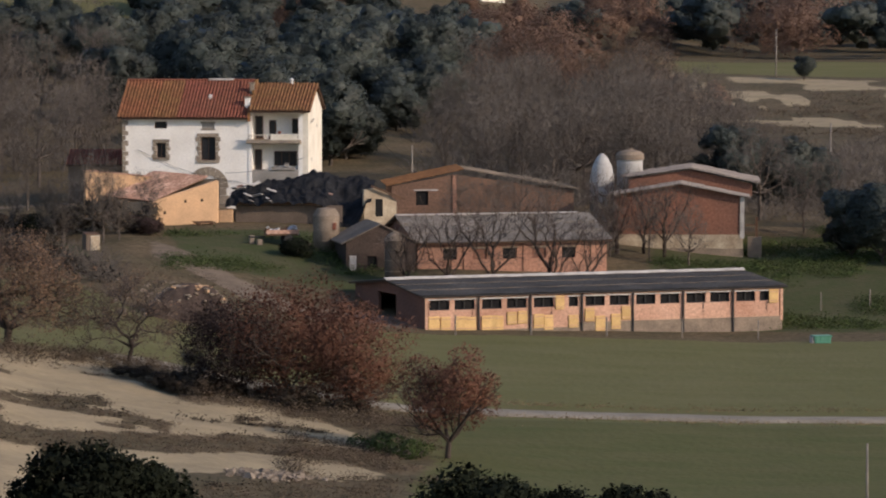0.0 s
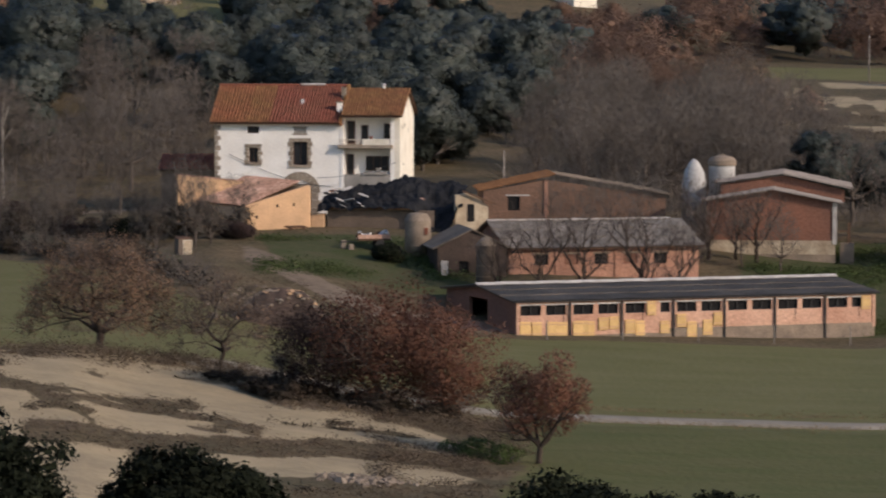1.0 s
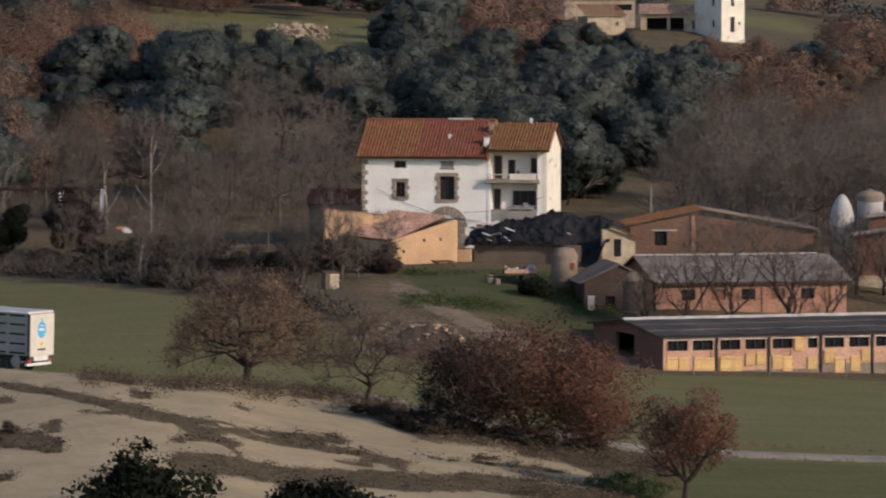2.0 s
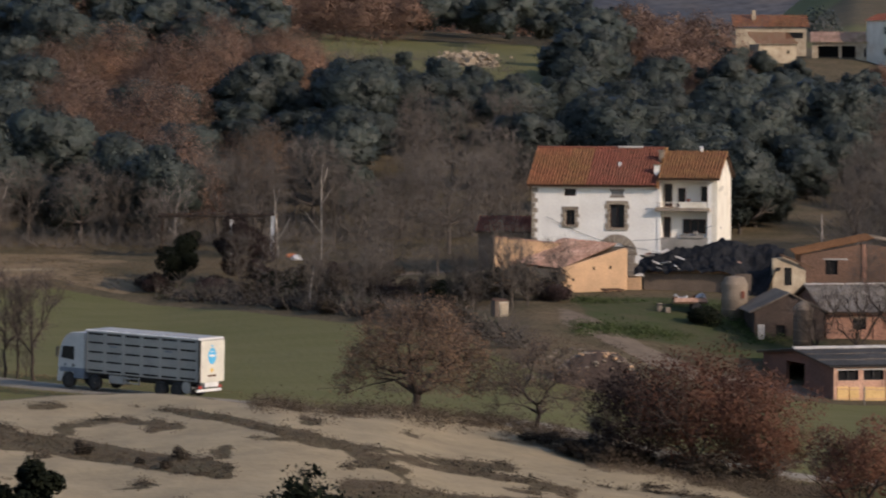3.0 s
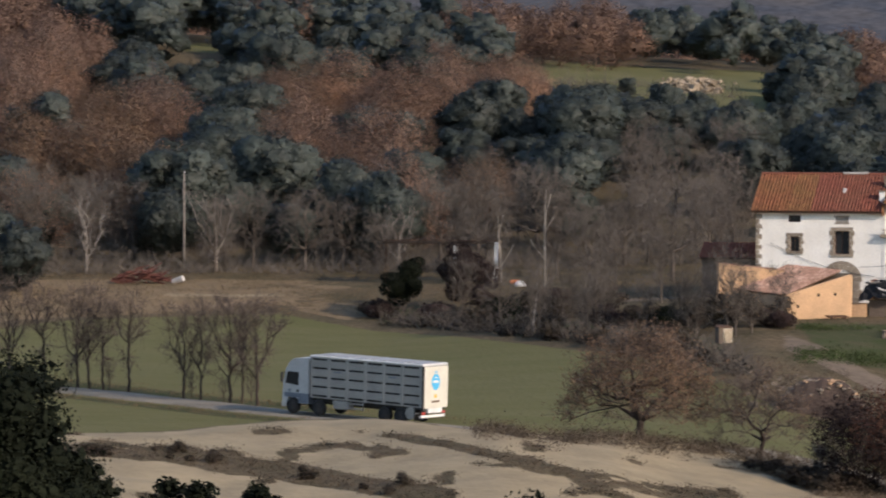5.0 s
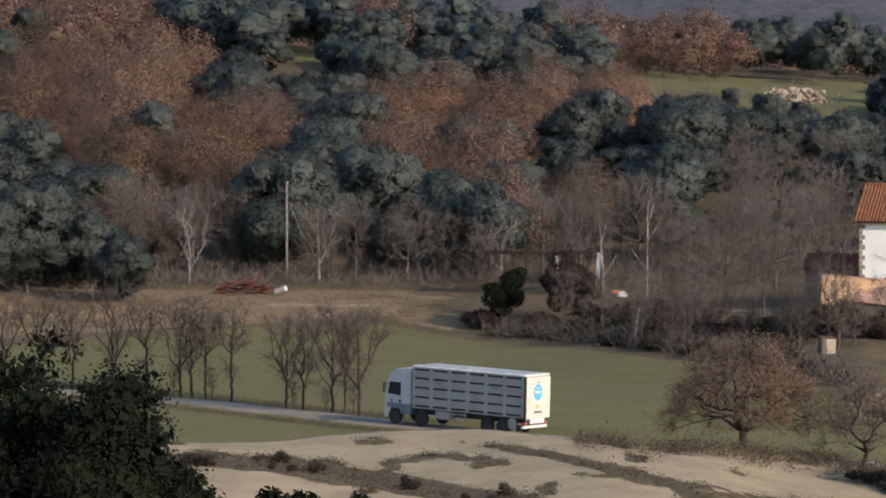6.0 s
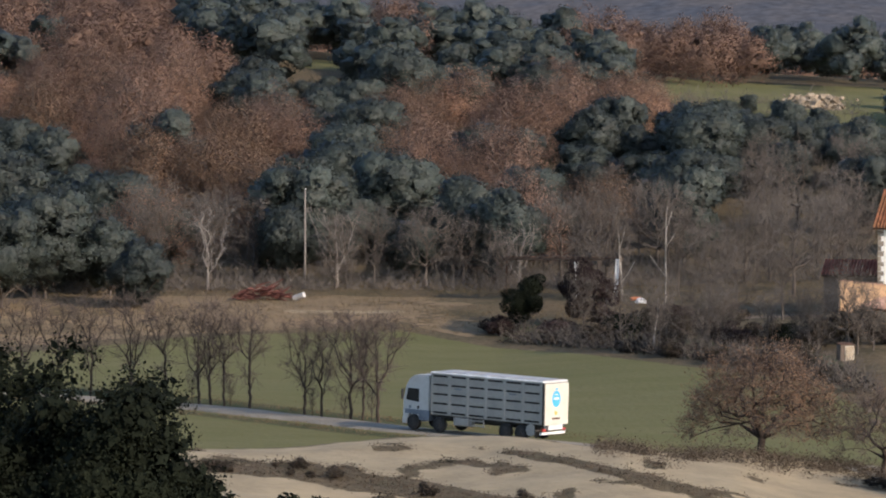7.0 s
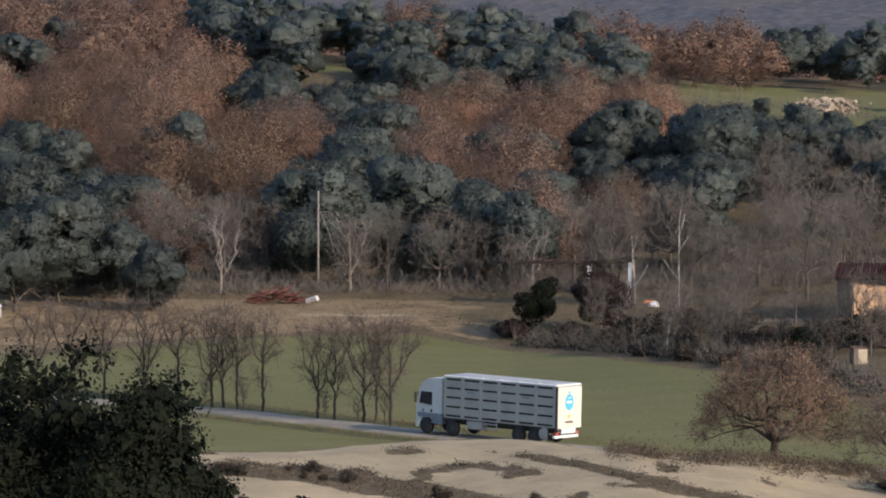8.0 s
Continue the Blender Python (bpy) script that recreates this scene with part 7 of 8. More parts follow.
def along_road(rng):
    i = rng.integers(4, len(road_line) - 2, 4500)
    px, py = np.array([p.x for p in road_line])[i], np.array([p.y for p in road_line])[i]
    s = rng.choice((-1, 1), len(i)) * (2.7 + rng.exponential(0.7, len(i)))
    k = (px < 60) & (px > -95)
    return (px + rng.normal(0, 0.8, len(i)) + s * 0.4)[k], (py + s)[k]


def behind_crest(rng):
    a = rng.uniform(-9.5, -1.0, 800)
    return polar(a, 199 + 3 * np.sin(a * 0.9) + rng.normal(3.6, 2.6, 800) - 5 * smooth(-4, -1, a))


def field_edge(rng):
    a = rng.uniform(-10.9, -5.2, 420)
    top = np.interp(a, [-20, -16, -12.6, -10, -8.2, -6.5, -5], [290, 304, 309, 290, 275, 262, 245])
    return polar(a, top + 3.5 + np.abs(rng.normal(0, 4.5, 420)))


def farm_green(rng):
    a = np.concatenate([rng.uniform(-4.4, -1.0, 1500), rng.uniform(3.0, 8.2, 5200)])
    d = np.concatenate([rng.uniform(262, 280, 1500), rng.uniform(259, 305, 5200)])
    x, y = polar(a, d)
    k = fbm(x, y, 7, 3, 55) > 0.5
    return x[k], y[k]


def wood_edge(rng):
    a, d = rng.uniform(-19.5, -5, 8000), rng.uniform(306, 350, 8000)
    x, y = polar(a, d)
    k = fbm(x, y, 12, 3, 56) > 0.45
    return x[k], y[k]


def marl_right(rng):
    a, d = rng.uniform(1.0, 8.0, 1500), rng.uniform(395, 478, 1500)
    x, y = polar(a, d)
    k = fbm(x, y * 0.8, 9, 4, 41) < 0.48
    return x[k], y[k]


def rubble_slope(rng):
    a, d = rng.uniform(-7.5, -3.6, 1500), rng.uniform(232, 262, 1500)
    x, y = polar(a, d)
    k = fbm(x, y, 6, 3, 58) > 0.45
    return x[k], y[k]


def thicket_foot(rng):
    return rng.uniform(-14, -1, 900), rng.normal(193.5, 1.6, 900)


tufts("dry_scrub", "low dark scrub in the gullies of the marl", on_marl, M_SCRUB_DARK, 31, (0.05, 0.25), 0.25, 16, size=0.08, upright=1.0)
tufts("scrub_clumps", "small dark tussocks at the edges of the marl", marl_clumps, M_BRAMBLE, 43, (0.12, 0.4), 0.22, 26, size=0.09, upright=1.0)
tufts("slope_grass", "rough brown grass and scrub at the end of the marl", marl_end, M_SCRUB_DARK, 45, (0.1, 0.4), 0.3, 24, "grass", 0.08, 0.9)
tufts("roadside_grass", "dry straw grass along the road banks", along_road, M_GRASS, 32, (0.05, 0.25), 0.3, 12, "grass", 0.08, 0.8)
tufts("bank_scrub", "brown bramble scrub on the bank behind the marl", behind_crest, M_SCRUB_DARK, 33, (0.2, 0.8), 0.3, 50, size=0.09, upright=0.8)
tufts("thicket_grass", "dry grass about the foot of the thicket", thicket_foot, M_SCRUB, 38, (0.1, 0.5), 0.25, 22, "grass", 0.08, 0.8)
tufts("hedge_scrub", "dark scrub along the upper edge of the field", field_edge, M_BRAMBLE, 34, (0.2, 0.9), 0.5, 14, size=0.2, upright=0.8)
tufts("green_weeds", "green weeds and brambles about the farmyard", farm_green, M_GREENSCRUB, 35, (0.15, 0.7), 0.5, 26, size=0.12, upright=0.8)
tufts("tall_dry_grass", "straw-brown rough grass below the wood", wood_edge, M_GRASS, 36, (0.1, 0.4), 0.5, 12, "grass", 0.09, 0.9)
tufts("slope_scrub", "dry scrub on the eroded slope beyond the farm", marl_right, M_SCRUB, 37, (0.2, 0.9), 0.6, 30, size=0.18)
tufts("rubble_weeds", "dry weeds on the rubble slope below the yard", rubble_slope, M_SCRUB, 39, (0.1, 0.4), 0.3, 20, size=0.08, upright=0.9)


def undergrowth(rng):
    a = np.concatenate([rng.uniform(-20, -5.2, 1500), rng.uniform(-0.4, 7.5, 800)])
    d = np.concatenate([337 + 143 * rng.random(1500) ** 1.7, rng.uniform(308, 400, 800)])
    return polar(a, d)


def brush(name, label, places, seed, tall, stems=16, spread=0.5, lean=0.8):
    """Leafless thin stems in one mesh of stuff."""
    rng = np.random.default_rng(seed)
    x, y = places(rng)
    z = height(x, y)
    b = np.repeat(np.stack([x, y, z], -1), stems, 0) + rng.normal(0, spread, (len(x) * stems, 3)) * (1, 1, 0)
    h = np.repeat(rng.uniform(0.4, 1.0, len(x)), stems) * rng.uniform(*tall, len(b))
    tip = b + rng.normal(0, lean, b.shape) * (1, 1, 0) + np.stack([h * 0, h * 0, h], -1)
    me = ribbons([(p, 0.016, q, 0.006) for p, q in zip(b, tip)], rng, M_TWIG, 1.4)
    tagged(new(name, me), label, "undergrowth", kind="stuff")


brush("undergrowth", "grey-brown leafless undergrowth at the foot of the wood", undergrowth, 40, (0.4, 3.2), 18, 0.9, 1.1)
brush("hedge_brush", "leafless brush along the upper edge of the field", field_edge, 41, (0.5, 2.2), 9, 0.6)

# dark brambles in the hedge
bramble = tree("bramble_bush", leafy_meshes(310, 1.9, 1.7, 2200, 0.16, M_BRAMBLE, 0.05, 0.02, 22, ragged=0.9, branchy=0, core=0.5, inner=0.3), stand(-41.5, 281.5), "dark leafless bramble bush in the field hedge", "bush", "hedge brambles")


def hedge():
    rng = random.Random(61)
    for k in range(30):
        a = rng.uniform(-10.7, -5.7)
        d = float(np.interp(a, [-20, -16, -12.6, -10, -8.2, -6.5, -5], [290, 304, 309, 290, 275, 262, 245])) + 3.0 + abs(rng.gauss(0, 5.0))
        put(bramble, d * math.sin(radians(a)), d * math.cos(radians(a)), rng.uniform(0, 6.3), rng.uniform(0.4, 0.95), rng.uniform(0.6, 1.1))
    for k in range(12):
        a = rng.uniform(-10.8, -5.6)
        d = float(np.interp(a, [-20, -16, -12.6, -10, -8.2, -6.5, -5], [290, 304, 309, 290, 275, 262, 245])) + 5.0 + rng.uniform(0, 14)
        put(bare[rng.randrange(4)], d * math.sin(radians(a)), d * math.cos(radians(a)), rng.uniform(0, 6.3), rng.uniform(0.45, 0.75))

    for x, y, s in ((-25.6, 281.3, 1.2), (-23.0, 281.8, 1.0), (-27.9, 279.6, 1.3), (-29.5, 277.0, 1.2), (-24.4, 278.0, 0.8)):
        put(bramble, x, y, x, s, 1.1)
    # brambles about the foot of the thicket and under the oaks
    for k in range(26):
        x = rng.uniform(-15.5, -1.5)
        put(bramble, x, 194.2 + rng.gauss(0, 1.0) + (1.2 if x < -11 else 0), rng.uniform(0, 6.3), rng.uniform(0.4, 0.85), rng.uniform(0.6, 0.9))
    for k in range(24):
        a = rng.uniform(-5.2, -2.3)
        d = 201.5 + rng.gauss(0, 1.0) - 1.4 * (a + 5.2)
        put(bramble, d * math.sin(radians(a)), d * math.cos(radians(a)), rng.uniform(0, 6.3), rng.uniform(0.3, 0.55), rng.uniform(0.5, 0.8))
    # low bushes in the largest streak of scrub on the marl
    A, lo, hi = zip(*STREAKS[2])
    for k in range(22):
        a = rng.uniform(-17, -9.8)
        d = float(np.interp(a, A, lo)) * 0.5 + float(np.interp(a, A, hi)) * 0.5 + rng.uniform(-2, 2)
        put(bramble, d * math.sin(radians(a)), d * math.cos(radians(a)), rng.uniform(0, 6.3), rng.uniform(0.16, 0.42), 0.9)


hedge()


def rocks(name, label, places, seed, size, material):
    """Loose angular stones in one mesh of stuff."""
    rng = np.random.default_rng(seed)
    x, y, lift = places(rng)
    z = height(x, y) + lift
    base = np.array([(-1, -1, -0.6), (1, -1, -0.6), (1, 1, -0.6), (-1, 1, -0.6), (-0.7, -0.7, 0.6), (0.7, -0.7, 0.6), (0.7, 0.7, 0.6), (-0.7, 0.7, 0.6)])
    faces = np.array([(0, 3, 2, 1), (4, 5, 6, 7), (0, 1, 5, 4), (1, 2, 6, 5), (2, 3, 7, 6), (3, 0, 4, 7)])
    V, Q = [], []
    for i in range(len(x)):
        s = size * rng.lognormal(0, 0.45)
        v = base * rng.uniform(0.6, 1.2, (8, 3)) * s * rng.uniform(0.6, 1.2, 3)
        m = np.array(Euler(rng.uniform(-0.5, 0.5, 3) + (0, 0, rng.uniform(0, 6.3))).to_matrix())
        V.append(v @ m.T + (x[i], y[i], z[i]))
        Q.append(faces + 8 * i)
    tagged(new(name, mesh_np(name, np.concatenate(V), np.concatenate(Q), material)), label, "stones", kind="stuff")


def stones_by_marl(rng):
    a, d = rng.normal(-2.75, 0.33, 420), rng.normal(165.4, 0.8, 420)
    return (*polar(a, d), 0.05)


def stones_on_slope(rng):
    a, d = rng.uniform(-5.2, -3.6, 150), rng.uniform(240, 256, 150)
    return (*polar(a, d), 0.05)


def stones_in_far_bank(rng):
    u = rng.random(300)
    return -49.5 + rng.normal(0, 1.7, 300), 462 + u * 3.0 + rng.normal(0, 0.5, 300), 0.1 + u * 1.3


rocks("stone_heap", "heap of pale field stones on the marl", stones_by_marl, 71, 0.085, M_ROCK)
rocks("rubble_stones", "pale rubble scattered on the slope below the yard", stones_on_slope, 72, 0.13, M_ROCK)
rocks("bank_stones", "pale stones in the eroded bank of the upper field", stones_in_far_bank, 73, 0.22, M_STONE_PALE)


# ---- things about the farm ----
def build_rubble_wall():
    """The heap of building rubble, its earth darkened for the shade on the steep face."""
    x0, y0 = -16.5, 240.3
    g = ground_z(x0, y0)
    w = thing("rubble_heap", at(x0, y0, g, 4), "heap of demolition rubble, its steep face's shade painted as dark earth", "rubble")
    rng = random.Random(12)
    nx, ny = 36, 14
    V = []
    for j in range(ny + 1):
        for i in range(nx + 1):
            u, v = i / nx * 6.4 - 3.6, j / ny * 5 - 1.2
            env = max(0.0, 1 - abs((u + 0.4) / 3.3) ** 3) * min(1, max(0, (v + 1.1) / 0.9)) * min(1, max(0.0, (3.8 - v) / 2.0))
            V.append((u, v, -0.4 + 2.7 * env + 0.35 * noise.noise((u * 1.3, v * 1.3, 2)) * (0.3 + env)))
    Q = [(j * (nx + 1) + i, j * (nx + 1) + i + 1, (j + 1) * (nx + 1) + i + 1, (j + 1) * (nx + 1) + i) for j in range(ny) for i in range(nx)]
    part("earth", mesh_np("earth", np.array(V), np.array(Q), M_SHADE_BROWN, True), None, w)
    for k in range(130):
        u, v = rng.uniform(-3.4, 2.4), rng.uniform(-0.5, 1.6)
        env = max(0.0, 1 - abs((u + 0.4) / 3.3) ** 3) * min(1, max(0, (v + 1.1) / 0.9))
        s = rng.uniform(0.06, 0.2)
        part("stone", boxes((-s, -s * 0.7, -s * 0.5, s, s * 0.7, s * 0.5), bevel=s * 0.2), rng.choice((M_ROCK, M_ROCK, M_STONE, M_ADOBE, M_CONCRETE)), w).matrix_basis = pose(u, v, -0.4 + 2.7 * env, rng.uniform(-30, 30), rng.uniform(-30, 30), rng.uniform(0, 180))


def build_hut():
    x, y = -26.2, 268.6
    h = thing("small_hut", at(x, y, ground_z(x, y), 25) @ Matrix.Scale(0.68, 4), "small brick hut with a pale plank door", "hut")
    part("wall", boxes((-0.5, 0.06, -0.3, -0.0, 1.4, 1.75), (0.0, 0.06, 1.62, 1.1, 1.4, 1.75), (1.0, 0.06, -0.3, 1.1, 1.4, 1.62), (0, 1.3, -0.3, 1.0, 1.4, 1.62)), M_CONCRETE_BROWN, h)
    d = part("door", boxes((0.0, -0.02, -0.05, 1.0, 0.05, 1.62), bevel=0.01), M_CREAM, h, "pale plank door")
    for k in range(5):
        part("plank", boxes((0.03 + k * 0.19, -0.035, 0.0, 0.2 + k * 0.19, -0.02, 1.58)), M_CREAM_STAIN_SHADE, d)
    part("roof", slope_slab(-0.52, 1.15, 0.05, 1.78, 1.5, 1.95, 0.07), M_WOOD, h)


def build_cart():
    x, y = -12.4, 275.8
    c = thing("farm_trailer", at(x, y, ground_z(x, y), 12), "old farm trailer loaded with junk in the weeds", "trailer")
    part("bed", boxes((-1.2, -0.6, 0.7, 1.3, 0.6, 0.85), bevel=0.02), M_WOOD, c)
    part("side_board", boxes((-1.2, -0.62, 0.85, 1.3, -0.56, 1.15)), M_TILE_PALE, c)
    part("drawbar", boxes((-2.4, -0.05, 0.55, -1.2, 0.05, 0.65)), M_CHASSIS, c)
    for s in (-1, 1):
        part("wheel", lathe([(0.2, -0.1), (0.38, -0.1), (0.4, 0.0), (0.38, 0.1), (0.2, 0.1)], 18), M_RUBBER, c, "black tyre").matrix_basis = Matrix.Translation((0.5, s * 0.7, 0.38)) @ Matrix.Rotation(math.pi / 2, 4, "X")
    rng = random.Random(3)
    for k in range(12):
        s = rng.uniform(0.15, 0.4)
        part("junk", boxes((-s, -s * 0.5, -0.06, s, s * 0.5, 0.06)), rng.choice((M_WHITE, M_IRON, M_CAP, M_WOOD)), c).matrix_basis = pose(rng.uniform(-1.1, 1.2), rng.uniform(-0.4, 0.4), 0.95 + rng.uniform(0, 0.3), rng.uniform(-40, 40), rng.uniform(-40, 40), rng.uniform(0, 180))
    for x2, y2, s in ((-14.6, 275.5, 0.9), (-14.0, 275.2, 0.6)):
        b = thing("plaster_block", at(x2, y2, ground_z(x2, y2), 20), "pale broken plaster block in the weeds", "rubble", "plaster blocks")
        part("block", boxes((-0.2, -0.16, -0.1, 0.2, 0.16, s * 0.7), bevel=0.05), M_ROCK, b)


def build_porch():
    """White posts of a ruined porch under the trees."""
    for k, (x, y, z0, z1, lean) in enumerate(((-55.4, 320.2, 6.2, 10.0, 0), (-51.9, 320.8, 6.0, 10.2, 2))):
        g = ground_z(x, y)
        p = thing("porch_post", at(x, y, g), "whitewashed square post of a ruined porch", "post", "porch posts")
        part("shaft", boxes((-0.17, -0.17, -0.4, 0.17, 0.17, z1 - g), bevel=0.03), M_WHITE, p).matrix_basis = pose(0, 0, 0, 0, lean, 10)
        part("foot", boxes((-0.25, -0.25, -0.4, 0.25, 0.25, 0.25), bevel=0.03), M_CONCRETE, p)
    g = ground_z(-57.5, 321)
    r = thing("porch_roof", at(-57.6, 320.6, 10.05, 8), "dark sagging porch beam with brush laid over it", "roof")
    part("beam", boxes((-4.5, -0.15, 0.0, 6.2, 0.15, 0.25), bevel=0.04), M_BARK_DARK, r)
    part("beam", boxes((-4.5, 2.5, 0.0, 6.2, 2.8, 0.25), bevel=0.04), M_WOOD, r)
    for k in range(22):
        part("rafter", boxes((-0.06, -0.5, 0.25, 0.06, 3.2, 0.36)), M_BARK_DARK, r).matrix_basis = pose(-4.4 + k * 0.49, 0, 0.02 * (k % 3), 0, 0, (k * 37 % 11) - 5)
    part("prop", boxes((-4.4, 2.5, -4.5, -4.2, 2.8, 0.0), (5.8, 2.5, -4.5, 6.0, 2.8, 0.0)), M_WOOD, r)
    # pale birch-like trunks
    for x, y, h, lean, s in ((-47.0, 318.5, 9.2, -8, 1), (-51.3, 320.4, 7.0, 5, 2), (-42.4, 280.8, 4.6, 3, 3)):
        rng = np.random.default_rng(s)
        segs, tips = [], []
        grow(rng, np.array([0, 0, -0.3]), np.array([0, 0, 1.0]), h * 0.72, 0.085, 2, segs, tips, 0.5, 0.5, (2, 3), 0.3, 5, 0.012, 0.05)
        t = thing("pale_trunk_tree", at(x, y, ground_z(x, y), s * 50), "slender leafless tree with pale patchy bark", "tree", "pale-barked trees")
        part("trunk", tubes([q for q in segs if q[1] > 0.03], 6, M_BARK_WHITE), None, t)
        part("crown", ribbons([q for q in segs if q[1] <= 0.03], rng, M_TWIG, 1.5), None, t)
    x, y = -49.3, 318.6
    s = thing("tarpaulin_heap", at(x, y, ground_z(x, y), 15), "heap of white and orange plastic sheeting under trees", "tarpaulin")
    part("white_sheet", lathe([(0.5, -0.1), (0.55, 0.15), (0.3, 0.42), (0.05, 0.5)], 9), M_WHITE, s)
    part("orange_sheet", boxes((-0.9, 0.3, 0.2, 0.1, 0.8, 0.55), bevel=0.12), M_ORANGE, s, "faded orange sheet")


def build_poles():
    for x, y, h, r, lab in ((-82.9, 329.7, 9.3, 0.11, "tall pale utility pole before the wood"), (18.75, 158.9, 3.1, 0.06, "thin wooden post in the field"), (37.0, 345.0, 6.0, 0.09, "wooden pole beyond the farm"), (-2.6, 306.0, 5.0, 0.08, "wooden pole behind the barns"), (46.0, 500.0, 6.5, 0.1, "wooden pole in the far field")):
        p = thing("utility_pole", at(x, y, ground_z(x, y)), lab, "pole", "poles")
        part("shaft", lathe([(r, -0.5), (r * 0.95, h * 0.5), (r * 0.7, h)], 10), M_BARK_PALE, p, smooth_faces=True)
        if h > 6 and r >= 0.1:
            part("insulator", lathe([(0.04, h), (0.06, h + 0.06), (0.03, h + 0.15)], 8, at=(0.05, 0, 0)), M_WHITE, p)
    x, y = -104.0, 300.0
    p = thing("sign_post", at(x, y, ground_z(x, y)) @ Matrix.Scale(0.85, 4), "short white post with a small cross board", "post")
    part("shaft", boxes((-0.04, -0.04, -0.3, 0.04, 0.04, 1.4), bevel=0.01), M_WHITE, p)
    part("arm", boxes((-0.18, -0.07, 1.12, 0.18, -0.042, 1.22)), M_WHITE, p)
    rng = random.Random(5)
    base = None
    for k in range(16):
        a, d = -2.0 + k * 0.62 + rng.uniform(-0.1, 0.1), 266 + (k % 3)
        if k < 5:
            a, d = 0.2 + k * 1.2, 247.6 + k * 1.9 - 2.2
        if 5 <= k < 9:
            a = 3.0 + (k - 5) * 0.5
        x, y = float(polar(a, d)[0]), float(polar(a, d)[1])
        if base is None:
            base = thing("fence_post", at(x, y, ground_z(x, y)), "thin weathered wooden fence post", "fence post", "fence posts")
            part("shaft", boxes((-0.04, -0.04, -0.3, 0.04, 0.04, 1.35), bevel=0.008), M_BARK_PALE, base)
        else:
            copy_thing(base, at(x, y, ground_z(x, y), rng.uniform(0, 90)))


def build_log_pile():
    x, y = -83.4, 316.6
    w = thing("log_pile", at(x, y, ground_z(x, y), 14), "pile of reddish cut branches and a sawn log", "log pile")
    rng = random.Random(6)
    for k in range(70):
        L = rng.uniform(0.8, 2.2)
        u = rng.uniform(-2.4, 2.2)
        part("branch", lathe([(rng.uniform(0.06, 0.14), 0), (0.04, L)], 5), M_REDWOOD, w).matrix_basis = pose(u - 0.6, rng.uniform(-0.8, 0.8), 0.15 + rng.uniform(0, 1.3) * (1 - abs(u) / 3), rng.uniform(60, 110), rng.uniform(-20, 20), rng.uniform(40, 140))
    part("sawn_log", lathe([(0.28, 0), (0.26, 1.1)], 14), M_CAP, w, "pale sawn log").matrix_basis = pose(2.7, -0.3, 0.15, 70, 0, 60)


def build_bin():
    x, y = 26.1, 248.6
    b = thing("waste_container", at(x, y, ground_z(x, y) - 0.25, 12) @ Matrix.Scale(0.85, 4), "green plastic waste container beside the shed", "container")
    bm = boxes((-0.72, -0.5, 0.15, 0.72, 0.5, 0.85))
    for v in bm.verts:
        if v.co.z < 0.4:
            v.co.x *= 0.88
            v.co.y *= 0.85
    part("body", bm, M_GREENPLASTIC, b)
    part("rim", boxes((-0.78, -0.56, 0.85, 0.78, 0.56, 0.92), bevel=0.02), M_GREENPLASTIC, b)
    for k in range(4):
        part("rib", boxes((-0.55 + k * 0.34, -0.53, 0.3, -0.5 + k * 0.34, -0.47, 0.85)), M_GREENPLASTIC, b)
    for sx in (-0.5, 0.5):
        part("foot", boxes((sx - 0.08, -0.4, -0.05, sx + 0.08, 0.4, 0.15)), M_CHASSIS, b)
    part("side_plate", boxes((-0.86, -0.4, 0.1, -0.8, 0.4, 0.8)), M_CAP, b)


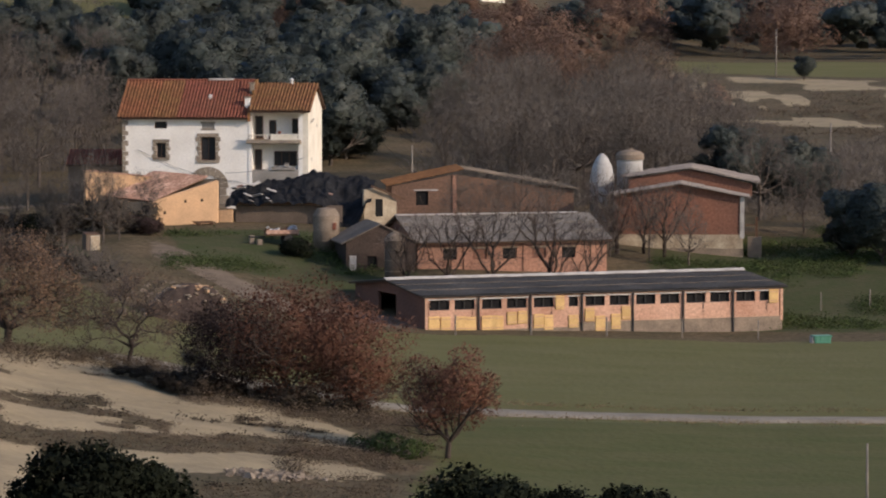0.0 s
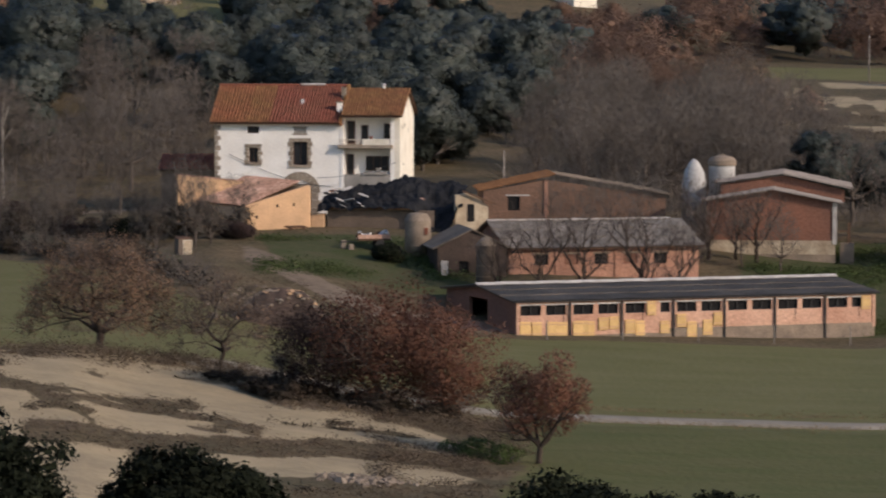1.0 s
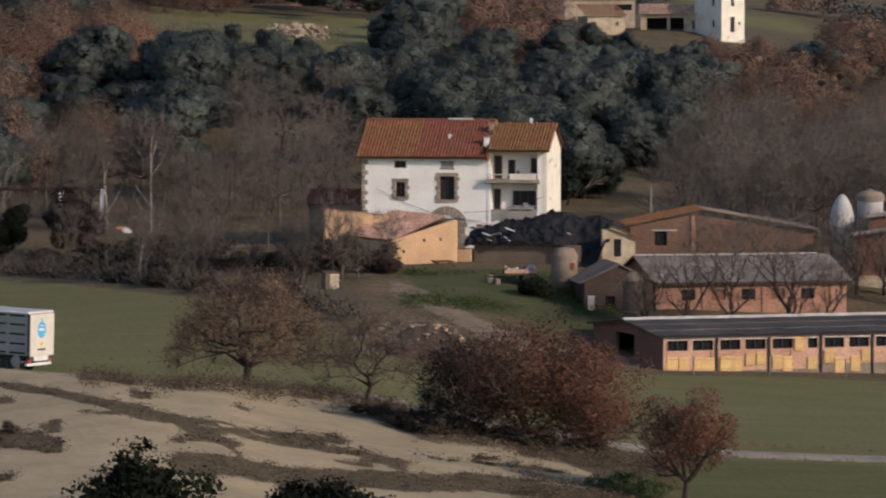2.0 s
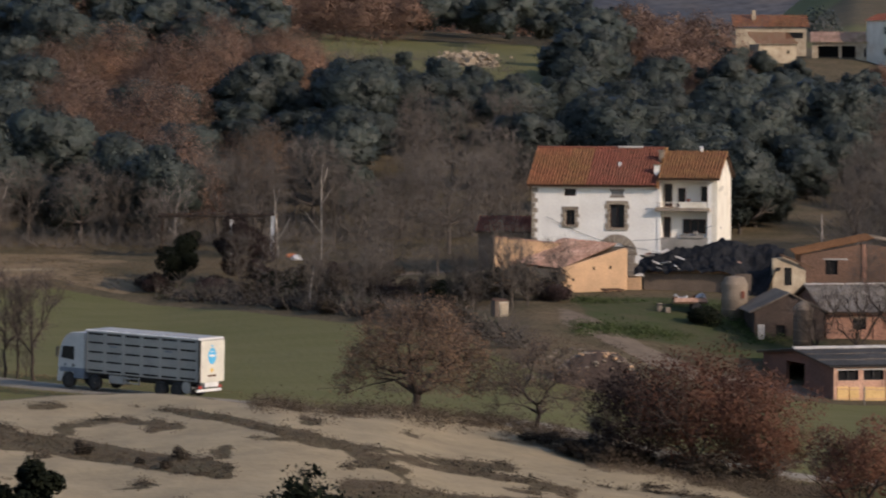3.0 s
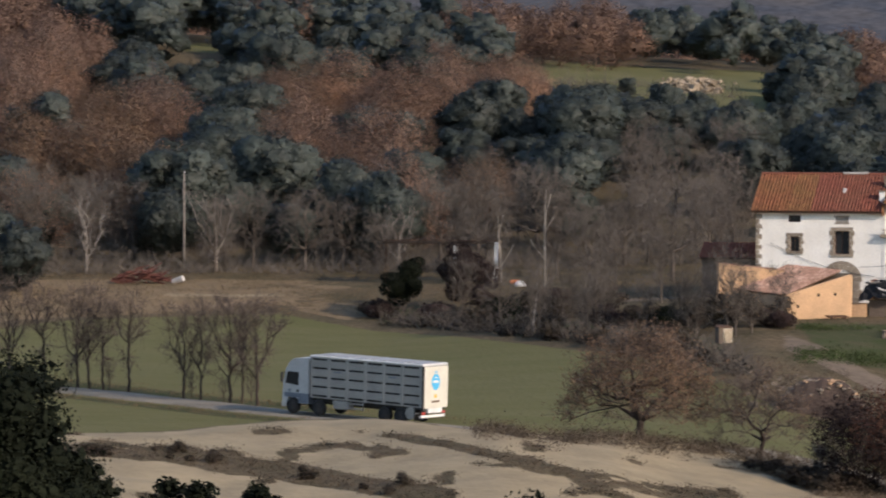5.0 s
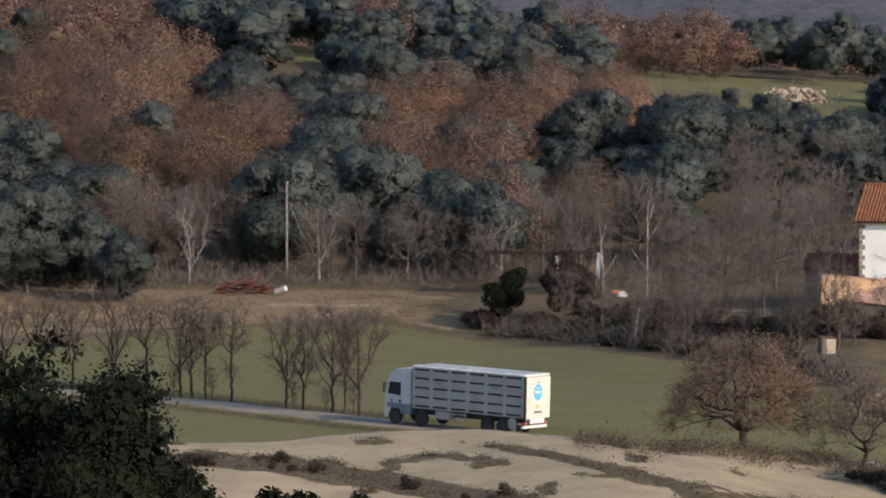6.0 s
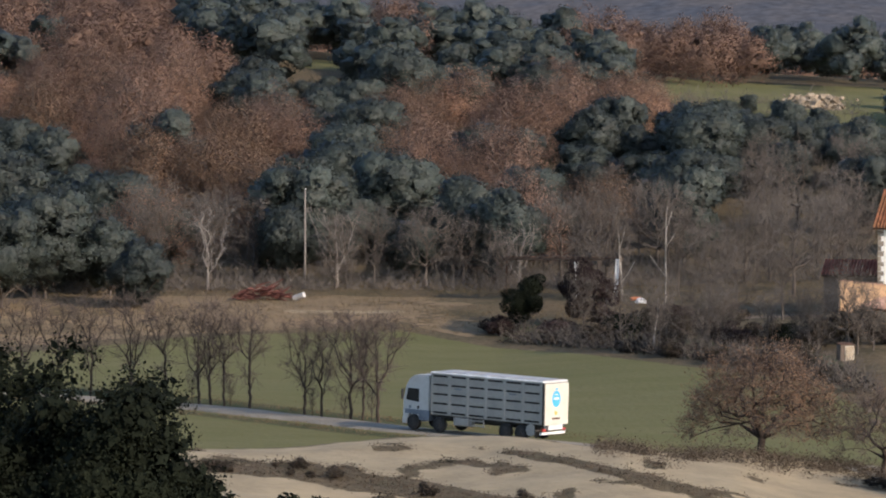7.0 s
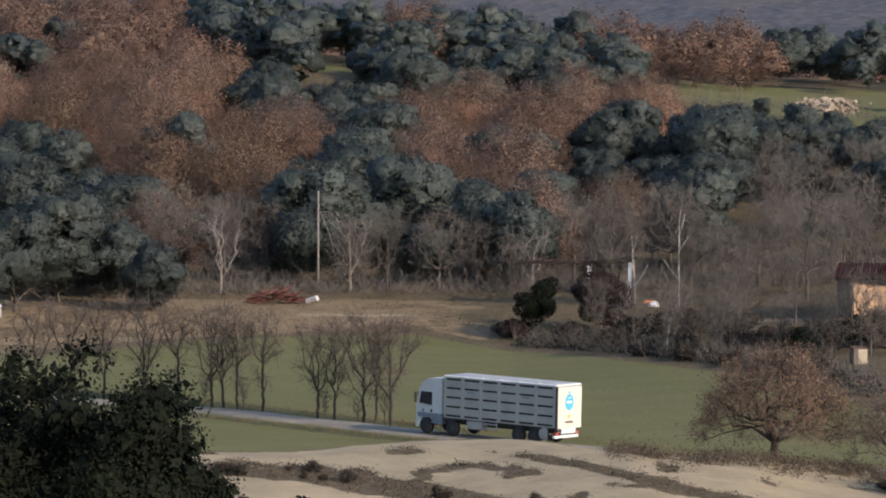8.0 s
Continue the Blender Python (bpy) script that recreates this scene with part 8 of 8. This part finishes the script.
def build_hamlet():
    """Houses on the far rise."""
    t = thing("tower_house", at(6.4, 600.0, 26.6, 36), "tall cream house with tiled gable roof on the rise", "house")
    W_, D_, H_ = 4.7, 7.5, 6.6
    part("wall", wall_with_holes(0, W_, -2, H_, 0, 0.4, [(1.9, 2.6, 4.3, 5.5), (1.8, 2.7, 0.0, 2.5), (3.4, 3.9, 1.2, 1.7)]), M_CREAM, t)
    part("wall", boxes((W_ - 0.4, 0.4, -2, W_, D_, H_), (0.4, D_ - 0.4, -2, W_ - 0.4, D_, H_)), M_CREAM, t)
    side = wall_with_holes(0.4, D_, -2, H_, 0, 0.4, [(2.0, 2.8, 4.3, 5.5), (2.0, 2.8, 0.8, 2.0)])
    for v in side.verts:
        v.co.x, v.co.y = v.co.y, v.co.x
    part("wall", side, M_CREAM, t)
    for s in ((1.9, 0.25, 4.3, 2.6, 0.3, 5.5), (1.8, 0.25, 0.0, 2.7, 0.3, 2.5), (3.4, 0.25, 1.2, 3.9, 0.3, 1.7), (0.25, 2.0, 4.3, 0.3, 2.8, 5.5), (0.25, 2.0, 0.8, 0.3, 2.8, 2.0)):
        part("window", boxes(s), M_GLASS, t)
    part("wall", prism([(0, H_), (W_, H_), (W_ / 2, H_ + 1.0)], 0.02, 0.38), M_CREAM, t)
    m = Matrix(((0, 1, 0, 0), (1, 0, 0, 0), (0, 0, 1, 0), (0, 0, 0, 1)))
    part("roof", tile_slope(-0.3, D_ + 0.2, -0.4, H_ - 0.05, W_ / 2, H_ + 1.15, M_TILE, pitch=0.35, rows=0.8, seed=31), None, t).matrix_basis = m
    part("roof", tile_slope(-0.3, D_ + 0.2, W_ + 0.4, H_ - 0.05, W_ / 2, H_ + 1.15, M_TILE, pitch=0.35, rows=0.8, seed=32), None, t).matrix_basis = m
    b = thing("farm_annex", at(-7.0, 606.0, 26.4, 0), "low farm annex with open shed and tiled roofs", "outbuilding")
    # annex, cottage and long house: duller cream stands in for shade
    part("wall", wall_with_holes(0, 13, -2, 3.2, 0, 0.4, [(1.0, 4.4, 0, 2.6), (4.9, 7.2, 0, 2.6), (8.6, 9.4, 0.8, 2.2)]), M_CREAM_STAIN_SHADE, b)
    # back wall near black, painting the shade inside the open shed
    part("back_wall", boxes((0, 5, -2, 13, 5.3, 3.2)), M_DARK, b)
    part("roof", tile_slope(-0.3, 13.4, -0.6, 3.2, 4.0, 5.0, M_TILE_PALE, pitch=0.35, rows=0.8, seed=33), None, b)
    c = thing("stone_cottage", at(-15.6, 597.0, 26.6, 20), "small cottage with shade-darkened walls and tiled lean-to roof", "cottage")
    part("wall", wall_with_holes(0, 6.5, -2, 2.6, 0, 0.4, [(0.8, 1.5, 0.6, 1.6), (4.9, 5.3, 1.0, 1.6)]), M_CREAM_STAIN_SHADE, c)
    part("wall", boxes((0, 0.4, -2, 0.4, 5, 2.6)), M_CREAM_STAIN_SHADE, c)
    part("wall", boxes((6.1, 0.4, -2, 6.5, 5, 2.6)), M_CREAM_STAIN_SHADE, c)
    part("window", boxes((0.8, 0.2, 0.6, 1.5, 0.3, 1.6)), M_GLASS, c)
    part("window", boxes((4.9, 0.2, 1.0, 5.3, 0.3, 1.6)), M_GLASS, c)
    part("roof", tile_slope(-0.4, 6.9, -0.5, 2.6, 5.2, 4.6, M_TILE_BROWN, pitch=0.35, rows=0.8, seed=34), None, c)
    d = thing("village_house", at(-20.0, 615.0, 28.0, 8), "long house with red tiled roof behind the trees", "house")
    part("wall", wall_with_holes(0, 12, -2, 4.2, 0, 0.4, [(8.5, 11.5, 2.4, 3.4)]), M_CREAM_STAIN_SHADE, d)
    part("window", boxes((8.5, 0.2, 2.4, 11.5, 0.3, 3.4)), M_DARK, d)
    part("wall", boxes((0, 0.4, -2, 0.4, 7, 4.2)), M_CREAM_STAIN_SHADE, d)
    part("wall", boxes((11.6, 0.4, -2, 12, 7, 4.2)), M_CREAM_STAIN_SHADE, d)
    part("roof", tile_slope(-0.4, 12.6, -0.5, 4.3, 4.0, 6.4, M_TILE_BROWN, pitch=0.35, rows=0.8, seed=35), None, d)
    part("chimney", boxes((3, 2, 5, 3.6, 2.6, 7.2)), M_CREAM_STAIN_SHADE, d)
    for k, (a, dd, sc) in enumerate(((-2.75, 572, 0.7), (-2.3, 576, 0.75), (-1.9, 570, 0.7), (-1.45, 575, 0.72), (-0.9, 572, 0.6))):
        put(holm[k % 4], dd * math.sin(radians(a)), dd * math.cos(radians(a)), k * 1.7, sc)
    e = thing("ruined_wall", at(-31.0, 600.0, 27.6, 12), "pale crumbling stone wall among oaks", "wall")
    part("masonry", boxes((0, 0, -2, 5.5, 0.6, 2.2), (5.5, 0, -2, 7.0, 0.6, 1.2), (1.0, 0, 2.2, 3.0, 0.6, 2.7), bevel=0.1), M_CREAM_STAIN_SHADE, e)


M_BARK_WHITE = mat("pale_patchy_bark", (0.48, 0.42, 0.345), (0.17, 0.14, 0.11), 2.2, 9, 0.95, 0.3, 0.25, stretch=(1, 1, 0.7))
M_ORANGE = mat("faded_orange_plastic", (0.50, 0.17, 0.07), (0.42, 0.16, 0.08), 2, 8, 0.6, 0.2, 0.1)
M_REDWOOD = mat("reddish_cut_wood", (0.15, 0.06, 0.045), (0.10, 0.045, 0.036), 2, 10, 0.9, 0.2, 0.3, rand=0.3)
build_rubble_wall()
build_hut()
build_cart()
build_porch()
build_poles()
build_log_pile()
build_bin()
build_hamlet()

# shrubs about the field's upper edge
for k, (x, y, h, r, mt, lab) in enumerate(((-56.5, 300.5, 6.2, 2.5, M_HOLM_SHADED, "dense dark green evergreen shrub"), (-51.6, 303.0, 6.2, 2.8, M_DEEP, "dark plum-brown shrub with dry leaves"), (-49.5, 302.0, 4.0, 2.0, M_DEEP, "dark plum-brown shrub with dry leaves"), (-45.0, 297.0, 2.6, 2.2, M_BRAMBLE, "dark brown bramble thicket above the field"), (-41.5, 292.0, 2.4, 2.0, M_BRAMBLE, "dark brown bramble thicket above the field"), (-38.0, 287.0, 2.4, 2.0, M_DEEP, "dark bramble thicket above the field"), (-34.0, 284.0, 2.2, 2.0, M_BRAMBLE, "dark brown bramble thicket above the field"), (-53.0, 297.0, 2.2, 2.0, M_DEEP, "dark bramble thicket above the field"), (-47.0, 293.0, 2.8, 2.0, M_HOLM_SHADED, "dark green bramble thicket above the field"), (-43.5, 299.0, 3.2, 2.2, M_DEEP, "dark bramble thicket above the field"), (-38.5, 294.0, 3.0, 2.2, M_BRAMBLE, "dark brown bramble thicket above the field"), (-35.5, 279.0, 2.6, 2.0, M_DEEP, "dark bramble thicket above the field"), (-31.5, 281.5, 2.4, 1.8, M_HOLM_SHADED, "dark green bramble thicket above the field"), (-30.5, 270.0, 2.0, 1.8, M_BRAMBLE, "dark brown bramble thicket above the field"), (-58.5, 300.0, 2.0, 1.8, M_DEEP, "dark bramble thicket above the field"), (-22.8, 277.5, 1.8, 1.6, M_DEEP, "dark bramble thicket by the yard"), (-11.0, 272.0, 1.6, 1.6, M_HOLM_SHADED, "dark green bramble thicket by the yard"))):
    tree("shrub", leafy_meshes(300 + k, h if k < 2 else h * 0.72, r, 16000 if k < 2 else 5200, 0.15, mt, 0.07, 0.05, 18, ragged=0.6, branchy=1), stand(x, y, k), lab, "bush")
for k, (x, y, h, r) in enumerate(((-2.6, 178.6, 1.0, 1.5), (-1.4, 177.6, 0.9, 1.3), (-3.6, 180.2, 0.8, 1.2))):
    tree("shrub", leafy_meshes(330 + k, h, r, 4200, 0.11, M_GREENSCRUB, 0.04, 0.02, 18, ragged=0.7, branchy=1, soft=0.6, inner=0.4), stand(x, y, k), "low green bramble beside the small oak", "bush")
